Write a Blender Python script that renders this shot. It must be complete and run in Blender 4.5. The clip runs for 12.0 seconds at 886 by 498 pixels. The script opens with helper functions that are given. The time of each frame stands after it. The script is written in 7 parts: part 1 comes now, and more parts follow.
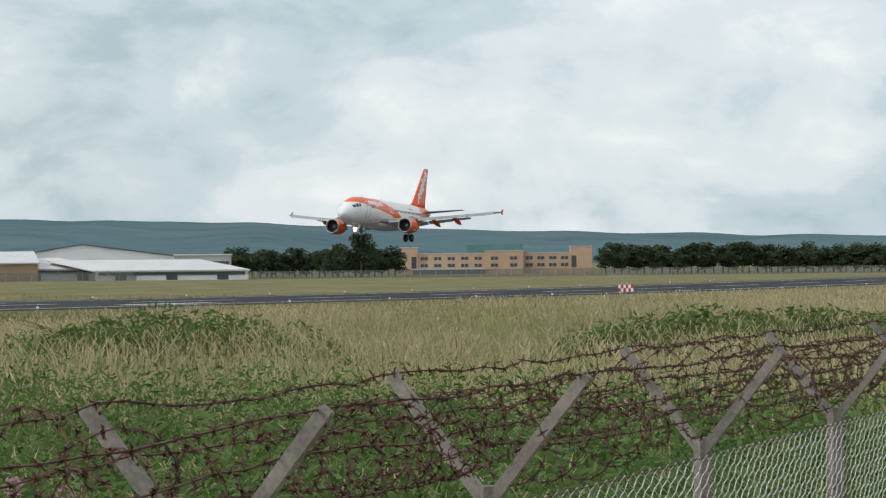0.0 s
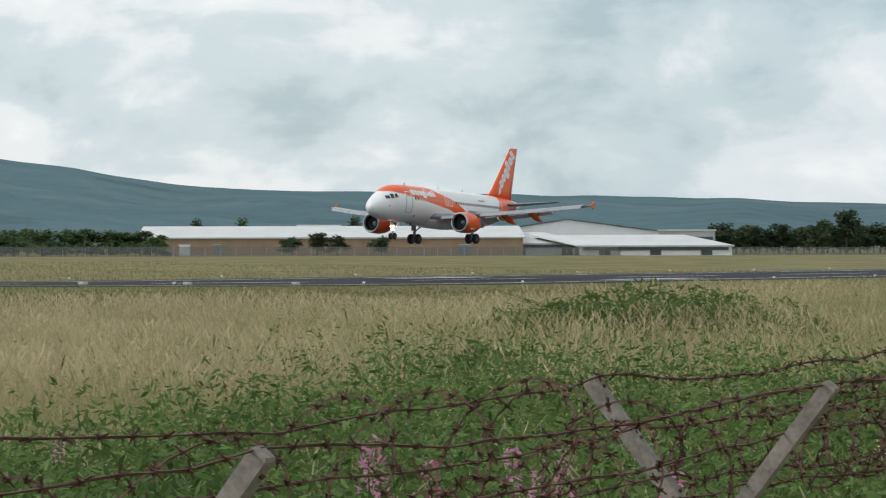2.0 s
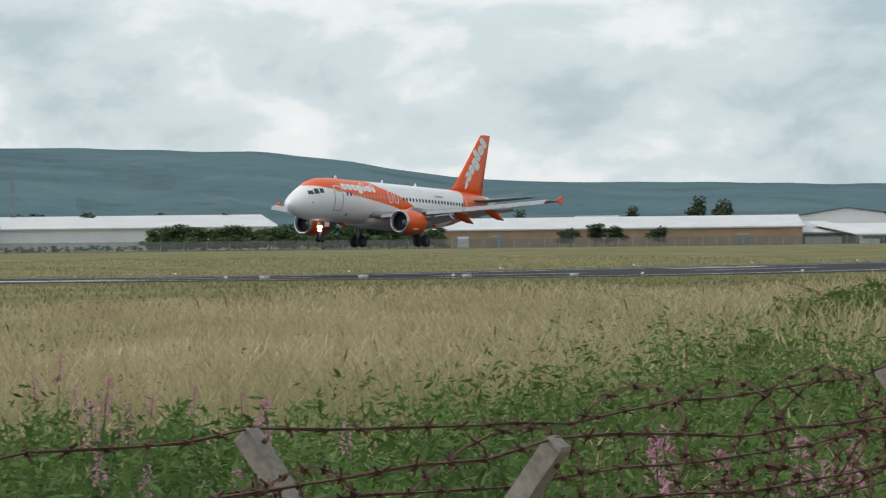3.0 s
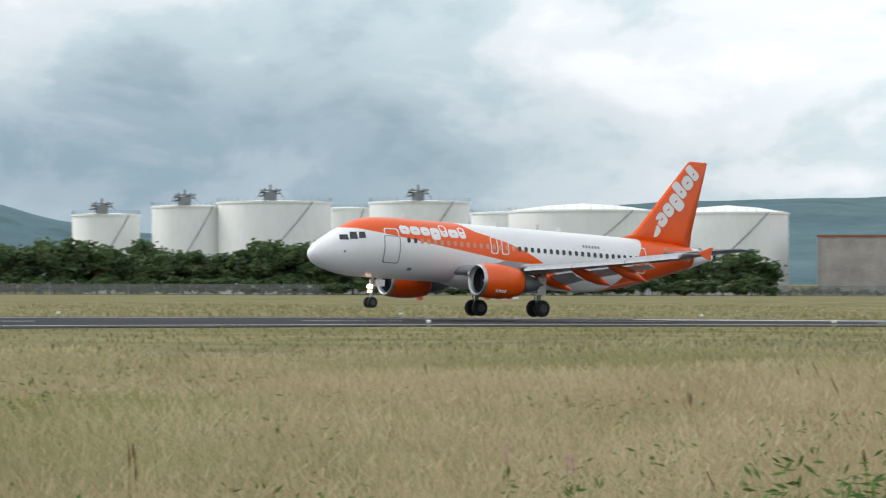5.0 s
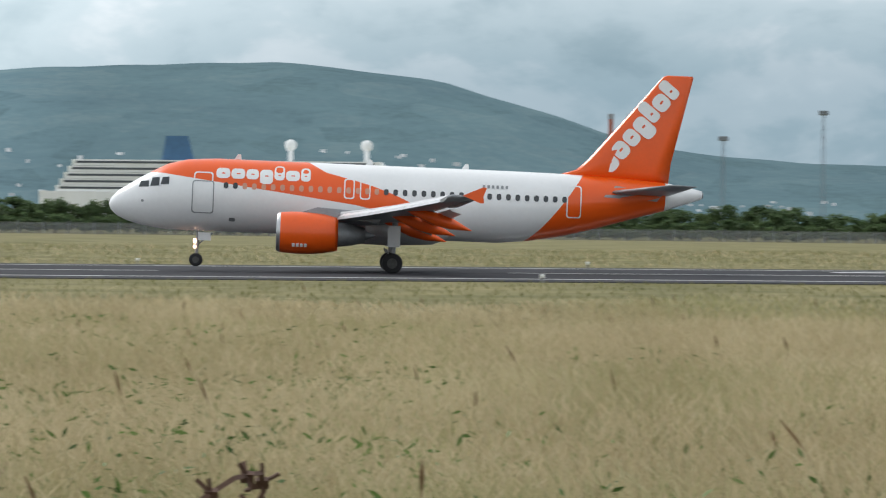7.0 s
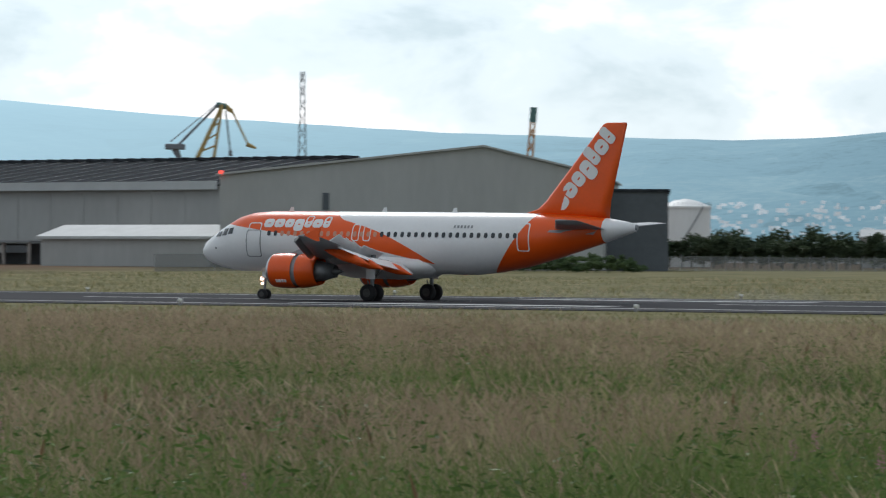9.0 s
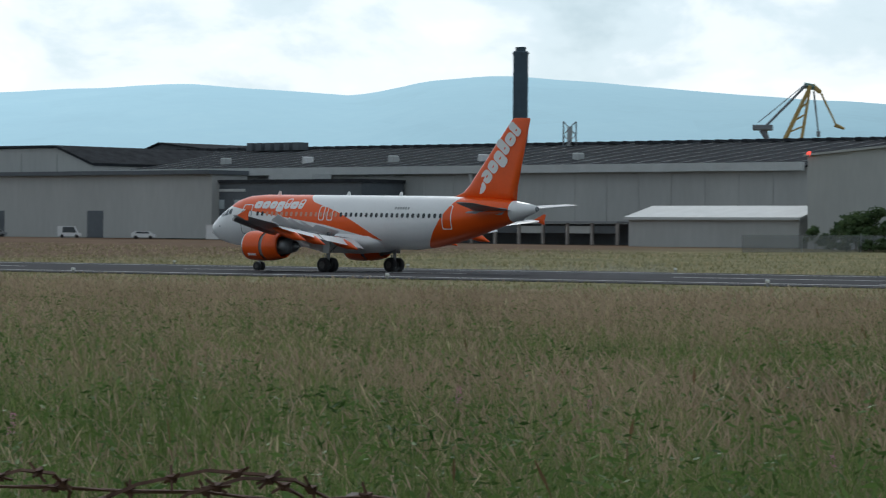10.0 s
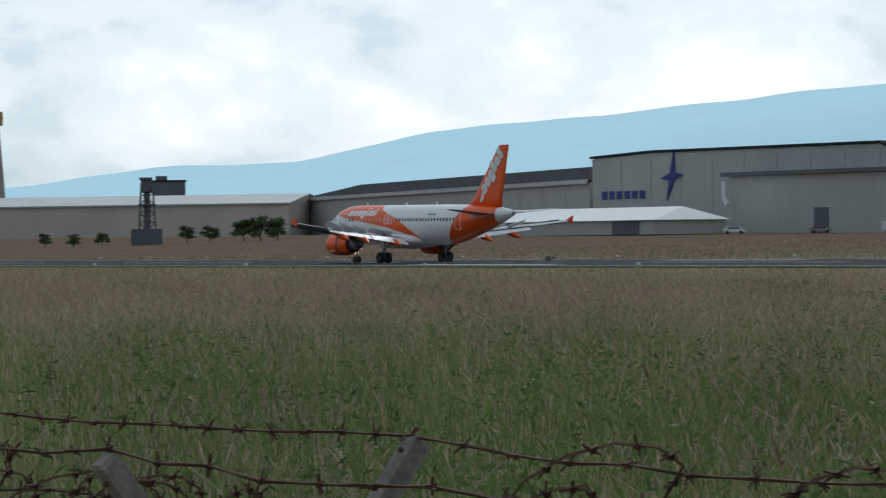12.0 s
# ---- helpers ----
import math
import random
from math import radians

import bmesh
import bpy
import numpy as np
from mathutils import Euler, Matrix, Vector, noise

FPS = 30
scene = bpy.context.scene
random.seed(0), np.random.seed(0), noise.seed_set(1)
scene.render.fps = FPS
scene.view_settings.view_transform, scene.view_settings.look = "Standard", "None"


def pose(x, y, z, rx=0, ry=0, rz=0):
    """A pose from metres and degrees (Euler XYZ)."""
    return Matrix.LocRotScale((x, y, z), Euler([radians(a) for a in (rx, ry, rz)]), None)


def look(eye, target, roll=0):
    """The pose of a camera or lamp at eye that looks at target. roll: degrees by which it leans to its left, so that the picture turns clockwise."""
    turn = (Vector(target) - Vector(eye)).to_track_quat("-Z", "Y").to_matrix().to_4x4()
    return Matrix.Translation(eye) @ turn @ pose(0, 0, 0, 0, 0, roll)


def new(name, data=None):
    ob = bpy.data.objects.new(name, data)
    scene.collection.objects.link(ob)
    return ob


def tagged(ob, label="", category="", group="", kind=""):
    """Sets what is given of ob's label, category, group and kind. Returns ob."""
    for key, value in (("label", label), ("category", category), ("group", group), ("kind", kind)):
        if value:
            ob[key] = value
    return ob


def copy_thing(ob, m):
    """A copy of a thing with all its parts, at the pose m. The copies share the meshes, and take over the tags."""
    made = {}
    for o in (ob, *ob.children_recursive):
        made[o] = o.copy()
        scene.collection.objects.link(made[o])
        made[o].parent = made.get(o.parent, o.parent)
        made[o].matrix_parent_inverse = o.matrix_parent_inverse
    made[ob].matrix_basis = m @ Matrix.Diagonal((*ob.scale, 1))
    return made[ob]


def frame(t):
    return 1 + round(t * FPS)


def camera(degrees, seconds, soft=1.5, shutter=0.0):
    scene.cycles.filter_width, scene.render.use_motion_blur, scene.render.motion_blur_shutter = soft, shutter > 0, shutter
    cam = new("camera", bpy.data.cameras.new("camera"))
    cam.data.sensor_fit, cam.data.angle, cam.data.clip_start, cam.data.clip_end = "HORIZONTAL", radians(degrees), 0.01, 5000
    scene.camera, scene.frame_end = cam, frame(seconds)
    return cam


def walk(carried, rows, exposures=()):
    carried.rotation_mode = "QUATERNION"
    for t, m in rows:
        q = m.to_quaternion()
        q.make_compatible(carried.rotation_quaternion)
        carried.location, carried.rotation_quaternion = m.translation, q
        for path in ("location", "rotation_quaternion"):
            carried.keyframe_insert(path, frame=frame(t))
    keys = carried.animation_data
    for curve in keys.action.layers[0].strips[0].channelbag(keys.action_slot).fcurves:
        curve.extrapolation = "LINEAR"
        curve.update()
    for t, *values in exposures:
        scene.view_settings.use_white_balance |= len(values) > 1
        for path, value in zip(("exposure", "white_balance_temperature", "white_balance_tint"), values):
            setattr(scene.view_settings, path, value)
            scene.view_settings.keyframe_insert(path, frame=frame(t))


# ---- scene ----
EYE_H = 2.57        # eye height above the runway
RUN_Y = 184.48      # runway centre line

cam = camera(15.64, 12.0, 1.2, 0.12)
CAM = [
    (0.0, 0.051, -0.045, 2.575, -68.353, 0.184, 0.505),
    (0.5, 0.043, -0.031, 2.573, -66.539, 0.402, 0.228),
    (1.0, 0.037, -0.026, 2.572, -64.786, 0.157, 0.541),
    (1.5, 0.027, -0.016, 2.569, -62.923, -0.066, 0.251),
    (2.0, 0.010, 0.004, 2.571, -59.779, -0.206, 0.118),
    (2.5, -0.002, 0.011, 2.572, -57.733, 0.079, 0.722),
    (3.0, -0.017, 0.022, 2.569, -54.846, -0.331, 0.697),
    (3.5, -0.033, 0.037, 2.568, -51.014, -0.453, 0.531),
    (3.7, -0.038, 0.042, 2.569, -49.600, -0.364, 0.503),
    (5.3, -0.018, 0.013, 2.569, -29.909, 0.395, 0.234),
    (5.5, -0.016, 0.011, 2.570, -27.947, 0.222, 0.457),
    (6.0, -0.011, 0.007, 2.570, -20.041, 0.301, 0.307),
    (6.5, -0.007, 0.005, 2.570, -11.787, -0.294, 0.039),
    (6.7, -0.006, 0.005, 2.570, -7.816, -0.376, -0.115),
    (8.3, 0.004, 0.006, 2.570, 20.402, -0.135, -0.869),
    (8.5, 0.005, 0.006, 2.570, 23.551, 0.047, -0.400),
    (9.0, 0.009, 0.009, 2.570, 30.891, 0.253, -0.324),
    (9.5, 0.013, 0.014, 2.570, 36.819, -0.003, -0.472),
    (10.0, -0.006, -0.000, 2.566, 41.293, -0.157, -0.489),
    (10.5, -0.021, -0.010, 2.569, 45.494, -0.257, -0.467),
    (11.0, -0.018, -0.005, 2.570, 48.825, 0.433, 0.217),
    (11.5, -0.025, -0.015, 2.567, 51.753, -0.009, 0.594),
    (12.0, -0.018, -0.005, 2.568, 55.865, -0.200, 0.735),
]
walk(cam, [(t, pose(x, y, z, 90 + p, r, w)) for t, x, y, z, w, p, r in CAM],
     [(0, 0.12, 6500, 10), (3.7, 0.1, 6500, 10), (5.3, 0.5, 6500, 12), (6.7, 0.5, 6500, 12), (8.4, -0.3, 6300, 12), (9.0, -0.35, 6200, 11),
      (10.0, -0.56, 6000, 8), (10.5, -0.93, 5900, 6), (11.0, -0.9, 5900, 7), (11.5, -1.35, 5900, 7), (12, -0.72, 5900, 7)])


# ---------------------------------------------------------------- light
def ramp(nodes, stops, interp="EASE"):
    r = nodes.new("ShaderNodeValToRGB")
    r.color_ramp.interpolation = interp
    while len(r.color_ramp.elements) < len(stops):
        r.color_ramp.elements.new(0.5)
    for e, (p, c) in zip(r.color_ramp.elements, stops):
        e.position, e.color = p, (*c, 1)
    return r


def make_world():
    w = bpy.data.worlds.new("sky")
    scene.world = w
    w.use_nodes = True
    nt = w.node_tree
    n, l = nt.nodes, nt.links
    n.clear()
    out, bg = n.new("ShaderNodeOutputWorld"), n.new("ShaderNodeBackground")
    sky = n.new("ShaderNodeTexSky")
    sky.sky_type, sky.sun_disc = "NISHITA", False
    sky.sun_elevation, sky.sun_rotation = radians(38), radians(-40)
    tc, mp = n.new("ShaderNodeTexCoord"), n.new("ShaderNodeMapping")
    mp.inputs["Scale"].default_value = (1, 1, 1.9)
    l.new(tc.outputs["Generated"], mp.inputs["Vector"])
    big, mid = n.new("ShaderNodeTexNoise"), n.new("ShaderNodeTexNoise")
    big.inputs["Scale"].default_value, big.inputs["Detail"].default_value = 6.0, 6
    big.inputs["Roughness"].default_value, big.inputs["Distortion"].default_value = 0.5, 0.25
    mid.inputs["Scale"].default_value, mid.inputs["Detail"].default_value = 19.0, 7
    mid.inputs["Roughness"].default_value = 0.56
    mid.inputs["Distortion"].default_value = 0.25
    l.new(mp.outputs["Vector"], big.inputs["Vector"])
    l.new(mp.outputs["Vector"], mid.inputs["Vector"])
    mix = n.new("ShaderNodeMath")
    mix.operation = "MULTIPLY_ADD"
    mix.inputs[1].default_value = 0.45
    l.new(mid.outputs["Fac"], mix.inputs[0])
    sc = n.new("ShaderNodeMath")
    sc.operation = "MULTIPLY"
    sc.inputs[1].default_value = 0.55
    l.new(big.outputs["Fac"], sc.inputs[0])
    l.new(sc.outputs[0], mix.inputs[2])
    col = ramp(n, [(0.37, (0.46, 0.565, 0.61)), (0.465, (0.63, 0.72, 0.755)), (0.535, (0.83, 0.865, 0.88)), (0.63, (1.02, 1.01, 1.0))])
    l.new(mix.outputs[0], col.inputs["Fac"])
    dim = n.new("ShaderNodeVectorMath")
    dim.operation = "SCALE"
    dim.inputs["Scale"].default_value = 0.08
    l.new(sky.outputs["Color"], dim.inputs[0])
    m = n.new("ShaderNodeMix")
    m.data_type = "RGBA"
    m.inputs["Factor"].default_value = 0.88
    l.new(dim.outputs["Vector"], m.inputs["A"])
    l.new(col.outputs["Color"], m.inputs["B"])
    # the cloud thins towards the sun on the left and hangs thick and low over the port
    sh = None
    up = n.new("ShaderNodeSeparateXYZ")
    l.new(tc.outputs["Generated"], up.inputs[0])
    for bearing, lo, hi, a, b, top in ((52, 0.55, 1.0, (1, 1, 1), (1.72, 1.72, 1.72), 1.0), (-74, 0.965, 0.998, (1, 1, 1), (0.86, 0.905, 0.93), 1.0), (-15, 0.86, 0.985, (1, 1, 1), (0.36, 0.45, 0.51), 0.45)):
        d = n.new("ShaderNodeVectorMath")
        d.operation = "DOT_PRODUCT"
        d.inputs[1].default_value = (-math.sin(radians(bearing)), math.cos(radians(bearing)), 0)
        l.new(tc.outputs["Generated"], d.inputs[0])
        mr = n.new("ShaderNodeMapRange")
        mr.interpolation_type = "SMOOTHSTEP"
        mr.inputs["From Min"].default_value, mr.inputs["From Max"].default_value = lo, hi
        l.new(d.outputs["Value"], mr.inputs["Value"])
        c = n.new("ShaderNodeMix")
        c.data_type = "RGBA"
        low = n.new("ShaderNodeMapRange")
        low.interpolation_type = "SMOOTHSTEP"
        for k, v in (("From Min", 0.038), ("From Max", 0.085), ("To Min", 1.0), ("To Max", top)):
            low.inputs[k].default_value = v
        l.new(up.outputs["Z"], low.inputs["Value"])
        both = n.new("ShaderNodeMath")
        both.operation = "MULTIPLY"
        l.new(mr.outputs["Result"], both.inputs[0])
        l.new(low.outputs["Result"], both.inputs[1])
        l.new(both.outputs[0], c.inputs["Factor"])
        c.inputs["A"].default_value, c.inputs["B"].default_value = (*a, 1), (*b, 1)
        mul = n.new("ShaderNodeVectorMath")
        mul.operation = "MULTIPLY"
        l.new(sh or m.outputs["Result"], mul.inputs[0])
        l.new(c.outputs["Result"], mul.inputs[1])
        sh = mul.outputs["Vector"]
    l.new(sh, bg.inputs["Color"])
    bg.inputs["Strength"].default_value = 1.0
    l.new(bg.outputs["Background"], out.inputs["Surface"])


make_world()
sun = new("sun", bpy.data.lights.new("sun", "SUN"))
sun.data.energy, sun.data.angle, sun.data.color = 1.2, radians(14), (1, 0.96, 0.9)
sun.matrix_world = look((0, 0, 50), (0 + 32, -38, 50 - 40))


# ---------------------------------------------------------------- materials
def material(name, base, rough=0.6, metal=0.0, var=0.25, scale=3.0, bump=0.0, bump_scale=40.0, coords="Object", alpha=1.0, spec=0.4, stretch=(1, 1, 1)):
    """Plain surface with two scales of stain and grain, and fine relief."""
    m = bpy.data.materials.new(name)
    m.use_nodes = True
    n, l = m.node_tree.nodes, m.node_tree.links
    b = n["Principled BSDF"]
    b.inputs["Roughness"].default_value, b.inputs["Metallic"].default_value = rough, metal
    b.inputs["Specular IOR Level"].default_value = spec
    tc, mp = n.new("ShaderNodeTexCoord"), n.new("ShaderNodeMapping")
    mp.inputs["Scale"].default_value = stretch
    l.new(tc.outputs[coords], mp.inputs["Vector"])
    a, c = n.new("ShaderNodeTexNoise"), n.new("ShaderNodeTexNoise")
    a.inputs["Scale"].default_value, a.inputs["Detail"].default_value = scale, 4
    c.inputs["Scale"].default_value, c.inputs["Detail"].default_value = scale * 9, 3
    for x in (a, c):
        l.new(mp.outputs["Vector"], x.inputs["Vector"])
    av = n.new("ShaderNodeMix")
    av.inputs["Factor"].default_value = 0.4
    l.new(a.outputs["Fac"], av.inputs["A"])
    l.new(c.outputs["Fac"], av.inputs["B"])
    r = ramp(n, [(0.3, tuple(x * (1 - var) for x in base)), (0.7, tuple(min(1, x * (1 + var)) for x in base))], "LINEAR")
    l.new(av.outputs["Result"], r.inputs["Fac"])
    l.new(r.outputs["Color"], b.inputs["Base Color"])
    if bump:
        d, bp = n.new("ShaderNodeTexNoise"), n.new("ShaderNodeBump")
        d.inputs["Scale"].default_value = bump_scale
        l.new(tc.outputs[coords], d.inputs["Vector"])
        bp.inputs["Strength"].default_value = bump
        l.new(d.outputs["Fac"], bp.inputs["Height"])
        l.new(bp.outputs["Normal"], b.inputs["Normal"])
    if alpha < 1:
        b.inputs["Alpha"].default_value = alpha
    return m


def foliage(name, dark, light, scale=0.5, rough=0.7, patch=None):
    """Leaf colour that varies over the crown and from leaf to leaf."""
    m = bpy.data.materials.new(name)
    m.use_nodes = True
    n, l = m.node_tree.nodes, m.node_tree.links
    b = n["Principled BSDF"]
    b.inputs["Roughness"].default_value, b.inputs["Specular IOR Level"].default_value = rough, 0.15
    geo, tc, ns = n.new("ShaderNodeNewGeometry"), n.new("ShaderNodeTexCoord"), n.new("ShaderNodeTexNoise")
    ns.inputs["Scale"].default_value, ns.inputs["Detail"].default_value = scale, 4
    l.new(geo.outputs["Position"], ns.inputs["Vector"])
    ad = n.new("ShaderNodeMath")
    ad.operation = "MULTIPLY_ADD"
    ad.inputs[1].default_value = 0.4
    l.new(geo.outputs["Random Per Island"], ad.inputs[0])
    sb = n.new("ShaderNodeMath")
    sb.operation = "MULTIPLY_ADD"
    sb.inputs[1].default_value, sb.inputs[2].default_value = 1.6, -0.5
    l.new(ns.outputs["Fac"], sb.inputs[0])
    l.new(sb.outputs[0], ad.inputs[2])
    r = ramp(n, [(0.05, dark), (0.95, light)], "LINEAR")
    l.new(ad.outputs[0], r.inputs["Fac"])
    last = r.outputs["Color"]
    if patch:
        tint, psize, lo, hi = patch
        p = n.new("ShaderNodeTexNoise")
        p.inputs["Scale"].default_value, p.inputs["Detail"].default_value = psize, 3
        l.new(geo.outputs["Position"], p.inputs["Vector"])
        pr = n.new("ShaderNodeMapRange")
        pr.inputs["From Min"].default_value, pr.inputs["From Max"].default_value = lo, hi
        l.new(p.outputs["Fac"], pr.inputs["Value"])
        mx = n.new("ShaderNodeMix")
        mx.data_type = "RGBA"
        l.new(pr.outputs["Result"], mx.inputs["Factor"])
        l.new(last, mx.inputs["A"])
        mx.inputs["B"].default_value = (*tint, 1)
        last = mx.outputs["Result"]
    l.new(last, b.inputs["Base Color"])
    tr, mx = n.new("ShaderNodeBsdfTranslucent"), n.new("ShaderNodeMixShader")
    mx.inputs[0].default_value = 0.35
    l.new(last, tr.inputs["Color"])
    l.new(b.outputs[0], mx.inputs[1])
    l.new(tr.outputs[0], mx.inputs[2])
    l.new(mx.outputs[0], n["Material Output"].inputs["Surface"])
    return m


def haze_glow(name, body, air, share, scale=0.004):
    """Far land: its own colour, with the air's scattered light painted on as emission."""
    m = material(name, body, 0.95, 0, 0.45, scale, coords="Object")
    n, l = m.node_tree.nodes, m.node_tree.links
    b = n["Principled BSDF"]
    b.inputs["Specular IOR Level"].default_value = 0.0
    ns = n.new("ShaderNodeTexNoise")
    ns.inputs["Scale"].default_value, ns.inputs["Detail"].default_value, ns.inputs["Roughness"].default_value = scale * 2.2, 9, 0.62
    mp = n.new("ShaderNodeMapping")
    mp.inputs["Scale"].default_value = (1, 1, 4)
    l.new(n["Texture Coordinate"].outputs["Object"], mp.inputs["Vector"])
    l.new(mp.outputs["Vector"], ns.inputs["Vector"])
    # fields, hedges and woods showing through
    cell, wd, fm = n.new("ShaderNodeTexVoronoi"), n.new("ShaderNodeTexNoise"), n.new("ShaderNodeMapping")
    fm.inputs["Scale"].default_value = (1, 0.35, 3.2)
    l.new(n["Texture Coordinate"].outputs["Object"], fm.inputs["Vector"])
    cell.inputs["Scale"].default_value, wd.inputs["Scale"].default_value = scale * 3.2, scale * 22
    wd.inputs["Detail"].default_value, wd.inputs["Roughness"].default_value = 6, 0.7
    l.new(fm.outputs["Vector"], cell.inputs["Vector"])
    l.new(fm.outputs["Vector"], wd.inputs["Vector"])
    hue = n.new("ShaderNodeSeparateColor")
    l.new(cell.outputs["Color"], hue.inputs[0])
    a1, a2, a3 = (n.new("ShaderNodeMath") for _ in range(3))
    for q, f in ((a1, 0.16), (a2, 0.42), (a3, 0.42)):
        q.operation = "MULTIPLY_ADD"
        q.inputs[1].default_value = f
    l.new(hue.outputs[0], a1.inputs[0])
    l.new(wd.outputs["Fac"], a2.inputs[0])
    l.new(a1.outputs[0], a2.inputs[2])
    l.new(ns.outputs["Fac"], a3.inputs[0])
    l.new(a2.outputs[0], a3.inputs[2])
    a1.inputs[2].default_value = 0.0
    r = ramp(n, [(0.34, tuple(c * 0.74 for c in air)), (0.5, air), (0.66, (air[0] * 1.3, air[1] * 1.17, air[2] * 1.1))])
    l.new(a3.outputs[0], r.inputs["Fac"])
    # the painted air glow is brighter towards the sun
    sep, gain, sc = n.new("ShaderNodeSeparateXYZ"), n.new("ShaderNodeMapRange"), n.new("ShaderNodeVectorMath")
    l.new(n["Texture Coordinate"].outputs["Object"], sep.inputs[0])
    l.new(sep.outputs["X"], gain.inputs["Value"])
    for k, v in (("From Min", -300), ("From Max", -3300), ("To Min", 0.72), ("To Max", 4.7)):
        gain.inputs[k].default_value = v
    # and the glow hides the land's detail there
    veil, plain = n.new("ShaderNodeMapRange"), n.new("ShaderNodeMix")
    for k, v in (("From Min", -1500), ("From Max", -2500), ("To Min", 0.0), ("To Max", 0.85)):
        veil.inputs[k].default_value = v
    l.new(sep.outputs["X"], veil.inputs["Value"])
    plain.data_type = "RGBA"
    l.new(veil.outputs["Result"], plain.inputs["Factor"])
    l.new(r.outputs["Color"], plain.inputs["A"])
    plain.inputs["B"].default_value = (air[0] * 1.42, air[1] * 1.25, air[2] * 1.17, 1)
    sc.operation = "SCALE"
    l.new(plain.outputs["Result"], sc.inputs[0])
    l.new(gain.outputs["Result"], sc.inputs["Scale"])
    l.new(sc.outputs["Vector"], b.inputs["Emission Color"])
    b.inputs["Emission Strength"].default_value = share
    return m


WHITE = material("white_paint", (0.80, 0.80, 0.80), 0.3, 0, 0.04, 0.6, spec=0.5)
ORANGE = material("orange_paint", (0.82, 0.10, 0.005), 0.3, 0, 0.06, 0.6, spec=0.5)
GREY = material("grey_paint", (0.31, 0.32, 0.34), 0.4, 0, 0.12, 1.0)
DARK = material("dark_rubber", (0.018, 0.018, 0.02), 0.75, 0, 0.3, 6)
METAL = material("bare_metal", (0.45, 0.45, 0.46), 0.35, 0.9, 0.15, 3)
STEEL = material("dull_steel", (0.25, 0.26, 0.27), 0.5, 0.6, 0.2, 3)
HUB = material("dark_hub_metal", (0.07, 0.068, 0.066), 0.6, 0.3, 0.3, 5)
GLASS = material("dark_glass", (0.015, 0.02, 0.025), 0.08, 0, 0.1, 3, spec=0.7)
SHINE = bpy.data.materials.new("landing_light")
SHINE.use_nodes = True
SHINE.node_tree.nodes["Principled BSDF"].inputs["Emission Color"].default_value = (1, 0.6, 0.42, 1)
SHINE.node_tree.nodes["Principled BSDF"].inputs["Emission Strength"].default_value = 4


# ---------------------------------------------------------------- mesh helpers
def part(name, bm, mat, parent=None, label="", smooth=False):
    me = bpy.data.meshes.new(name)
    bm.to_mesh(me)
    bm.free()
    for x in (mat if isinstance(mat, (list, tuple)) else [mat]):
        me.materials.append(x)
    if smooth:
        for p in me.polygons:
            p.use_smooth = True
    ob = new(name, me)
    if parent is not None:
        ob.parent = parent
    return tagged(ob, label)


def slab(bm, x0, x1, y0, y1, z0, z1, m=None, bevel=0.0):
    vs = bmesh.ops.create_cube(bm, size=1)["verts"]
    for v in vs:
        v.co = Vector(((x0 + x1) / 2 + v.co.x * (x1 - x0), (y0 + y1) / 2 + v.co.y * (y1 - y0), (z0 + z1) / 2 + v.co.z * (z1 - z0)))
    if bevel:
        es = {e for v in vs for e in v.link_edges}
        vs = list({v for f in bmesh.ops.bevel(bm, geom=list(es), offset=bevel, segments=1, affect="EDGES")["faces"] for v in f.verts} | {v for v in vs if v.is_valid})
    if m is not None:
        for v in vs:
            v.co = m @ v.co
    return vs


def box(*a, m=None, bevel=0.0):
    bm = bmesh.new()
    slab(bm, *a, m=m, bevel=bevel)
    return bm


def rod(bm, p, q, r, r2=None, seg=6):
    p, q = Vector(p), Vector(q)
    d = q - p
    vs = bmesh.ops.create_cone(bm, cap_ends=True, segments=seg, radius1=r, radius2=r if r2 is None else r2, depth=d.length)["verts"]
    m = Matrix.Translation((p + q) / 2) @ d.to_track_quat("Z", "Y").to_matrix().to_4x4()
    for v in vs:
        v.co = m @ v.co
    return vs


def loft(rings, close=True, caps=True):
    """A skin over rings of equally many points."""
    bm = bmesh.new()
    vr = [[bm.verts.new(p) for p in r] for r in rings]
    k = len(rings[0])
    for a, b in zip(vr, vr[1:]):
        for i in range(k if close else k - 1):
            j = (i + 1) % k
            bm.faces.new((a[i], a[j], b[j], b[i]))
    if caps:
        bm.faces.new(vr[0][::-1])
        bm.faces.new(vr[-1])
    bmesh.ops.recalc_face_normals(bm, faces=bm.faces[:])
    return bm


def prism(outline, depth, m=None):
    """A plate from an outline in x and z, of that depth along y."""
    bm = loft([[(x, -depth / 2, z) for x, z in outline], [(x, depth / 2, z) for x, z in outline]])
    if m is not None:
        bm.transform(m)
    return bm


def site(bearing, dist, z=0.0):
    """A place by its bearing from the spotter's bank, degrees to the left of square to the runway."""
    b = radians(bearing)
    return Vector((-math.sin(b) * dist, math.cos(b) * dist, z))


def smooth01(a, lo, hi):
    t = min(1, max(0, (a - lo) / (hi - lo)))
    return t * t * (3 - 2 * t)


def grade(x):
    """Height of the runway along its length: level, then falling away to the right."""
    return -1.9 * smooth01(x, 60, 300) - 1.3 * smooth01(x, 150, 600)


def land(x, y):
    """Height of the ground."""
    a = grade(x) * smooth01(y, 25, 110)
    far = 0.6 - 0.0040 * max(-800, min(900, x))
    return a + (far - a) * smooth01(y, 225, 420)


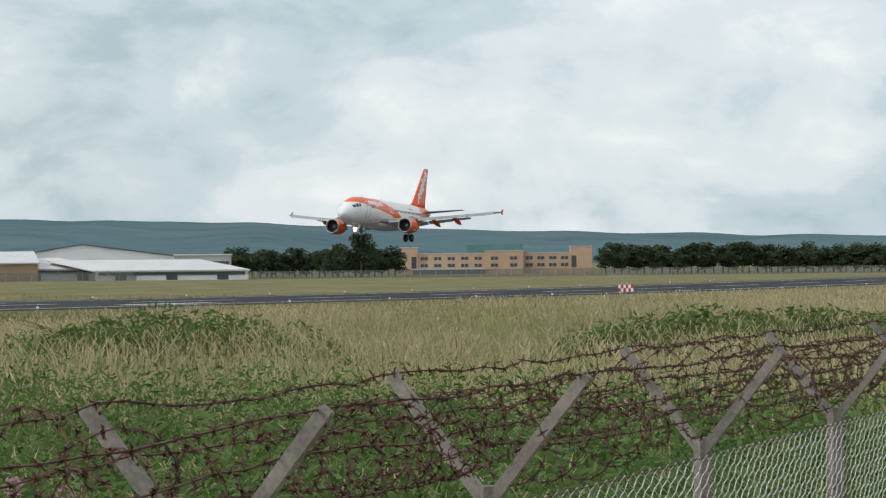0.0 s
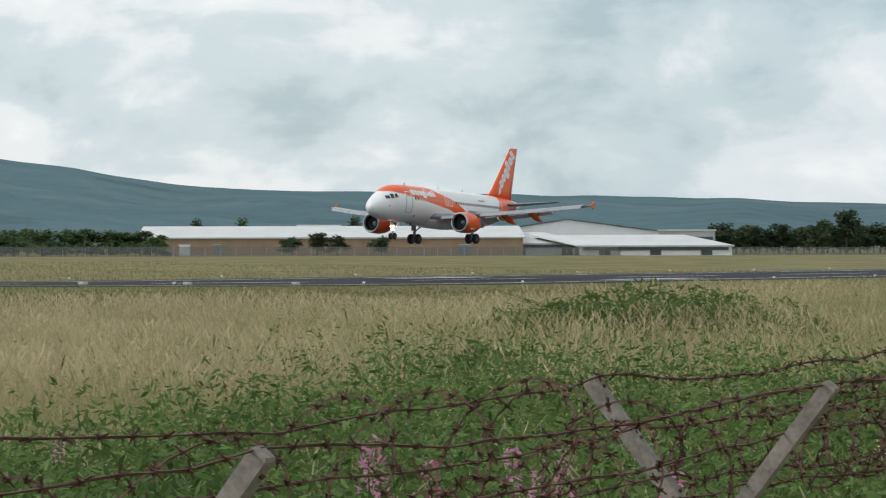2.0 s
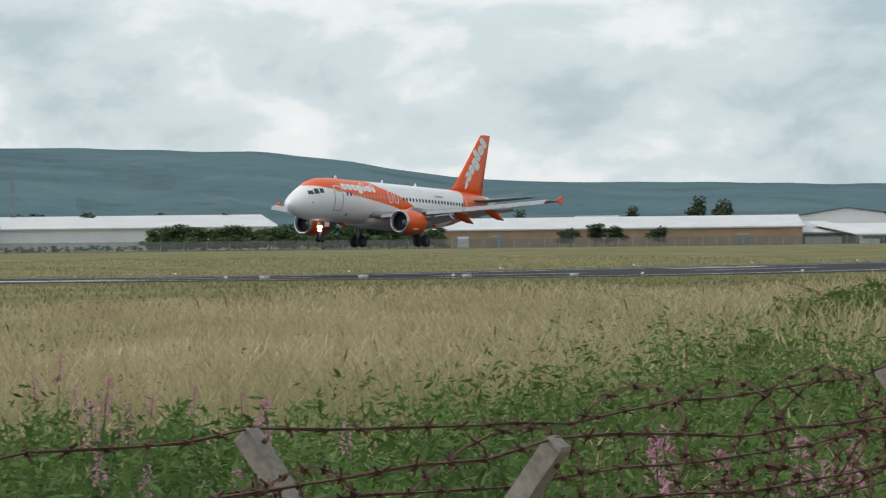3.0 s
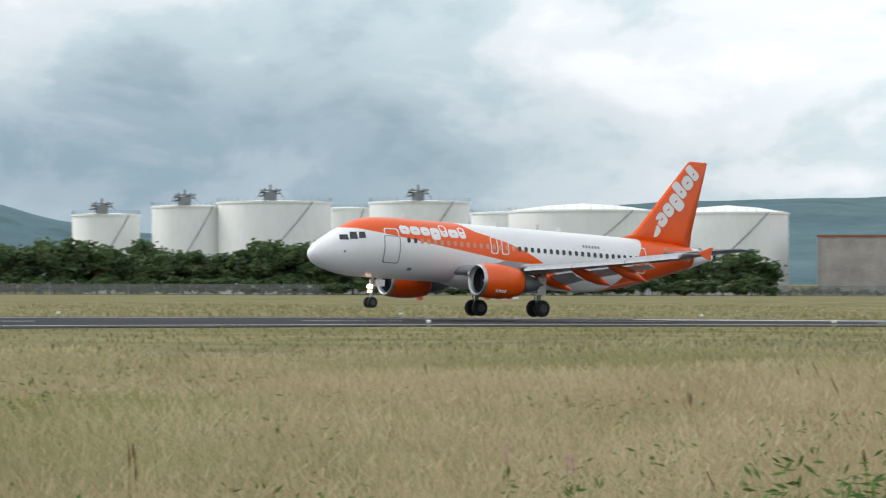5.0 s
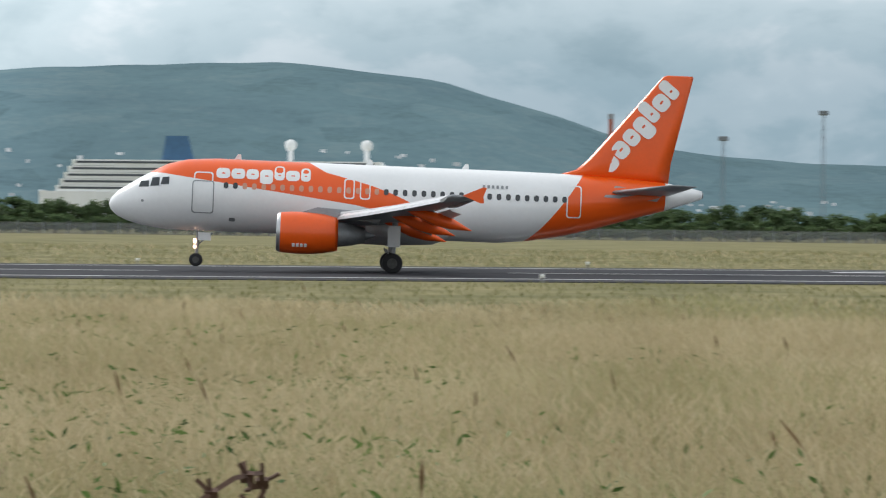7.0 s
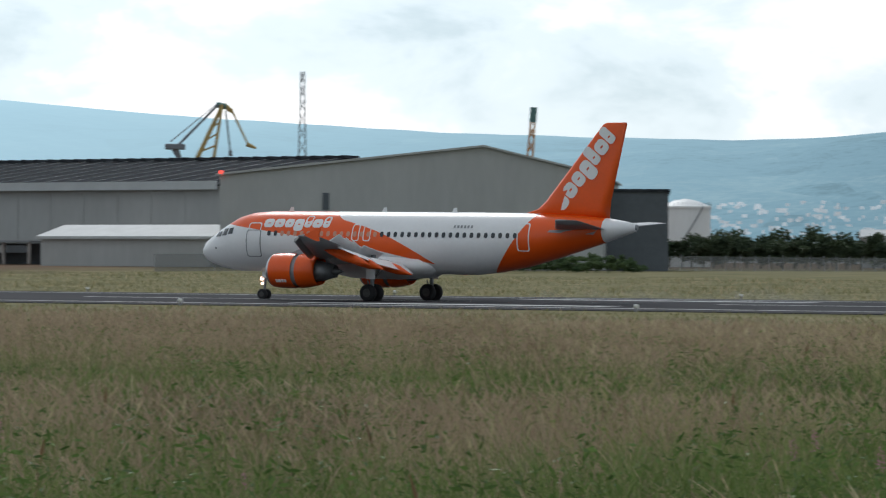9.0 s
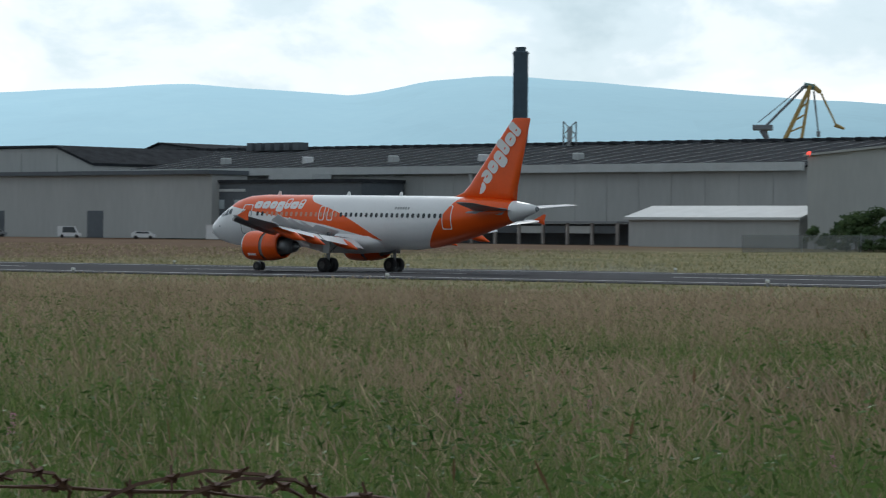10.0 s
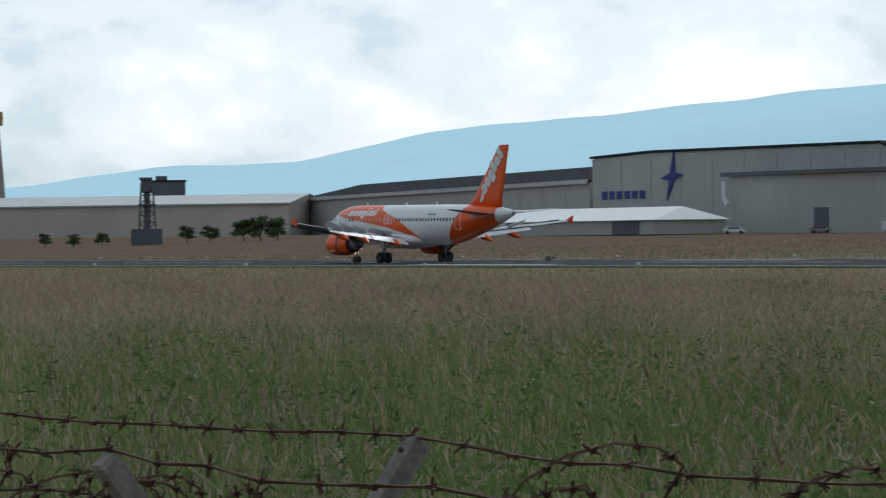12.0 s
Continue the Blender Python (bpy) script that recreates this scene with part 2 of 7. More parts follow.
# ---------------------------------------------------------------- ground
def ground_material():
    m = material("meadow_soil", (0.165, 0.145, 0.07), 0.95, 0, 0.35, 0.35, 0.6, 6.0, spec=0.1)
    n, l = m.node_tree.nodes, m.node_tree.links
    b = n["Principled BSDF"]
    src = b.inputs["Base Color"].links[0].from_socket
    tc, sep, ns = n.new("ShaderNodeTexCoord"), n.new("ShaderNodeSeparateXYZ"), n.new("ShaderNodeTexNoise")
    ns.inputs["Scale"].default_value, ns.inputs["Detail"].default_value = 0.06, 5
    l.new(tc.outputs["Object"], sep.inputs[0])
    l.new(tc.outputs["Object"], ns.inputs["Vector"])
    ad = n.new("ShaderNodeMath")
    ad.operation = "MULTIPLY_ADD"
    ad.inputs[1].default_value = 14
    l.new(ns.outputs["Fac"], ad.inputs[0])
    l.new(sep.outputs["Y"], ad.inputs[2])
    mr = n.new("ShaderNodeMapRange")
    mr.inputs["From Min"].default_value, mr.inputs["From Max"].default_value = 100, 116
    l.new(ad.outputs[0], mr.inputs["Value"])
    g = ramp(n, [(0.3, (0.125, 0.12, 0.05)), (0.7, (0.235, 0.205, 0.10))])
    n2 = n.new("ShaderNodeTexNoise")
    n2.inputs["Scale"].default_value, n2.inputs["Detail"].default_value, n2.inputs["Roughness"].default_value = 0.10, 10, 0.62
    l.new(tc.outputs["Object"], n2.inputs["Vector"])
    l.new(n2.outputs["Fac"], g.inputs["Fac"])
    mx = n.new("ShaderNodeMix")
    mx.data_type = "RGBA"
    l.new(mr.outputs["Result"], mx.inputs["Factor"])
    l.new(src, mx.inputs["A"])
    l.new(g.outputs["Color"], mx.inputs["B"])
    # unmown brown sedge beyond the far end of the runway
    sx, sy, both = n.new("ShaderNodeMapRange"), n.new("ShaderNodeMapRange"), n.new("ShaderNodeMath")
    sx.inputs["From Min"].default_value, sx.inputs["From Max"].default_value = -255, -305
    sy.inputs["From Min"].default_value, sy.inputs["From Max"].default_value = 222, 234
    l.new(sep.outputs["X"], sx.inputs["Value"])
    l.new(ad.outputs[0], sy.inputs["Value"])
    both.operation = "MULTIPLY"
    l.new(sx.outputs["Result"], both.inputs[0])
    l.new(sy.outputs["Result"], both.inputs[1])
    sedge = ramp(n, [(0.3, (0.10, 0.06, 0.035)), (0.7, (0.17, 0.105, 0.06))])
    l.new(n2.outputs["Fac"], sedge.inputs["Fac"])
    m2 = n.new("ShaderNodeMix")
    m2.data_type = "RGBA"
    l.new(both.outputs[0], m2.inputs["Factor"])
    l.new(mx.outputs["Result"], m2.inputs["A"])
    l.new(sedge.outputs["Color"], m2.inputs["B"])
    l.new(m2.outputs["Result"], b.inputs["Base Color"])
    return m


def make_ground():
    bm = bmesh.new()
    xs = [-4900, -3000, -2000, -1400, -1000] + list(range(-800, 901, 25)) + [1000, 1400, 2000, 3000, 4900]
    ys = [-4900, -2000, -600, -200, -80, -30, -10, 0, 3, 6, 12, 25, 40, 55, 70, 85, 100, 120, 140, 180, 225, 250, 275, 300, 330, 360, 390, 420, 600, 900, 1300, 2000, 3000, 4900]
    grid = [[bm.verts.new((x, y, land(x, y))) for x in xs] for y in ys]
    for a, b in zip(grid, grid[1:]):
        for i in range(len(xs) - 1):
            bm.faces.new((a[i], a[i + 1], b[i + 1], b[i]))
    tagged(part("ground", bm, ground_material(), smooth=True), "flat airfield meadow of dry and green grass", "ground", kind="structure")


make_ground()
ASPHALT = material("runway_asphalt", (0.045, 0.045, 0.05), 0.9, 0, 0.35, 0.06, 0.2, 8, stretch=(0.12, 1, 1), spec=0.06)
LINE = material("runway_paint", (0.60, 0.60, 0.58), 0.8, 0, 0.25, 0.5, spec=0.2)


def strip(x0, x1, y0, y1, lift, step=20):
    """A paved strip that follows the grade."""
    n = max(1, int((x1 - x0) / step))
    rings = []
    for k in range(n + 1):
        x = x0 + (x1 - x0) * k / n
        z = grade(x)
        rings.append([(x, y0, z - 0.5), (x, y1, z - 0.5), (x, y1, z + lift), (x, y0, z + lift)])
    return loft(rings)


RUNWAY = part("runway", strip(-1100, 1300, RUN_Y - 29, RUN_Y + 29, 0.05), ASPHALT)
tagged(RUNWAY, "dark grey asphalt runway with white markings", "runway", kind="structure")


def runway_marks():
    for side in (-1, 1):
        part("edge_line", strip(-900, 1200, RUN_Y + side * 22, RUN_Y + side * 22 + 0.9, 0.056), LINE, RUNWAY)
        for x0, x1, wd in ((-255, -233, 3), (-112, -90, 3), (31, 53.5, 3), (150, 196, 6), (330, 352, 3)):
            y = RUN_Y + side * 14.5
            part("touchdown_bar", strip(x0, x1, y - wd / 2, y + wd / 2, 0.057, 8), LINE, RUNWAY)
    k = -840
    while k < 1100:
        part("centre_dash", strip(k, k + 30, RUN_Y - 0.4, RUN_Y + 0.4, 0.056), LINE, RUNWAY)
        k += 50


runway_marks()

# ridge: bearing and height of the skyline at 4500 m
RIDGE = [(-85, 25), (-76, 28), (-70, 38), (-64, 55), (-60, 62), (-56.5, 66), (-55, 73), (-54.3, 82), (-53.4, 97), (-51.5, 113), (-47, 122), (-42, 116), (-37, 108), (-32, 70),
         (-28, 62), (-26.5, 80), (-25.4, 108), (-23, 135), (-21, 146), (-18, 118), (-14, 90), (-9, 92), (-6, 108), (-4, 155), (-2, 205), (1, 232), (6, 215), (11, 195),
         (14, 218), (17, 243), (20, 205), (25, 172), (31, 182), (36, 205), (40.6, 234), (43, 198), (45.7, 216), (49, 200), (53, 168), (56, 150),
         (58.5, 106), (61, 104), (64, 70), (75, 40)]


def hill_z(b, f):
    """Height of the hillside at a bearing and a share of its depth."""
    bs, hs = [r[0] for r in RIDGE], [r[1] for r in RIDGE]
    top = float(np.interp(b, bs, hs)) * 0.5 + float(np.mean(np.interp([b - 1, b - 0.5, b + 0.5, b + 1], bs, hs))) * 0.5
    top += 3.0 * noise.noise((b * 0.9, 3, 0)) + 1.2 * noise.noise((b * 4.0, 7, 0))
    d = 3300 + 1300 * f
    z = top * smooth01(f, -0.15, 1.0) * d / 4500
    return d, z + 14 * noise.noise((b * 0.5, f * 3, 1)) * math.sin(math.pi * f)


def make_city():
    """Pale houses and low blocks on the foot of the hills."""
    rng = np.random.default_rng(14)
    # walls carry the air's haze as painted emission
    wallm = haze_glow("far_house_wall_glow", (0.5, 0.5, 0.5), (0.30, 0.34, 0.36), 0.34, 0.02)
    bm = bmesh.new()
    for k in range(2600):
        b = rng.choice([rng.uniform(9, 34), rng.uniform(-9, 10), rng.uniform(-30, -20)], p=[0.87, 0.13, 0.0])
        f = 0.03 + 0.40 * rng.uniform(0, 1) ** 1.5
        d, z = hill_z(b, f)
        w, h = rng.uniform(1.5, 5.5), rng.uniform(1.0, 2.6)
        if rng.uniform() < 0.012:
            w, h = rng.uniform(8, 16), rng.uniform(2.5, 5)
        p = site(b, d - 8)
        slab(bm, -w / 2, w / 2, -4, 4, -8, h, pose(p.x, p.y, z, 0, 0, b + rng.uniform(-30, 30)))
    tagged(part("far_houses", bm, wallm), "pale houses scattered along the foot of the hills, haze painted as glow", "houses", kind="stuff")


def make_hills():
    # hill colour with blue haze added as glow
    near = haze_glow("far_hill_haze_glow", (0.03, 0.045, 0.04), (0.165, 0.275, 0.335), 0.60)
    bs, hs = [r[0] for r in RIDGE], [r[1] for r in RIDGE]
    bm = bmesh.new()
    cols = []
    for i in range(0, 641):
        b = -85 + i * 0.25
        top = float(np.interp(b, bs, hs)) * 0.5 + float(np.mean(np.interp([b - 1, b - 0.5, b + 0.5, b + 1], bs, hs))) * 0.5
        top += 3.0 * noise.noise((b * 0.9, 3, 0)) + 1.2 * noise.noise((b * 4.0, 7, 0))
        col = []
        for j in range(13):
            f = j / 12
            d = 3300 + 1300 * f
            z = top * smooth01(f, -0.15, 1.0) * d / 4500
            z += 14 * noise.noise((b * 0.5, f * 3, 1)) * math.sin(math.pi * f)
            col.append(bm.verts.new(site(b, d, -12 if j == 0 else z + (EYE_H if j == 12 else 0))))
        cols.append(col)
    for a, c in zip(cols, cols[1:]):
        for j in range(12):
            bm.faces.new((a[j], c[j], c[j + 1], a[j + 1]))
    tagged(part("hill_range", bm, near, smooth=True), "blue-grey moorland hills behind the city, haze painted as glow", "hills", kind="structure")


make_hills()
make_city()


def make_far_tower(bearing, wd):
    """A block of flats far off in the city."""
    p = site(bearing, 2500)
    r = tagged(new("tower_block"), "pale high-rise block of flats far off below the hills, haze painted as glow", "building", "far tower blocks")
    r.matrix_world = pose(p.x, p.y, 0, 0, 0, bearing + 12)
    part("wall", box(-wd / 2, wd / 2, -5, 5, 0, 41, bevel=0.1), FLATS, r)
    part("roof_house", box(-wd / 5, wd / 5, -3, 3, 41, 43.5), FLATS, r)
    for k in range(12):
        part("window_band", box(-wd / 2 + 0.8, wd / 2 - 0.8, -5.15, -4.95, 4 + k * 3.05, 5.3 + k * 3.05), FLATG, r)


# walls and window bands with air haze painted in as a faint glow
FLATS = haze_glow("far_flats_wall_glow", (0.42, 0.42, 0.42), (0.25, 0.31, 0.34), 0.36, 0.02)
FLATG = haze_glow("far_flats_glass_glow", (0.10, 0.12, 0.13), (0.16, 0.25, 0.30), 0.6, 0.02)
for b, wd in ((-21.15, 12), (-21.68, 13), (-22.18, 12)):
    make_far_tower(b, wd)


# ---------------------------------------------------------------- airliner
TINTED = material("pale_orange_pane", (0.62, 0.30, 0.20), 0.3, 0, 0.1, 2)
S0 = 16.2   # station of the main wheels; the origin lies on the ground between them
BODY = [(0, 3.08, 0.03, 0.03), (0.12, 3.09, 0.34, 0.36), (0.5, 3.13, 0.72, 0.78), (1.1, 3.20, 1.05, 1.12), (1.8, 3.33, 1.36, 1.38), (2.5, 3.47, 1.62, 1.55),
        (3.3, 3.63, 1.87, 1.72), (4.4, 3.77, 2.02, 1.88), (6, 3.83, 2.07, 1.975), (22.2, 3.83, 2.07, 1.975), (24, 3.92, 1.97, 1.92), (26, 4.10, 1.77, 1.77),
        (28, 4.34, 1.47, 1.50), (30, 4.60, 1.12, 1.16), (31.8, 4.80, 0.78, 0.80), (33, 4.92, 0.48, 0.50), (33.84, 4.98, 0.24, 0.26)]


def body_at(s):
    ss = [b[0] for b in BODY]
    return [float(np.interp(s, ss, [b[k] for b in BODY])) for k in (1, 2, 3)]


def skin(s, z, side, off=0.012):
    """Point on the fuselage side at a station and height."""
    zc, hh, hw = body_at(s)
    q = max(-0.999, min(0.999, (z - zc) / hh))
    return Vector((s - S0, side * (hw * math.sqrt(1 - q * q) + off), z))


def livery():
    """White fuselage with an orange sweep over the front and an orange tail."""
    m = material("airliner_livery", (0.80, 0.80, 0.80), 0.28, 0, 0.04, 0.5, spec=0.5)
    n, l = m.node_tree.nodes, m.node_tree.links
    b = n["Principled BSDF"]
    src = b.inputs["Base Color"].links[0].from_socket
    tc, sep = n.new("ShaderNodeTexCoord"), n.new("ShaderNodeSeparateXYZ")
    l.new(tc.outputs["Object"], sep.inputs[0])

    def calc(op, a, c):
        k = n.new("ShaderNodeMath")
        k.operation = op
        for i, v in enumerate((a, c)):
            if isinstance(v, (int, float)):
                k.inputs[i].default_value = v
            else:
                l.new(v, k.inputs[i])
        return k.outputs[0]
    s, z = calc("ADD", sep.outputs["X"], S0), sep.outputs["Z"]
    low = calc("SUBTRACT", 4.95, calc("MULTIPLY", calc("MAXIMUM", calc("SUBTRACT", s, 3.0), 0), 0.125))
    low = calc("SUBTRACT", low, calc("MULTIPLY", calc("MAXIMUM", calc("SUBTRACT", s, 14), 0), 0.08))
    high = calc("SUBTRACT", 5.35, calc("MULTIPLY", calc("SUBTRACT", s, 12.3), 0.24))
    high = calc("SUBTRACT", high, calc("MULTIPLY", calc("POWER", calc("MAXIMUM", calc("SUBTRACT", s, 14), 0), 2.0), 0.036))
    high = calc("ADD", high, calc("MULTIPLY", calc("MAXIMUM", calc("SUBTRACT", 12.3, s), 0), 0.3))
    front = calc("MULTIPLY", calc("GREATER_THAN", z, low), calc("LESS_THAN", z, high))
    front = calc("MULTIPLY", front, calc("GREATER_THAN", s, 2.25))
    edge = calc("ADD", 23.6, calc("MULTIPLY", calc("POWER", calc("MAXIMUM", calc("MULTIPLY", calc("SUBTRACT", z, 1.9), 0.25), 0), 0.75), 3.4))
    rear = calc("MULTIPLY", calc("GREATER_THAN", s, edge), calc("LESS_THAN", s, 31.7))
    mask = calc("MAXIMUM", front, rear)
    mx = n.new("ShaderNodeMix")
    mx.data_type = "RGBA"
    l.new(mask, mx.inputs["Factor"])
    l.new(src, mx.inputs["A"])
    mx.inputs["B"].default_value = (0.82, 0.10, 0.005, 1)
    l.new(mx.outputs["Result"], b.inputs["Base Color"])
    return m


def foil(root, tip, up, n=9):
    """Wing-like panel between two chords (x0, x1, y, z, thickness)."""
    rings = []
    for x0, x1, y, z, th in (root, *up, tip):
        c = x1 - x0
        top = [(x0 + c * (i / n) ** 1.5, y, z + th * c * math.sin(math.pi * (i / n) ** 0.6) * 0.6) for i in range(n + 1)]
        bot = [(x0 + c * (i / n) ** 1.5, y, z - th * c * math.sin(math.pi * (i / n) ** 0.6) * 0.4) for i in range(n - 1, 0, -1)]
        rings.append(top + bot)
    return loft(rings)


def turned(profile, centre, seg=28):
    """Body of revolution along x: (x, radius) pairs."""
    cx, cy, cz = centre
    return loft([[(cx + x, cy + r * math.cos(2 * math.pi * k / seg), cz + r * math.sin(2 * math.pi * k / seg)) for k in range(seg)] for x, r in profile], caps=False)


SPOILERS, SLEEVES, GEAR, NOSE_GEAR = [], [], [], []


def wheel(parent, name, x, y, z, r, w):
    prof = [(-w / 2, r * 0.55), (-w / 2, r * 0.86), (-w * 0.36, r * 0.97), (0, r), (w * 0.36, r * 0.97), (w / 2, r * 0.86), (w / 2, r * 0.55)]
    bm = loft([[(x + rr * math.cos(a), y + o, z + rr * math.sin(a)) for a in (2 * math.pi * k / 20 for k in range(20))] for o, rr in prof])
    t = part(name, bm, DARK, parent, smooth=True)
    hub = loft([[(x + rr * math.cos(a), y + o, z + rr * math.sin(a)) for a in (2 * math.pi * k / 14 for k in range(14))]
                for o, rr in [(-w * 0.52, r * 0.42), (-w * 0.52, r * 0.5), (w * 0.52, r * 0.5), (w * 0.52, r * 0.42)]])
    (NOSE_GEAR if name == "nose_wheel" else GEAR).append(t)
    part("wheel_hub", hub, HUB, t, "dark metal wheel hub")


def make_airliner():
    root = tagged(new("airliner"), "white and orange twin-jet airliner landing with wheels down", "airplane")
    rings = []
    ss = sorted({b[0] for b in BODY} | {float(x) for x in np.arange(7, 22, 1.0)})
    for s in ss:
        zc, hh, hw = body_at(s)
        rings.append([(s - S0, hw * math.sin(2 * math.pi * k / 48), zc + hh * math.cos(2 * math.pi * k / 48)) for k in range(48)])
    part("fuselage", loft(rings), livery(), root, "white fuselage with orange sweep and orange rear", smooth=True)
    # belly fairing
    fair = []
    for s, h, w in [(10.2, 0.05, 0.3), (11.2, 0.7, 1.7), (12.5, 0.95, 2.05), (16, 1.0, 2.1), (18.5, 0.85, 1.9), (20.5, 0.05, 0.5)]:
        fair.append([(s - S0, w * math.sin(2 * math.pi * k / 24), 2.35 + h * math.cos(2 * math.pi * k / 24)) for k in range(24)])
    part("belly_fairing", loft(fair), WHITE, root, smooth=True)
    # fin
    fin = []
    for x0, x1, z, th in [(24.6, 31.9, 5.5, 0.03), (26.6, 31.95, 6.15, 0.10), (27.2, 32.0, 6.7, 0.10), (31.35, 33.1, 11.66, 0.10), (31.6, 33.05, 11.76, 0.05)]:
        c, n = x1 - x0, 8
        a = [(x0 - S0 + c * (i / n) ** 1.4, th * c * 0.5 * math.sin(math.pi * (i / n) ** 0.6), z) for i in range(n + 1)]
        b = [(x, -y, zz) for x, y, zz in a[-2:0:-1]]
        fin.append(a + b)
    part("tail_fin", loft(fin), ORANGE, root, "orange tail fin with white marks", smooth=True)
    part("tailcone_outlet", turned([(0, 0.2), (0.1, 0.16), (0.1, 0.02)], (33.84 - S0, 0, 4.98), 14), STEEL, root)
    for sd in (-1, 1):
        part("tailplane", foil((28.2 - S0, 31.9 - S0, sd * 0.6, 4.85, 0.075), (31.3 - S0, 32.9 - S0, sd * 6.22, 5.35, 0.06), ()), GREY, root,
             "grey tailplane", smooth=True)
        part("tail_patch", loft([[skin(28.1, 4.62, sd, 0.02), skin(31.2, 4.5, sd, 0.02), skin(31.6, 5.0, sd, 0.02), skin(28.8, 5.3, sd, 0.02)],
                                 [skin(28.1, 4.62, sd, 0.03), skin(31.2, 4.5, sd, 0.03), skin(31.6, 5.0, sd, 0.03), skin(28.8, 5.3, sd, 0.03)]]), GREY, root, "grey apron at the tailplane root")
        make_wing(root, sd)
        make_engine(root, sd)
        # main leg
        leg = bmesh.new()
        y = sd * 3.8
        rod(leg, (0, y, 0.6), (0.1, y, 3.1), 0.13, 0.17, 10)
        rod(leg, (0.1, y * 0.98, 1.5), (0.3, y * 0.6, 2.7), 0.08, seg=8)
        rod(leg, (-0.1, y, 0.75), (-0.35, y, 1.4), 0.05, seg=6)
        rod(leg, (0, y - 0.5, 0.58), (0, y + 0.5, 0.58), 0.09, seg=8)
        g = part("main_leg", leg, STEEL, root, "steel main landing gear leg")
        GEAR.append(g)
        part("gear_door", box(-0.3, 0.4, y + sd * 0.24, y + sd * 0.28, 1.5, 2.7), WHITE, g, "white gear door")
        for o in (-0.46, 0.46):
            wheel(root, "main_wheel", 0, y + o, 0.585, 0.585, 0.42)
    nx = 5.07 - S0
    leg = bmesh.new()
    rod(leg, (nx, 0, 0.4), (nx + 0.12, 0, 2.6), 0.09, 0.11, 10)
    rod(leg, (nx, 0, 1.2), (nx + 0.9, 0, 1.95), 0.05, seg=6)
    rod(leg, (nx, -0.3, 0.38), (nx, 0.3, 0.38), 0.06, seg=8)
    g = part("nose_leg", leg, STEEL, root, "steel nose landing gear leg")
    NOSE_GEAR.append(g)
    for sd in (-1, 1):
        wheel(root, "nose_wheel", nx, sd * 0.25, 0.38, 0.38, 0.22)
        part("nose_gear_door", box(nx + 0.1, nx + 0.8, sd * 0.42 - 0.02, sd * 0.42 + 0.02, 1.5, 1.95), WHITE, g, "white nose gear door")
        part("landing_light", turned([(-0.08, 0.02), (-0.07, 0.13), (0.05, 0.14), (0.09, 0.03)], (nx - 0.1, sd * 0.17, 1.45), 12), SHINE, g, "lit landing light")
        part("taxi_light", turned([(-0.07, 0.02), (-0.06, 0.1), (0.05, 0.1), (0.08, 0.03)], (nx - 0.1, sd * 0.12, 1.12), 12), SHINE, g, "lit taxi light")
    body_details(root)
    return root


def patch(pts_in, pts_out):
    return loft([pts_in, pts_out])


def on_skin(name, outline, sd, mat, parent, label="", off=0.015, thick=0.015):
    a = [skin(s, z, sd, off) for s, z in outline]
    b = [skin(s, z, sd, off + thick) for s, z in outline]
    return part(name, loft([a, b]), mat, parent, label)


def round_rect(s0, s1, z0, z1, r, k=3):
    pts = []
    for cs, cz, a0 in ((s1 - r, z1 - r, 0), (s0 + r, z1 - r, 90), (s0 + r, z0 + r, 180), (s1 - r, z0 + r, 270)):
        for i in range(k + 1):
            a = radians(a0 + 90 * i / k)
            pts.append((cs + r * math.cos(a), cz + r * math.sin(a)))
    return pts


def finer(pts, step=0.14):
    """The same closed outline with points at close steps."""
    out = []
    for (a, b), (c, d) in zip(pts, pts[1:] + pts[:1]):
        n = max(1, int(math.hypot(c - a, d - b) / step))
        out += [(a + (c - a) * i / n, b + (d - b) * i / n) for i in range(n)]
    return out


def outline_on_skin(name, s0, s1, z0, z1, w, sd, mat, parent, label=""):
    outer = finer(round_rect(s0, s1, z0, z1, 0.16))
    ms, mz = (s0 + s1) / 2, (z0 + z1) / 2
    fs, fz = 1 - 2 * w / (s1 - s0), 1 - 2 * w / (z1 - z0)
    inner = [(ms + (s - ms) * fs, mz + (z - mz) * fz) for s, z in outer]
    bm = bmesh.new()
    rows = [[bm.verts.new(skin(s, z, sd, o)) for s, z in pts] for pts, o in ((outer, 0.004), (outer, 0.02), (inner, 0.02), (inner, 0.004))]
    k = len(outer)
    for a, b in zip(rows, rows[1:]):
        for i in range(k):
            bm.faces.new((a[i], a[(i + 1) % k], b[(i + 1) % k], b[i]))
    bmesh.ops.recalc_face_normals(bm, faces=bm.faces[:])
    return part(name, bm, mat, parent, label)


# Plain rounded shapes in place of the maker's mark: each has a foot, a height and a share of the width
SHAPES = [(0, 1, 1), (0, 1, 1), (0, 1, 0.9), (-0.4, 1, 0.95), (0, 1.4, 0.75), (0, 1, 1), (0, 1.3, 0.7)]


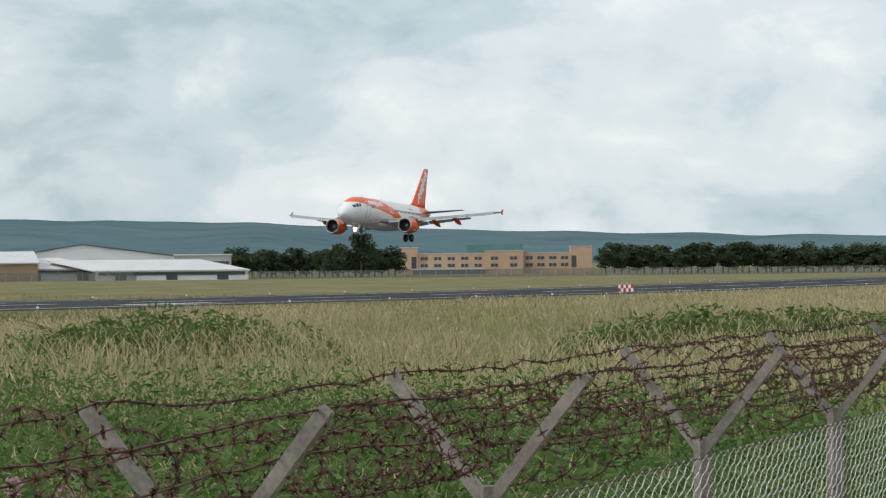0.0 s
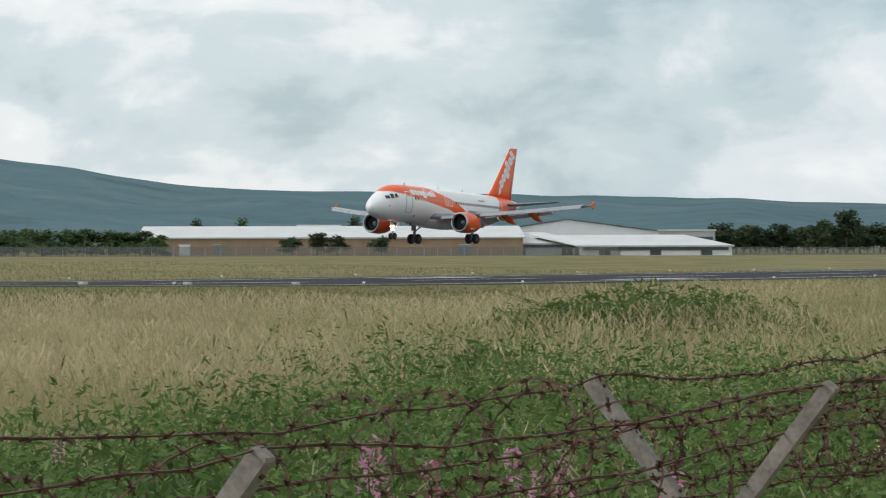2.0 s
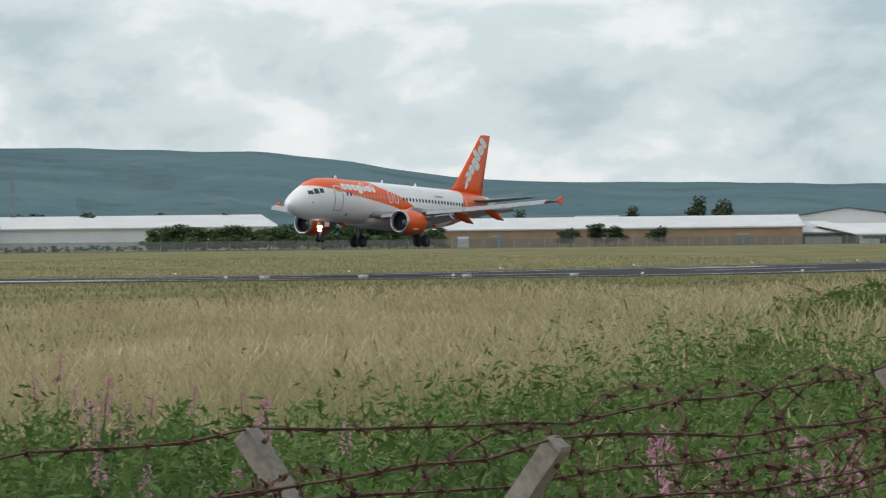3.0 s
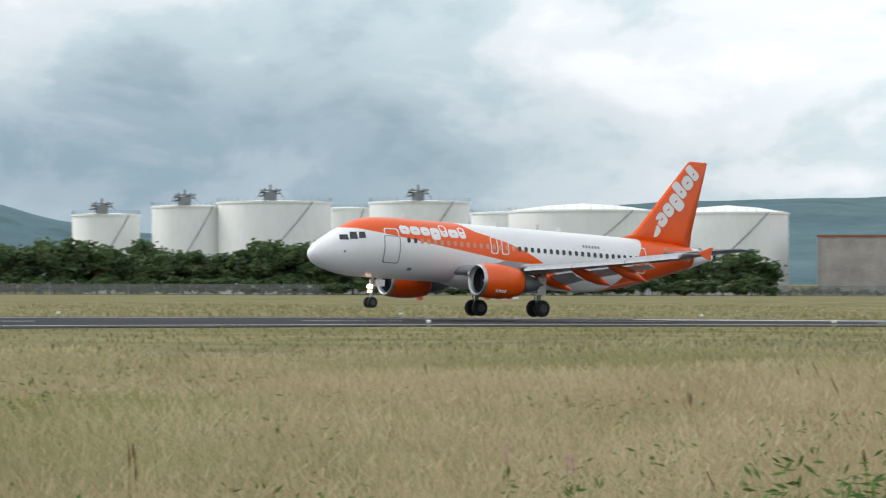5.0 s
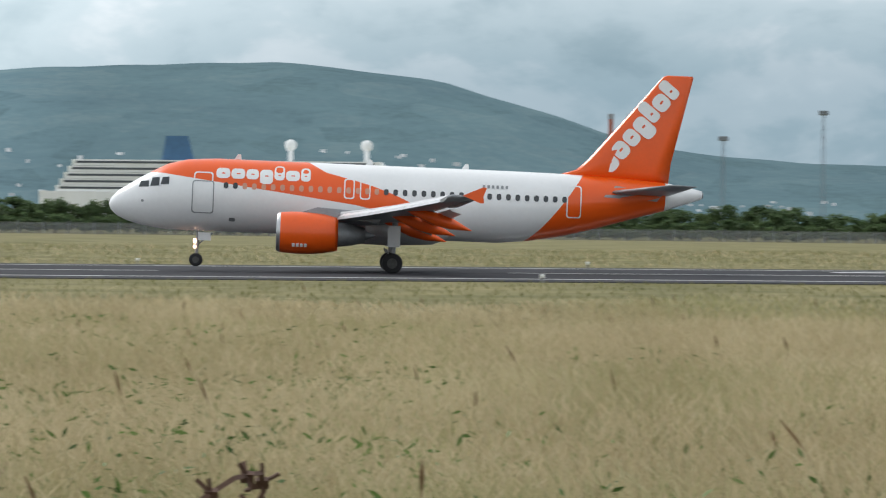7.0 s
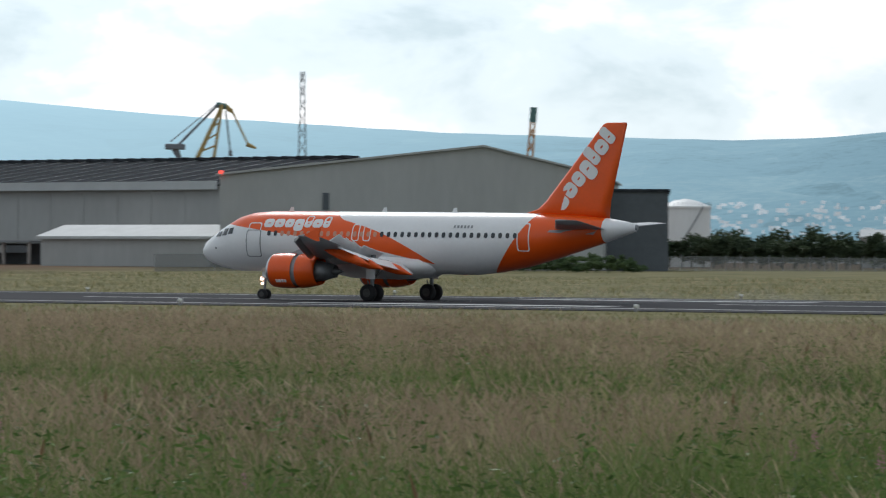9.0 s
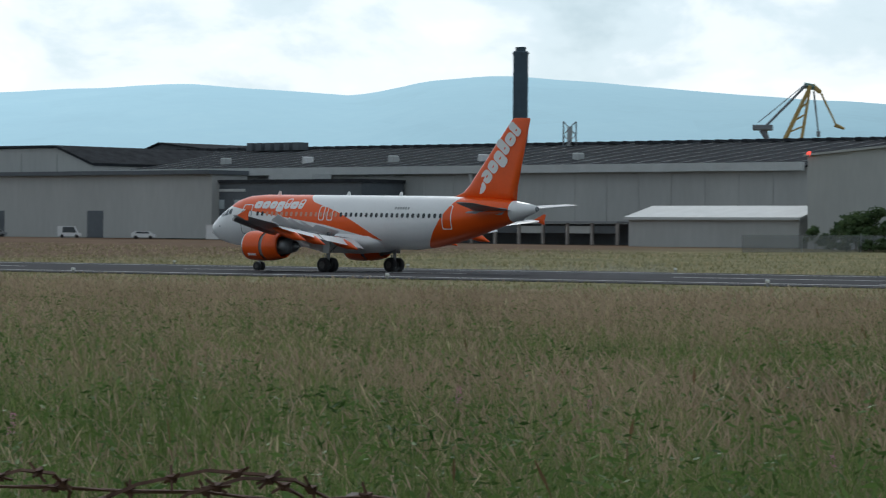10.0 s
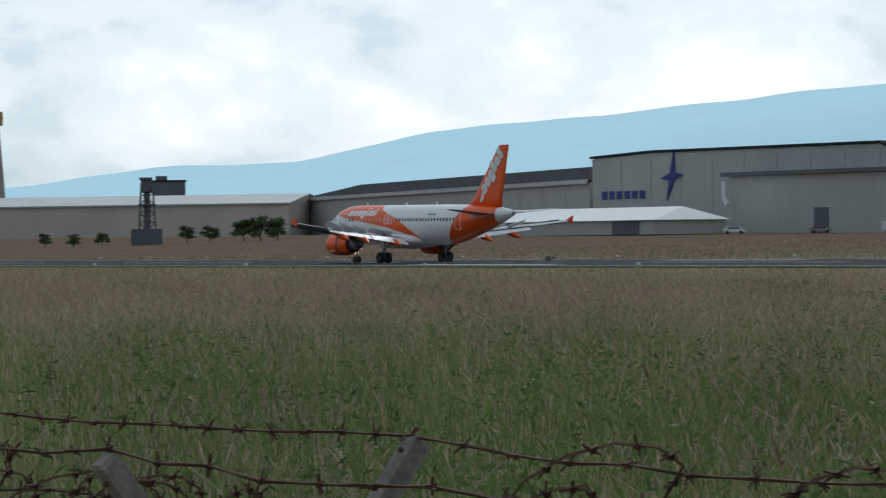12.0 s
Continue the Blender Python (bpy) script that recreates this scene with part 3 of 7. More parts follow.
def mark_shapes(place, width, height, gap, name, parent, label):
    """Lays seven plain white rounded shapes along a line; place(u, v, lift) gives points."""
    u0 = 0.0
    for lo, hi, share in SHAPES:
        wd = width * share
        pts = round_rect(u0, u0 + wd, height * lo, height * hi, min(wd, height) * 0.36, 3)
        hole = round_rect(u0 + wd * 0.38, u0 + wd * 0.66, height * (lo * 0.3 + 0.44), height * (lo * 0.3 + 0.56), wd * 0.05, 3)
        bm = bmesh.new()
        rows = [[bm.verts.new(place(u, v, h)) for u, v in q] for q, h in ((pts, 0.004), (pts, 0.02), (hole, 0.02), (hole, 0.004))]
        k = len(pts)
        for a, b in zip(rows, rows[1:]):
            for i in range(k):
                bm.faces.new((a[i], a[(i + 1) % k], b[(i + 1) % k], b[i]))
        bmesh.ops.recalc_face_normals(bm, faces=bm.faces[:])
        part(name, bm, WHITE, parent, label)
        u0 += wd + gap


def body_details(root):
    for sd in (-1, 1):
        # cockpit panes
        for s0, s1, z0, z1 in ((1.72, 2.3, 4.1, 4.48), (2.38, 2.9, 4.18, 4.7), (2.97, 3.45, 4.28, 4.74)):
            on_skin("cockpit_window", [(s0, z0), (s1, z0 + 0.03), (s1, z1), (s0 + 0.1, z1 - 0.04)], sd, GLASS, root, "dark cockpit pane")
        # cabin windows
        for i in range(37):
            s = 6.55 + i * 0.533
            on_skin("cabin_window", round_rect(s, s + 0.26, 4.20, 4.55, 0.1, 2), sd, TINTED if 7.2 < s < 15.4 else GLASS, root)
        for s0, s1, z0, z1 in ((4.85, 5.95, 3.15, 5.1), (13.35, 13.95, 3.9, 5.05), (14.25, 14.85, 3.9, 5.05), (26.0, 26.85, 3.35, 5.2)):
            outline_on_skin("door_outline", s0, s1, z0, z1, 0.07, sd, WHITE, root, "white painted door outline")
        outline_on_skin("door_seam", 4.78, 6.02, 2.75, 4.6, 0.05, sd, STEEL, root, "thin grey lower door seam")
        on_skin("hold_vent", round_rect(6.9, 7.25, 2.35, 2.55, 0.06, 2), sd, STEEL, root, "dark vent")
        on_skin("static_port", round_rect(1.9, 2.05, 3.25, 3.4, 0.05, 2), sd, STEEL, root)
        # registration as plain bars
        for k in range(6):
            s = 21.2 + k * 0.26
            on_skin("registration_bar", [(s, 4.84), (s + 0.14, 4.84), (s + 0.14, 5.02), (s, 5.02)], sd, STEEL, root)
        # marks on the fuselage
        flip = 1 if sd < 0 else -1

        def on_body(u, v, lift, sd=sd, flip=flip):
            s = 6.1 + u if flip > 0 else 11.6 - u
            return skin(s, 4.78 + v, sd, lift)
        mark_shapes(on_body, 0.78, 0.58, 0.07, "logo_shape", root, "white logo shape")

        def on_fin(u, v, lift, sd=sd, flip=flip):
            if flip < 0:
                u = 6.0 - u
                v = 0.9 - v
            d, e = Vector((0.62, 0, 0.785)), Vector((-0.785, 0, 0.62))
            p = Vector((28.6 - S0, 0, 5.95)) + d * u + e * v
            p.y = sd * (0.215 - (p.z - 6.5) * 0.022 + lift)
            return p
        mark_shapes(on_fin, 0.90, 1.0, 0.08, "logo_shape", root, "white logo shape")
    for s in (7.0, 14.5, 20.0):
        part("antenna", prism([(s - S0, 5.85), (s + 0.45 - S0, 5.85), (s + 0.4 - S0, 6.2), (s + 0.22 - S0, 6.2)], 0.05), WHITE, root, "white blade antenna")


def wing_z(y):
    a = abs(y)
    return 2.55 + max(0, a - 1.9) * 0.089 + 0.0022 * max(0, a - 6) ** 2


def chord(y):
    a = abs(y)
    le = 10.9 + (a - 1.9) * 0.535
    te = 17.75 if a < 6.4 else 17.75 + (a - 6.4) * 0.262
    return le - S0, te - S0


def make_wing(root, sd):
    st = []
    for y in (1.2, 2.5, 4.5, 6.4, 9, 12, 14.5, 16.9):
        a, b = chord(y)
        st.append((a, b - (0.15 * (b - a)), sd * y, wing_z(y), 0.125 - 0.002 * y))
    w = part("wing", foil(st[0], st[-1], st[1:-1], 12), GREY, root, "light grey swept wing", smooth=True)
    # leading edge slats
    for y0, y1 in ((2.7, 5.0), (6.5, 9.6), (9.65, 13.0), (13.05, 16.4)):
        rings = []
        for y in (y0, y1):
            a, b = chord(y)
            z = wing_z(y)
            rings.append([(a - 0.35 + 0.0, sd * y, z - 0.28), (a - 0.3, sd * y, z - 0.12), (a + 0.1, sd * y, z + 0.1), (a + 0.45, sd * y, z + 0.2), (a + 0.4, sd * y, z + 0.14), (a + 0.05, sd * y, z - 0.05), (a - 0.2, sd * y, z - 0.28)])
        part("slat", loft(rings), METAL, w, "extended bare metal slat")
    # trailing edge flaps, hanging low
    for y0, y1 in ((2.2, 6.3), (6.45, 12.4)):
        rings = []
        for y in (y0, y1):
            a, b = chord(y)
            z, c = wing_z(y), (b - a) * 0.25
            x = b - 0.12 * (b - a)
            rings.append([(x, sd * y, z - 0.10), (x + 0.3 * c, sd * y, z - 0.10), (x + c * 0.9, sd * y, z - 0.48 * c), (x + 0.3 * c, sd * y, z - 0.3 * c)])
        part("flap", loft(rings), WHITE, w, "extended white flap")
    y0, y1 = 12.6, 16.6
    rings = []
    for y in (y0, y1):
        a, b = chord(y)
        z = wing_z(y)
        rings.append([(b - 0.18 * (b - a), sd * y, z + 0.05), (b, sd * y, z - 0.02), (b - 0.18 * (b - a), sd * y, z - 0.05)])
    part("aileron", loft(rings), GREY, w)
    # flap track fairings
    for y in (3.6, 7.6, 10.6):
        a, b = chord(y)
        z = wing_z(y)
        prof = [(-2.2, 0.03), (-1.4, 0.22), (-0.3, 0.36), (0.6, 0.30), (1.7, 0.02)]
        f = part("flap_fairing", turned(prof, (0, 0, 0), 12), ORANGE, w, "orange flap track fairing", smooth=True)
        f.matrix_local = pose(b - 0.2, sd * y, z - 0.52, 0, 16, 0)
    # wingtip fence
    a, b = chord(17.0)
    z = wing_z(17.0)
    part("wingtip_fence", prism([(a + 0.5, z + 0.03), (b, z + 0.5), (b + 0.2, z + 0.48), (b + 0.02, z), (b + 0.08, z - 0.32), (b - 0.1, z - 0.34)], 0.08, Matrix.Translation((0, sd * 17.0, 0))), ORANGE, w, "orange wingtip fence")
    # spoilers, hinged at their front edge
    for y0, y1 in ((3.0, 5.9), (6.6, 8.4), (8.45, 10.3), (10.35, 12.2)):
        ym = (y0 + y1) / 2
        a, b = chord(ym)
        hx, hz = b - 0.32 * (b - a), wing_z(ym) + 0.17
        a0, b0 = chord(y0)
        a1, b1 = chord(y1)
        h0, h1 = b0 - 0.32 * (b0 - a0) - hx, b1 - 0.32 * (b1 - a1) - hx
        z0, z1 = wing_z(y0) - wing_z(ym), wing_z(y1) - wing_z(ym)
        c = 0.85
        rings = [[(h0, sd * (y0 - ym), z0), (h0 + c, sd * (y0 - ym), z0 - 0.12), (h0 + c, sd * (y0 - ym), z0 - 0.15), (h0, sd * (y0 - ym), z0 - 0.05)],
                 [(h1, sd * (y1 - ym), z1), (h1 + c, sd * (y1 - ym), z1 - 0.12), (h1 + c, sd * (y1 - ym), z1 - 0.15), (h1, sd * (y1 - ym), z1 - 0.05)]]
        sp = part("spoiler", loft(rings), WHITE, root, "white spoiler panel")
        sp.matrix_local = pose(hx, sd * ym, hz)
        SPOILERS.append((sp, (hx, sd * ym, hz)))




def make_engine(root, sd):
    c = (0, 0, 0)
    e = new("engine")
    e.parent = root
    e.location = (9.7 - S0, sd * 5.75, 1.88)
    tagged(e, "orange jet engine under the wing")
    lip = turned([(0.35, 0.86), (0.06, 0.92), (0.0, 1.0), (0.05, 1.05), (0.22, 1.11)], c)
    part("inlet_lip", lip, METAL, e, "polished metal inlet lip", smooth=True)
    part("nacelle", turned([(0.22, 1.11), (0.8, 1.16), (1.4, 1.17), (2.0, 1.15)], c), ORANGE, e, "orange nacelle", smooth=True)
    sl = part("reverser_sleeve", turned([(2.0, 1.15), (2.6, 1.09), (3.2, 0.96), (3.4, 0.90), (3.35, 0.86), (2.1, 0.95)], c), ORANGE, e, "orange reverser sleeve", smooth=True)
    SLEEVES.append(sl)
    part("cascade", turned([(1.9, 1.04), (2.7, 0.98), (3.2, 0.8)], c), GREY, e, "grey reverser cascade")
    part("inlet_duct", turned([(0.35, 0.86), (0.9, 0.87), (0.95, 0.3), (0.95, 0.02)], c), DARK, e, "dark inlet duct")
    part("spinner", turned([(0.55, 0.02), (0.7, 0.14), (0.95, 0.27)], c, 16), GREY, e, "grey spinner")
    part("core_nozzle", turned([(3.2, 0.72), (4.0, 0.62), (4.9, 0.42), (4.85, 0.38), (4.2, 0.36)], c), STEEL, e, "grey core nozzle", smooth=True)
    part("exhaust_plug", turned([(4.2, 0.34), (4.9, 0.26), (5.5, 0.03)], c, 16), STEEL, e, smooth=True)
    part("pylon", loft([[(1.2, -0.16, 1.1), (1.2, 0.16, 1.1), (5.6, 0.12, 0.7), (5.6, -0.12, 0.7)], [(2.2, -0.14, 1.45), (2.2, 0.14, 1.45), (6.0, 0.1, 1.25), (6.0, -0.1, 1.25)]]), GREY, e, "grey engine pylon")
    for k in range(4):
        part("nacelle_mark", box(0.9 + k * 0.22, 1.05 + k * 0.22, -0.02, 0.02, -0.1, 0.1, m=Matrix.Translation((0, -sd * 0 + (-1.18 if sd < 0 else 1.18) * 0.93, -0.68)) @ pose(0, 0, 0, -35 if sd > 0 else 35, 0, 0)), WHITE, e)


airliner = make_airliner()


def vapour():
    """Thin white haze: mostly clear, denser in the middle of its wisps."""
    m = bpy.data.materials.new("vapour")
    m.use_nodes = True
    n, l = m.node_tree.nodes, m.node_tree.links
    b = n["Principled BSDF"]
    b.inputs["Base Color"].default_value, b.inputs["Roughness"].default_value = (0.85, 0.86, 0.88, 1), 1.0
    b.inputs["Specular IOR Level"].default_value = 0.0
    ns, tc, r = n.new("ShaderNodeTexNoise"), n.new("ShaderNodeTexCoord"), n.new("ShaderNodeMapRange")
    ns.inputs["Scale"].default_value, ns.inputs["Detail"].default_value = 1.1, 5
    l.new(tc.outputs["Object"], ns.inputs["Vector"])
    l.new(ns.outputs["Fac"], r.inputs["Value"])
    for k, v in (("From Min", 0.42), ("From Max", 0.75), ("To Min", 0.0), ("To Max", 0.065)):
        r.inputs[k].default_value = v
    l.new(r.outputs["Result"], b.inputs["Alpha"])
    return m


VAPOUR = vapour()


def make_puffs(name, label, length, tall, count, seed):
    rng = np.random.default_rng(seed)
    root = tagged(new(name), label, "smoke")
    for k in range(count):
        x = length * (k + rng.uniform(0, 0.8)) / count
        h = tall * rng.uniform(0.5, 1.0) * (0.5 + 0.5 * k / count)
        bm = bmesh.new()
        bmesh.ops.create_icosphere(bm, subdivisions=3, radius=1.0)
        for v in bm.verts:
            d = 1 + 0.35 * noise.noise(v.co * 1.6 + Vector((k * 3.1, seed, 0)))
            v.co = Vector((v.co.x * d * h * 1.5, v.co.y * d * h * 1.3, v.co.z * d * h * 0.6 + h * 0.5))
        ob = part("puff", bm, VAPOUR, root, smooth=True)
        ob.location = (x, rng.choice([-3.8, 3.8]) + rng.uniform(-0.8, 0.8), 0.1)
    return root


PUFFS = (make_puffs("tyre_smoke", "thin white tyre smoke drifting over the runway", 11, 1.6, 14, 3),)
DUST = make_puffs("runway_dust", "thin dust and spray blown up behind the landing wheels", 26, 1.3, 18, 9)
# seconds, and how far the main legs and the nose leg reach below their resting length
STRUTS = [(0, 0.25, 0.25), (3.7, 0.25, 0.25), (5.3, 0.27, 0.3), (6.2, 0.27, 0.3), (6.7, 0.24, 0.3), (8.3, 0.1, 0.2), (9.0, 0.1, 0.2), (12, 0.1, 0.2)]
# seconds, place along the runway, height of the resting wheels, nose-up, bank
FLIGHT = [
    (0.0, 441.69, 5.44, 2.72, -0.01),
    (0.5, 410.44, 4.26, 2.23, 0.25),
    (1.0, 379.95, 3.42, 2.80, 0.10),
    (1.5, 348.46, 2.65, 3.01, -0.06),
    (2.0, 316.73, 2.06, 2.76, -0.10),
    (2.5, 284.72, 1.55, 2.06, 0.14),
    (3.0, 252.91, 1.24, 3.04, -0.11),
    (3.5, 222.86, 0.39, 3.94, -0.08),
    (3.7, 210.29, 0.21, 4.78, -0.23),
    (5.3, 109.30, 0.27, 3.40, 0.00),
    (5.5, 98.51, 0.27, 3.55, 0.00),
    (6.0, 65.30, 0.27, 3.70, 0.00),
    (6.5, 34.12, 0.25, 3.50, 0.00),
    (6.7, 21.63, 0.24, 2.90, 0.00),
    (8.3, -72.39, 0.10, 0.50, 0.00),
    (8.5, -84.15, 0.10, 0.50, 0.00),
    (9.0, -113.56, 0.10, 0.50, 0.00),
    (9.5, -142.30, 0.10, 0.50, 0.00),
    (10.0, -170.48, 0.10, 0.50, 0.00),
    (10.5, -196.78, 0.10, 0.50, 0.00),
    (11.0, -224.17, 0.10, 0.50, 0.00),
    (11.5, -251.22, 0.10, 0.50, 0.00),
    (12.0, -277.34, 0.10, 0.50, 0.00),
]


def motions():
    walk(airliner, [(t, pose(x, RUN_Y, z, r, p, 0)) for t, x, z, p, r in FLIGHT])
    for sp, (x, y, z) in SPOILERS:
        walk(sp, [(0, pose(x, y, z)), (6.6, pose(x, y, z)), (7.3, pose(x, y, z, 0, -38, 0)), (12, pose(x, y, z, 0, -38, 0))])
    smoke = PUFFS[0]
    walk(smoke, [(0, pose(128, RUN_Y, -5)), (4.9, pose(128, RUN_Y, -5)), (5.2, pose(128, RUN_Y, 0)), (7.0, pose(126, RUN_Y, 0.3)), (12, pose(126, RUN_Y, 0.3))])
    walk(DUST, [(0, pose(-20, RUN_Y, -6)), (7.4, pose(-20, RUN_Y, -6))] + [(t, pose(x + 6, RUN_Y, 0)) for t, x, z, p, r in FLIGHT if t > 8])
    for ob in GEAR:
        walk(ob, [(t, pose(0, 0, -a)) for t, a, b in STRUTS])
    for ob in NOSE_GEAR:
        walk(ob, [(t, pose(0, 0, -b)) for t, a, b in STRUTS])
    for sl in SLEEVES:
        walk(sl, [(0, pose(0, 0, 0)), (7.2, pose(0, 0, 0)), (8.0, pose(0.32, 0, 0)), (12, pose(0.32, 0, 0))])


# ---------------------------------------------------------------- far side: helpers
def lot(b_left, d_left, b_right, d_right, z=None):
    """Ground frame of a front seen from the bank: origin at its left end, x to its right end, y away. Returns the pose and the width."""
    a, b = site(b_left, d_left), site(b_right, d_right)
    if z is None:
        z = land((a.x + b.x) / 2, (a.y + b.y) / 2)
    x = (b - a).normalized()
    y = Vector((-x.y, x.x, 0))
    return Matrix(((x.x, y.x, 0, a.x), (x.y, y.y, 0, a.y), (0, 0, 1, z), (0, 0, 0, 1))), (b - a).length


def thing(name, m, label, category, group=""):
    e = new(name)
    e.matrix_world = m
    return tagged(e, label, category, group)


BRICK = material("buff_brick", (0.50, 0.34, 0.235), 0.85, 0, 0.12, 0.3)
TAN = material("brown_cladding", (0.36, 0.25, 0.165), 0.8, 0, 0.18, 0.3)
ROOFW = material("pale_sheet_roof", (0.60, 0.60, 0.60), 0.6, 0, 0.12, 0.15)
WALLW = material("white_cladding", (0.70, 0.71, 0.72), 0.6, 0, 0.08, 0.2)
CLAD = material("grey_cladding", (0.40, 0.41, 0.40), 0.6, 0, 0.10, 0.12, stretch=(1, 1, 0.25))
CLAD2 = material("dark_grey_cladding", (0.095, 0.11, 0.125), 0.5, 0, 0.2, 0.15)
ROOFD = material("dark_roof_sheet", (0.035, 0.038, 0.043), 1.0, 0, 0.55, 0.5, spec=0.05)
PALE = material("pale_fascia", (0.46, 0.48, 0.48), 0.6, 0, 0.1, 0.4)
CONC = material("stained_concrete", (0.36, 0.33, 0.31), 0.85, 0, 0.3, 0.25)
BEIGE = material("beige_render", (0.50, 0.45, 0.40), 0.85, 0, 0.12, 0.1)
SHEETW = material("white_roof_membrane", (0.88, 0.88, 0.88), 0.4, 0, 0.04, 0.3)
TANKW = material("white_tank_steel", (0.80, 0.81, 0.80), 0.5, 0, 0.07, 0.12, stretch=(1, 1, 0.3))
PANE = material("far_pane", (0.05, 0.06, 0.07), 0.15, 0, 0.2, 0.5, spec=0.6)
# pane with a pale sky reflection painted into its base colour
SKYPANE = material("sky_reflection_pane", (0.40, 0.46, 0.49), 0.25, 0, 0.2, 0.6, spec=0.6)
GREENR = material("green_copper_roof", (0.10, 0.20, 0.19), 0.6, 0, 0.15, 0.3)
BLUE = material("crane_blue", (0.05, 0.13, 0.24), 0.5, 0, 0.15, 0.5)
CRANEO = material("crane_orange", (0.50, 0.24, 0.08), 0.6, 0, 0.2, 0.3)
YEL = material("crane_yellow", (0.45, 0.32, 0.11), 0.6, 0, 0.2, 0.3)
LATT = material("mast_steel", (0.20, 0.22, 0.24), 0.6, 0.3, 0.2, 0.3)
RED = material("signal_red", (0.45, 0.04, 0.02), 0.6, 0, 0.15, 0.8)
CHIM = material("chimney_slate", (0.05, 0.08, 0.105), 0.6, 0, 0.25, 0.1)
RUSTRED = material("rust_red_steel", (0.30, 0.09, 0.06), 0.7, 0, 0.2, 0.3)
REDLAMP = bpy.data.materials.new("red_lamp")
REDLAMP.use_nodes = True
REDLAMP.node_tree.nodes["Principled BSDF"].inputs["Base Color"].default_value = (0.6, 0.03, 0.02, 1)
REDLAMP.node_tree.nodes["Principled BSDF"].inputs["Emission Color"].default_value = (1, 0.08, 0.05, 1)
REDLAMP.node_tree.nodes["Principled BSDF"].inputs["Emission Strength"].default_value = 2.5
NAVY = material("sign_blue", (0.02, 0.04, 0.22), 0.4, 0, 0.1, 1)
LEAF = foliage("broad_leaf", (0.035, 0.068, 0.032), (0.14, 0.20, 0.085), 0.25)
PINE = foliage("dark_leaf", (0.03, 0.05, 0.03), (0.095, 0.125, 0.065), 0.25)
BARK = material("bark", (0.10, 0.08, 0.06), 0.9, 0, 0.3, 3)


def gable_shed(name, m, w, depth, eave, ridge, wall, roof, label, group="", ridge_at=0.5, across=False, bays=0, shear=0.0):
    """Shed with a pitched roof; across: the ridge runs along the front, otherwise the gable faces the front."""
    r = thing(name, m, label, "building", group)
    LAST.append(r)
    t = 0.35
    if across:
        part("wall", prism([(0, 0), (w, 0), (w, eave), (0, eave)], depth, Matrix.Translation((0, depth / 2, 0))), wall, r)
        for s in (0, 1):
            y0, y1 = (-0.5, depth / 2) if s == 0 else (depth + 0.5, depth / 2)
            a, c = -0.6 - shear, w + 0.6 - shear
            part("roof", loft([[(-0.6, y0, eave), (a, y1, ridge), (a, y1, ridge + t), (-0.6, y0, eave + t)],
                               [(w + 0.6, y0, eave), (c, y1, ridge), (c, y1, ridge + t), (w + 0.6, y0, eave + t)]]), roof, r)
        for x in (0, w) if not shear else ():
            part("gable_end", loft([[(x - 0.1, 0, eave), (x - 0.1, depth / 2, ridge), (x - 0.1, depth, eave)], [(x + 0.1, 0, eave), (x + 0.1, depth / 2, ridge), (x + 0.1, depth, eave)]]), wall, r)
        part("gutter", box(-0.6, w + 0.6, -0.75, -0.5, eave - 0.1, eave + 0.3), PALE, r)
    else:
        k = w * ridge_at
        part("wall", prism([(0, 0), (w, 0), (w, eave), (k, ridge), (0, eave)], depth, Matrix.Translation((0, depth / 2, 0))), wall, r)
        for x0, x1, z0, z1 in ((-0.5, k, eave - 0.02, ridge), (k, w + 0.5, ridge, eave - 0.02)):
            part("roof", prism([(x0, z0 + 0.03), (x1, z1 + 0.03), (x1, z1 + t), (x0, z0 + t)], depth + 1.2, Matrix.Translation((0, depth / 2, 0))), roof, r)
    for i in range(bays):
        x = w * (i + 0.5) / bays
        part("bay_door", box(x - 1.6, x + 1.6, -0.08, 0.2, 0.1, min(3.2, eave * 0.7)), PANE, r, "dark open loading bay")
    return r


LAST = []


def r_last():
    return LAST[-1]


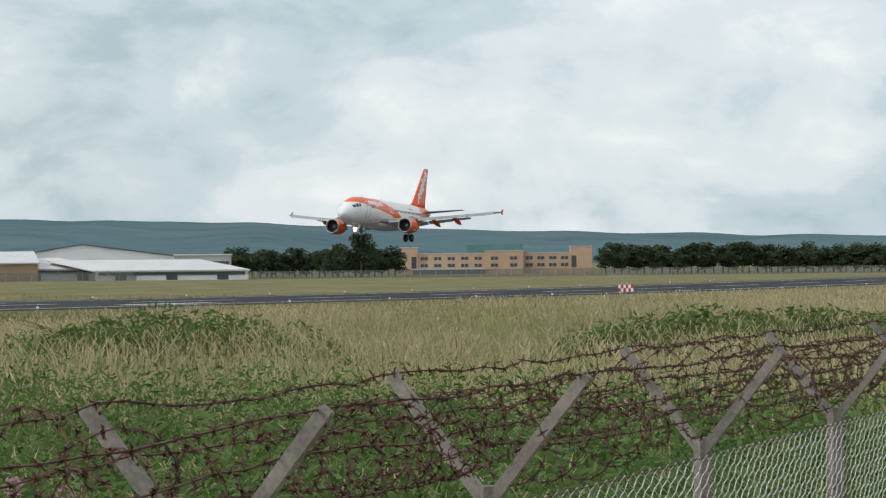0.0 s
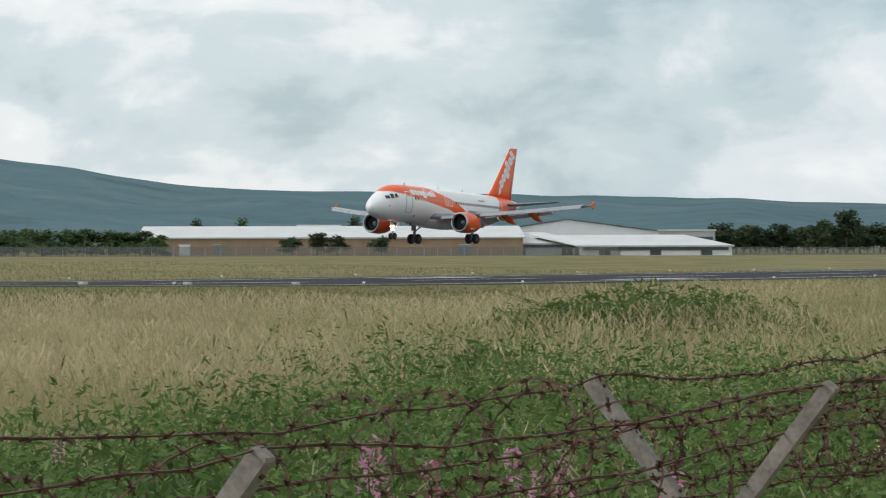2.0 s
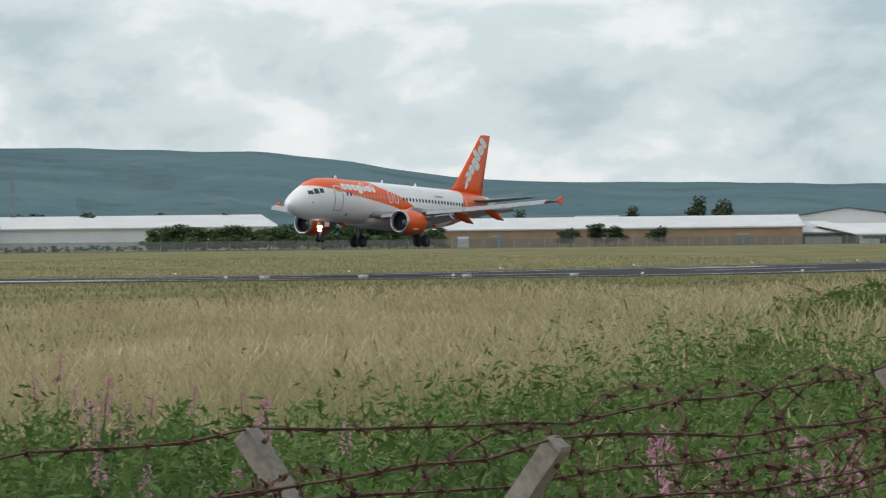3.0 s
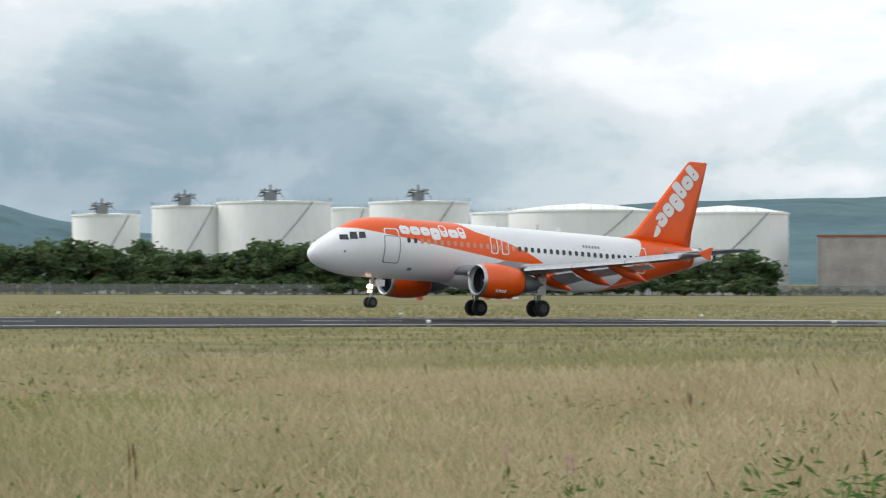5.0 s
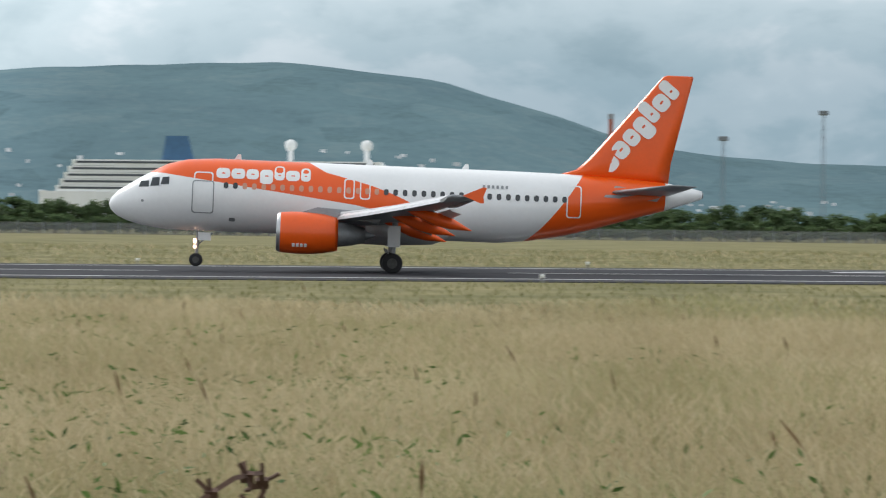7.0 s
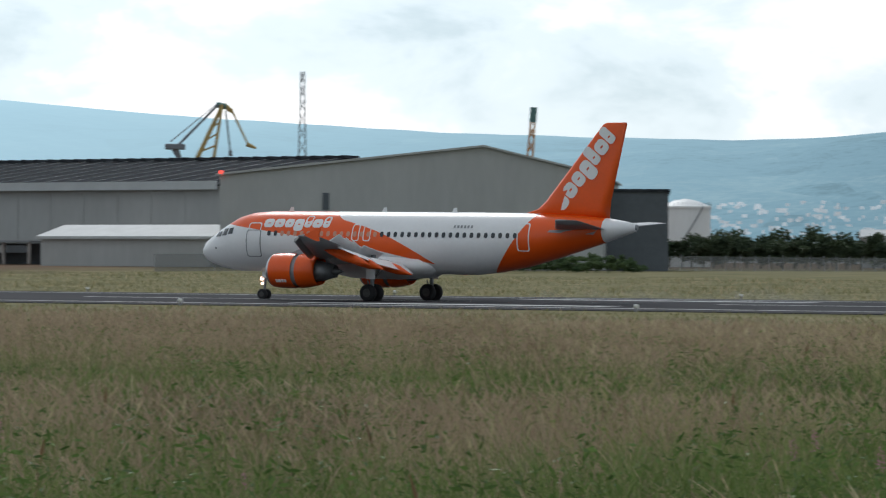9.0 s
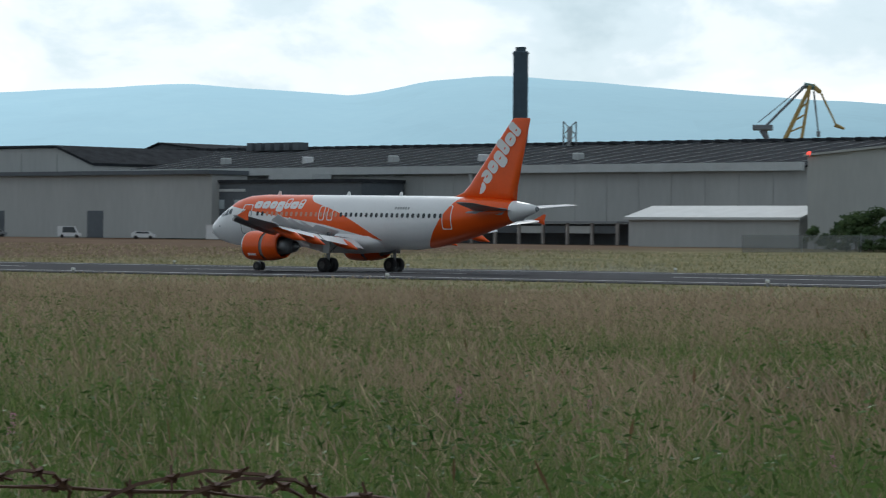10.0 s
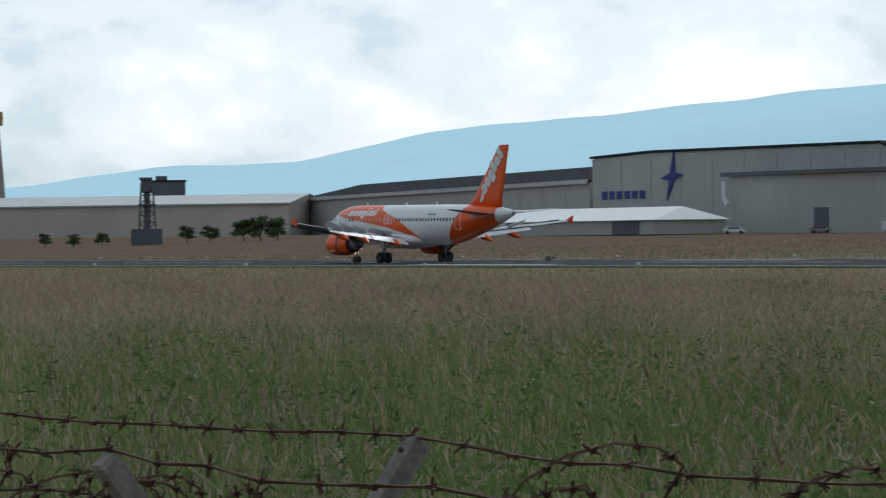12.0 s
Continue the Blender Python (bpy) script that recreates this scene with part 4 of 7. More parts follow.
# ---------------------------------------------------------------- right-hand side: offices, sheds
def make_office():
    m, w = lot(-67.6, 1200, -71.0, 1200)
    r = thing("office_building", m, "three-storey buff brick office building with green roof plant", "building")
    u = w / 340.0
    blocks = [(0, 30, 9.9, 0), (30, 150, 7.6, 1.2), (150, 218, 8.4, -1.5), (218, 302, 7.6, 1.2), (302, 340, 9.9, 0)]
    for a, b, h, y in blocks:
        wl = part("wall", box(a * u, b * u, y, 14, 0, h), BRICK, r)
        part("parapet", box(a * u - 0.15, b * u + 0.15, y - 0.15, 14.1, h, h + 0.3), PALE, r, "pale parapet")
        if h > 9:
            x = (b - 6 if a == 0 else a + 6) * u
            part("stair_window", box(x - 0.9, x + 0.9, y - 0.05, y + 0.3, 2.2, 6.6), PANE, r, "tall dark stair window")
            continue
        n = 2 if b - a < 80 else (5 if a < 100 else 4)
        for row in (2.6, 5.2):
            for i in range(n):
                x = (a + (b - a) * (i + 0.5) / n) * u
                for o in (-0.72, 0.72):
                    wd = part("window", box(x + o - 0.62, x + o + 0.62, y - 0.05, y + 0.3, row, row + 1.25), PANE, r)
                    part("window_sill", box(x + o - 0.68, x + o + 0.68, y - 0.14, y - 0.05, row - 0.15, row), PALE, wd)
    # solid dark block filling the space below the canopy
    part("porch", box(22 * u, 148 * u, -3.5, 1.1, 0, 1.7), CLAD2, r, "dark block below the porch canopy")
    part("porch_roof", box(20 * u, 150 * u, -4, 1.1, 1.7, 2.1), PALE, r, "pale porch canopy")
    part("roof_plant", box(118 * u, 218 * u, 5, 12, 7.6, 11), GREENR, r, "green metal roof plant")


make_office()
m, w = lot(-60.6, 1000, -63.6, 1000)
gable_shed("hangar", m, w, 45, 7.2, 10.9, WALLW, CLAD2, "white gabled hangar with a pale sheet roof", ridge_at=0.46)
m, w = lot(-63.6, 990, -64.6, 990)
r = thing("hangar_annex", m, "grey flat-roofed annex beside the hangar", "building")
part("wall", box(0, w, 0, 30, 0, 7.4), CLAD, r)
part("roof", box(-0.4, w + 0.4, -0.4, 30.4, 7.4, 7.8), ROOFW, r, "pale flat roof")
part("window_band", box(0.6, w - 0.6, -0.06, 0.1, 4.6, 5.6), PANE, r)
for bl, br, dd, ev, rg in ((-59.9, -62.4, 940, 3.2, 6.4), (-62.2, -64.9, 925, 2.6, 5.6)):
    m, w = lot(bl, dd, br, dd)
    gable_shed("low_shed", m, w, 46, ev, rg, WALLW, ROOFW, "low white shed with a pale sheet roof and dark openings", "low sheds by the hangar", across=True, bays=3, shear=14.0)
    part("window_band", box(1, w - 1, -0.3, -0.05, ev - 1.1, ev - 0.25), PANE, r_last(), "dark window band")
m, w = lot(-54.4, 930, -61.2, 930)
gable_shed("warehouse", m, w, 60, 4.9, 8.2, TAN, ROOFW, "long brown-walled warehouse with a pale sheet roof", "warehouses", across=True)
for k in range(9):
    b = -55.2 - k * 0.62
    p = site(b, 929)
    part_m = Matrix.Translation((p.x, p.y, land(p.x, p.y)))
    dr = thing("doorway", part_m @ pose(0, 0, 0, 0, 0, b), "grey steel loading door of the warehouse", "door", "warehouse doors")
    part("door_leaf", box(-1.6, 1.6, -0.15, 0.15, 0, 3.0), STEEL if k % 3 else WALLW, dr)
    part("door_frame", box(-1.8, 1.8, -0.1, 0.1, 3.0, 3.25), PALE, dr)
m, w = lot(-57.25, 985, -57.9, 985)
r = thing("roof_lantern", Matrix.Translation((0, 0, 7.0)) @ m, "small grey roof lantern with a pale cap", "roof lantern")
part("lantern_wall", box(0, w, 0, 8, -3, 1.6), PANE, r)
part("lantern_cap", box(-1.2, w + 1.2, -1, 9, 1.6, 2.2), ROOFW, r)
m, w = lot(-42.4, 830, -47.0, 830)
gable_shed("warehouse", m, w, 50, 6.4, 7.6, WALLW, ROOFW, "long white warehouse with a row of dark loading bays", "warehouses", across=True, bays=10)
m, w = lot(-46.6, 870, -51.9, 880)
gable_shed("warehouse", m, w, 60, 6.0, 9.4, WALLW, ROOFW, "long pale-roofed warehouse behind a hedge", "warehouses", across=True)
m, w = lot(-39.9, 800, -42.35, 800)
r = thing("concrete_block", m, "tall stained grey concrete store", "building")
part("wall", box(0, w, 0, 25, 0, 14.5), CONC, r)
part("roof", box(-0.3, w + 0.3, -0.3, 25.3, 14.5, 15.0), RUSTRED, r, "rusty roof edge")
for k in range(5):
    part("wall_rib", box(w * k / 4 - 0.25, w * k / 4 + 0.25, -0.25, 0, 0, 14.5), CONC, r)


# ---------------------------------------------------------------- tanks
def make_tank(b_left, b_right, d, top, dome=False, rig=False):
    width = 2 * d * math.tan(radians(abs(b_left - b_right) / 2))
    c = site((b_left + b_right) / 2, d + width / 2)
    z = land(c.x, c.y)
    r = thing("storage_tank", Matrix.Translation((c.x, c.y, z)), "large white cylindrical fuel storage tank", "storage tank", "fuel tanks")
    R, h = width / 2, top - z
    seg = 48

    def ring(rad, zz):
        return [(rad * math.cos(2 * math.pi * k / seg), rad * math.sin(2 * math.pi * k / seg), zz) for k in range(seg)]
    part("shell", loft([ring(R, 0), ring(R, h)], caps=False), TANKW, r, smooth=True)
    part("roof", loft([ring(R + 0.25, h - 0.4), ring(R + 0.25, h + 0.1), ring(R * 0.5, h + (1.4 if dome else 0.4)), ring(0.2, h + (2.0 if dome else 0.5))]), TANKW, r, "domed tank roof" if dome else "")
    for k in range(1, 6):
        part("course", loft([ring(R + 0.03, h * k / 6 - 0.06), ring(R + 0.03, h * k / 6 + 0.06)], caps=False), TANKW, r)
    bm = bmesh.new()
    for k in range(36):
        a = 2 * math.pi * k / 36
        rod(bm, (R * math.cos(a), R * math.sin(a), h), (R * math.cos(a), R * math.sin(a), h + 1.1), 0.05, seg=4)
    part("railing", bm, LATT, r)["kind"] = "stuff"
    bm = bmesh.new()
    a0 = math.atan2(-c.y, -c.x)
    for k in range(14):
        a1, a2 = a0 - 0.7 + k * 0.1, a0 - 0.6 + k * 0.1
        z1, z2 = h * k / 14, h * (k + 1) / 14
        rod(bm, ((R + .5) * math.cos(a1), (R + .5) * math.sin(a1), z1), ((R + .5) * math.cos(a2), (R + .5) * math.sin(a2), z2), 0.14, seg=4)
    part("stair", bm, LATT, r, "grey spiral stair")
    if rig:
        bm = bmesh.new()
        for s in (-1, 1):
            x = s * 1.6 - R * 0.55
            rod(bm, (x, -R * 0.8, h), (x, -R * 0.8, h + 3.2), 0.16, seg=4)
            rod(bm, (x, -R * 0.8, h + 3.2), (x + s * 2.0, -R * 0.8, h + 1.0), 0.12, seg=4)
            rod(bm, (-R * 0.55 - 3, -R * 0.8, h + 1.6 + s * 0.5), (-R * 0.55 + 3, -R * 0.8, h + 2.4 - s * 0.5), 0.2, seg=4)
        rod(bm, (-R * 0.55, -R * 0.8, h), (-R * 0.55, -R * 0.8, h + 4.0), 0.3, seg=5)
        slab(bm, -R * 0.55 - 1.6, -R * 0.55 + 1.2, -R * 0.8 - 0.6, -R * 0.8 + 0.6, h + 0.2, h + 2.2)
        slab(bm, -R * 0.55 - 2.6, -R * 0.55 + 2.6, -R * 0.8 - 0.7, -R * 0.8 + 0.7, h + 2.5, h + 2.8)
        part("pipe_gantry", bm, STEEL, r, "dark pipe gantry on the roof")
    return r


for a, b, d, top, dome, rig in ((-26.7, -27.9, 800, 18.7, 0, 1), (-28.1, -29.4, 790, 20.6, 0, 1), (-29.25, -31.3, 780, 21.5, 0, 1), (-31.15, -32.0, 860, 21.6, 0, 0), (-31.95, -33.75, 780, 21.5, 0, 1),
                                (-33.75, -34.9, 860, 20.4, 0, 0), (-34.4, -37.1, 790, 19.6, 1, 0), (-37.2, -39.4, 800, 19.2, 1, 0),
                                (-12.65, -13.6, 800, 15.5, 0, 0), (-11.2, -12.2, 860, 13.5, 1, 0), (26.15, 27.05, 760, 16.2, 1, 0)):
    make_tank(a, b, d, top, dome, rig)


# ---------------------------------------------------------------- trees
def leaf_cloud(rng, lobes, count, size):
    """Many small leaf clumps on a set of lobes (centre, radii)."""
    vs, fs = [], []
    vol = np.array([l[3] * l[4] for l in lobes])
    pick = rng.choice(len(lobes), count, p=vol / vol.sum())
    for k in pick:
        x, y, z, rx, rz = lobes[k]
        v = rng.normal(size=3)
        v /= np.linalg.norm(v)
        rad = rng.uniform(0.3, 1.08)
        p = np.array([x, y, z]) + v * np.array([rx, rx, rz]) * rad
        a = rng.normal(size=3)
        a /= np.linalg.norm(a)
        b = np.cross(a, rng.normal(size=3))
        b /= np.linalg.norm(b)
        s = size * rng.uniform(0.5, 1.3)
        i = len(vs)
        vs += [p - a * s, p + b * s * 0.6, p + a * s, p - b * s * 0.6]
        fs.append((i, i + 1, i + 2, i + 3))
    return vs, fs


def make_tree(seed, name, label, mat, tall=True):
    """A tree ten metres high (or a shrub three metres high) at the origin, out of sight below the ground's far edge until copied."""
    rng = np.random.default_rng(seed)
    h = 10.0 if tall else 3.2
    lobes = []
    for k in range(15 if tall else 11):
        f = rng.uniform(0.22, 0.86) if tall else rng.uniform(0.15, 0.7)
        rr = h * (0.30 if tall else 0.55) * math.sin(math.pi * min(0.95, f * 0.8 + 0.15))
        a = rng.uniform(0, 2 * math.pi)
        q = rng.uniform(0.1, 1.0)
        lobes.append((rr * q * math.cos(a), rr * q * math.sin(a), h * f, h * rng.uniform(0.11, 0.19), h * rng.uniform(0.09, 0.15)))
    root = tagged(new(name), label, "tree" if tall else "shrub")
    bm = bmesh.new()
    rod(bm, (0, 0, -0.5), (0.1, 0, h * 0.45), h * 0.022, h * 0.012, 7)
    for x, y, z, rx, rz in lobes[:7]:
        rod(bm, (0.05, 0, h * 0.22), (x, y, z), h * 0.009, h * 0.003, 5)
    part("trunk", bm, BARK, root)
    vs, fs = leaf_cloud(rng, lobes, 1300 if tall else 520, h * 0.042 if tall else h * 0.075)
    me = bpy.data.meshes.new("crown")
    me.from_pydata([tuple(v) for v in vs], [], fs)
    me.materials.append(mat)
    ob = new("crown", me)
    ob.parent = root
    return root


TREES = [make_tree(k, "tree", "broad-leaved tree with a dark green uneven crown", LEAF) for k in range(5)]
PINES = [make_tree(20 + k, "tree", "dark evergreen tree with a ragged crown", PINE) for k in range(3)]
SHRUBS = [make_tree(40 + k, "shrub", "dense dark green shrub of a hedge", LEAF, False) for k in range(4)]
USED = set()


def plant(kinds, bearing, dist, height, wide=1.0, group=""):
    src = random.choice(kinds)
    full = 10.0 if src.name.startswith("tree") else 3.2
    p = site(bearing, dist)
    m = pose(p.x, p.y, land(p.x, p.y), 0, 0, random.uniform(0, 360))
    if src.name not in USED:
        USED.add(src.name)
        src.matrix_world, t = m, src
    else:
        t = copy_thing(src, m)
    s = height / full
    t.scale = (s * wide, s * wide, s)
    if group:
        t["group"] = group


def wood(name, label, kinds, b0, b1, dist, h0, h1, step, wide):
    """A far wood as one mass of leaves and trunks."""
    vs, fs, off = [], [], 0
    b = b0
    while b < b1:
        src = random.choice(kinds)
        h = random.uniform(h0, h1) / (10.0 if src.name.startswith("tree") else 3.2)
        p = site(b, dist + random.uniform(0, 18))
        m = pose(p.x, p.y, land(p.x, p.y), 0, 0, random.uniform(0, 360)) @ Matrix.Diagonal((h * wide, h * wide, h, 1))
        for c in src.children:
            co = np.empty(len(c.data.vertices) * 3, np.float32)
            c.data.vertices.foreach_get("co", co)
            co = np.c_[co.reshape(-1, 3), np.ones(len(co) // 3)] @ np.array(m).T
            vs.append(co[:, :3])
            fs += [tuple(off + i for i in f.vertices) for f in c.data.polygons]
            off += len(co)
        b += step * random.uniform(0.7, 1.3)
    me = bpy.data.meshes.new(name)
    me.from_pydata(np.concatenate(vs).tolist(), [], fs)
    me.materials.append(kinds[0].children[1].data.materials[0] if kinds[0].children[1].name.startswith("crown") else kinds[0].children[0].data.materials[0])
    tagged(new(name, me), label, "wood", kind="stuff")


def row_of(kinds, b0, b1, dist, h0, h1, step, group, wide=1.0, spread=18):
    b = b0
    while b < b1:
        plant(kinds, b, dist + random.uniform(0, spread), random.uniform(h0, h1), wide * random.uniform(0.85, 1.2), group)
        b += step * random.uniform(0.7, 1.3)


random.seed(11)
wood("office_wood", "dark wood between the hangars and the offices", PINES, -67.5, -64.5, 1080, 7.5, 11.0, 0.11, 1.5)
plant(PINES, -66.9, 1060, 14.5, 1.2, "wood by the offices")
plant(PINES, -66.5, 1060, 13.5, 1.2, "wood by the offices")
wood("far_wood", "dark wood beyond the offices", PINES, -77.5, -71.1, 1150, 8, 11.5, 0.13, 1.5)
for b, h in ((-59.36, 11.5), (-59.8, 10.5), (-58.2, 8.5), (-56.2, 7.8), (-55.4, 7.6)):
    plant(PINES, b, 1010, h + 4, 0.9, "trees behind the warehouse")
for b, h, wd in ((-57.1, 5.0, 1.6), (-57.55, 5.2, 1.7), (-57.9, 4.8, 1.5), (-58.7, 5.2, 1.5)):
    plant(PINES, b, 900, h * 1.25, wd * 1.1, "bushes before the warehouse")
row_of(TREES, -54.7, -49.6, 815, 5.8, 7.8, 0.28, "hedge trees by the warehouse", 1.7)
row_of(SHRUBS, -54.8, -49.5, 805, 3.5, 5, 0.2, "hedge trees by the warehouse", 1.2, 4)
row_of(SHRUBS, -49.4, -39, 790, 1.6, 2.6, 0.22, "low hedge", 1.6, 6)
wood("rear_wood", "trees showing over the warehouse roofs", PINES, -51, -42, 900, 9.5, 11, 0.45, 1.2)
row_of(TREES, -39, -31.2, 735, 7.5, 12, 0.3, "trees before the tanks", 1.5)
row_of(SHRUBS, -39, -19, 715, 3.5, 5.2, 0.24, "hedge before the tanks", 1.5, 6)
row_of(TREES, -31.2, -19.4, 735, 9.5, 14, 0.26, "trees before the tanks", 1.5)
for b, h in ((-20.0, 22), (-20.25, 23.8), (-20.5, 23.8), (-20.75, 22), (-19.75, 19), (-19.1, 18), (-18.95, 20.5), (-19.3, 21), (-18.9, 20), (-18.5, 18), (-15.6, 17), (-15.2, 15), (-14.6, 18), (-16.2, 16), (-24.0, 13), (-35.6, 13), (-36.1, 13.5)):
    plant(TREES, b, 720, h, 0.7, "tall trees by the airfield")
row_of(TREES, -20.2, -12.8, 735, 10, 17, 0.26, "trees before the port", 1.0)
row_of(SHRUBS, -19, 6, 712, 4, 6.2, 0.24, "hedge before the port", 1.5, 6)
row_of(TREES, -12.4, 12, 735, 6, 9, 0.28, "trees before the port", 1.5)
wood("shore_hedge", "dense dark hedge by the shore road", PINES, 6, 29.5, 700, 6.0, 8.2, 0.2, 1.5)
wood("shore_wood", "dark trees by the shore road", PINES, 10, 28, 980, 9, 13, 0.3, 1.4)
wood("hangar_hedge", "low dark hedge before the hangar", SHRUBS, 27.5, 34.3, 440, 2.4, 3.4, 0.2, 1.4)
for b, d, h in ((33.5, 470, 4.6), (33.8, 472, 5.6), (34.1, 470, 6.0), (34.4, 473, 5.4), (34.7, 471, 4.4)):
    plant(SHRUBS, b, d, h, 0.9, "bushes before the hangar")


for b, h, wd in ((34.0, 6.4, 1.25), (33.7, 6.8, 1.2), (33.85, 5.6, 1.4)):
    plant(TREES, b, 466, h, wd, "round dark trees before the hangar")


for b, h in ((60.4, 3.2), (58.8, 4.2), (59.1, 4.6), (59.4, 4.0), (61.9, 2.6), (62.4, 2.4), (62.9, 2.6), (60.0, 3.0)):
    plant(TREES, b, 700, h * 1.3, 1.5, "bushes before the halls")


# ---------------------------------------------------------------- port: cranes, masts, chimneys, ship
def lattice(bm, x, y, z0, z1, w0, w1, r, steps):
    pts = []
    for k in range(steps + 1):
        f = k / steps
        w = w0 + (w1 - w0) * f
        pts.append([(x + sx * w, y + sy * w, z0 + (z1 - z0) * f) for sx, sy in ((-1, -1), (1, -1), (1, 1), (-1, 1))])
    for a, b in zip(pts, pts[1:]):
        for i in range(4):
            rod(bm, a[i], b[i], r, seg=4)
            rod(bm, a[i], b[(i + 1) % 4], r * 0.6, seg=3)


def make_mast(bearing, dist, top, head=True, wide=0.8, label="tall grey lattice floodlight mast", rod_r=0.12, taper=0.55):
    p = site(bearing, dist)
    z = land(p.x, p.y)
    r = thing("light_mast", pose(p.x, p.y, z, 0, 0, bearing), label, "light mast", "port light masts")
    bm = bmesh.new()
    h = top - z
    lattice(bm, 0, 0, 0, h, wide, wide * taper, rod_r, 14)
    part("lattice", bm, LATT, r)
    if head:
        part("lamp_head", box(-1.7, 1.7, -1.2, 1.2, h - 0.3, h + 1.3, bevel=0.2), LATT, r, "grey lamp gallery")


for b, top in ((-18.85, 52), (-17.04, 47), (-10.46, 54), (-10.75, 43), (-8.66, 43), (-6.9, 34), (-14.8, 45)):
    make_mast(b, 1120, top)
for b, top, d in ((14.95, 44, 900), (13.55, 40, 900), (19.1, 30, 900)):
    make_mast(b, d, top, False, 1.1, "grey lattice power pylon")
make_mast(-47.25, 900, 19, False, 0.7, "thin grey lattice mast behind the warehouse")


def make_port_crane(bearing, dist, top):
    p = site(bearing, dist)
    z = land(p.x, p.y)
    r = thing("port_crane", pose(p.x, p.y, z, 0, 0, bearing), "blue and orange ship-to-shore port crane", "crane", "port cranes")
    h = top - z
    k = h / 52.0
    for s in (-1, 1):
        leg = bmesh.new()
        for y in (-7, 7):
            rod(leg, (s * 9 * k, y, 0), (s * 8.5 * k, y, 34 * k), 0.9 * k, seg=4)
        part("leg", leg, BLUE, r)
        for y in (-3, 3):
            fr = bmesh.new()
            rod(fr, (s * 7.5 * k, y, 37 * k), (s * 0.8 * k, y, h), 0.55 * k, seg=4)
            part("apex_frame", fr, LATT, r, "dark apex frame")
    part("girder", box(-11 * k, 11 * k, -8, 8, 33 * k, 36.5 * k, bevel=0.3), BLUE, r, "blue bridge girder")
    part("trolley_house", box(-6 * k, 9 * k, -9, 9, 28 * k, 33 * k, bevel=0.3), CRANEO, r, "orange machinery house")
    part("cab", box(-10 * k, -6.5 * k, -9, -5, 29 * k, 33 * k), BLUE, r)
    st = bmesh.new()
    rod(st, (-9 * k, -8, 36 * k), (0, -3, h), 0.2 * k, seg=4)
    rod(st, (9 * k, -8, 36 * k), (0, -3, h), 0.2 * k, seg=4)
    rod(st, (-1.5 * k, 0, h), (1.5 * k, 0, h), 0.7 * k, seg=5)
    part("stay", st, LATT, r)
    part("tie_beam", box(-9 * k, 9 * k, -7.4, -6.6, 14 * k, 15.4 * k), BLUE, r)


for b, top in ((-13.64, 53), (-11.78, 53), (-17.65, 45)):
    make_port_crane(b, 1400, top)
for b in (-4.91, -5.26):
    p = site(b, 1500)
    r = thing("chimney", Matrix.Translation((p.x, p.y, 0)), "slim rust-red steel chimney", "chimney", "port chimneys")
    bm = bmesh.new()
    rod(bm, (0, 0, 0), (0, 0, 55), 1.3, 1.1, 14)
    part("shaft", bm, RUSTRED, r)
    bm = bmesh.new()
    rod(bm, (0, 0, 54), (0, 0, 56.5), 1.35, 1.35, 14)
    part("cap", bm, STEEL, r)
p = site(-4.9, 1300)
r = thing("silo", Matrix.Translation((p.x, p.y, 0)), "white ball-topped silo on a frame", "silo")
bm = bmesh.new()
bmesh.ops.create_icosphere(bm, subdivisions=2, radius=4.4, matrix=Matrix.Translation((0, 0, 24)))
part("vessel", bm, TANKW, r, smooth=True)
bm = bmesh.new()
lattice(bm, 0, 0, 0, 20, 4, 3, 0.3, 4)
part("frame", bm, LATT, r)


def make_ship():
    m, w = lot(5.2, 1600, -1.75, 1600, 0.5)
    r = thing("cruise_ship", m, "white cruise ship moored behind the trees", "ship")
    part("hull", loft([[(0, 4, 0), (w - 6, 4, 0), (w - 2, 14, 0), (w - 6, 26, 0), (0, 26, 0)], [(0, 2, 19), (w + 2, 2, 19), (w + 8, 14, 19), (w + 2, 28, 19), (0, 28, 19)]]), TANKW, r, "white hull")
    for k in range(5):
        x1 = w - 4 - k * 4.5
        d = part("deck", loft([[(8 + 2 * k, 3, 19 + k * 3.2), (x1 - 2, 3, 19 + k * 3.2), (x1, 14, 19 + k * 3.2), (x1 - 2, 27, 19 + k * 3.2), (8 + 2 * k, 27, 19 + k * 3.2)],
                               [(8 + 2 * k, 3, 22 + k * 3.2), (x1 - 4, 3, 22 + k * 3.2), (x1 - 2, 14, 22 + k * 3.2), (x1 - 4, 27, 22 + k * 3.2), (8 + 2 * k, 27, 22 + k * 3.2)]]), TANKW, r, "white superstructure deck")
        part("window_band", box(10 + 2 * k, x1 - 7, 2.85, 3.05, 20.2 + k * 3.2, 21.3 + k * 3.2), PANE, d, "dark window band")
    for x in (w - 32, w - 70):
        bm = bmesh.new()
        bmesh.ops.create_icosphere(bm, subdivisions=2, radius=3.0, matrix=Matrix.Translation((x, 14, 43)))
        rod(bm, (x, 14, 34), (x, 14, 42), 1.2, seg=8)
        part("radome", bm, TANKW, r, "white radome", smooth=True)
    part("funnel", loft([[(60, 9, 35), (76, 9, 35), (76, 19, 35), (60, 19, 35)], [(62, 10, 47), (73, 10, 47), (73, 18, 47), (62, 18, 47)]]), BLUE, r, "blue funnel")


make_ship()


# ---------------------------------------------------------------- left-hand side: aircraft works
WY = 432.0      # line of the works' fronts


def on_line(b0, b1, y=WY):
    return lot(b0, y / math.cos(radians(b0)), b1, y / math.cos(radians(b1)))


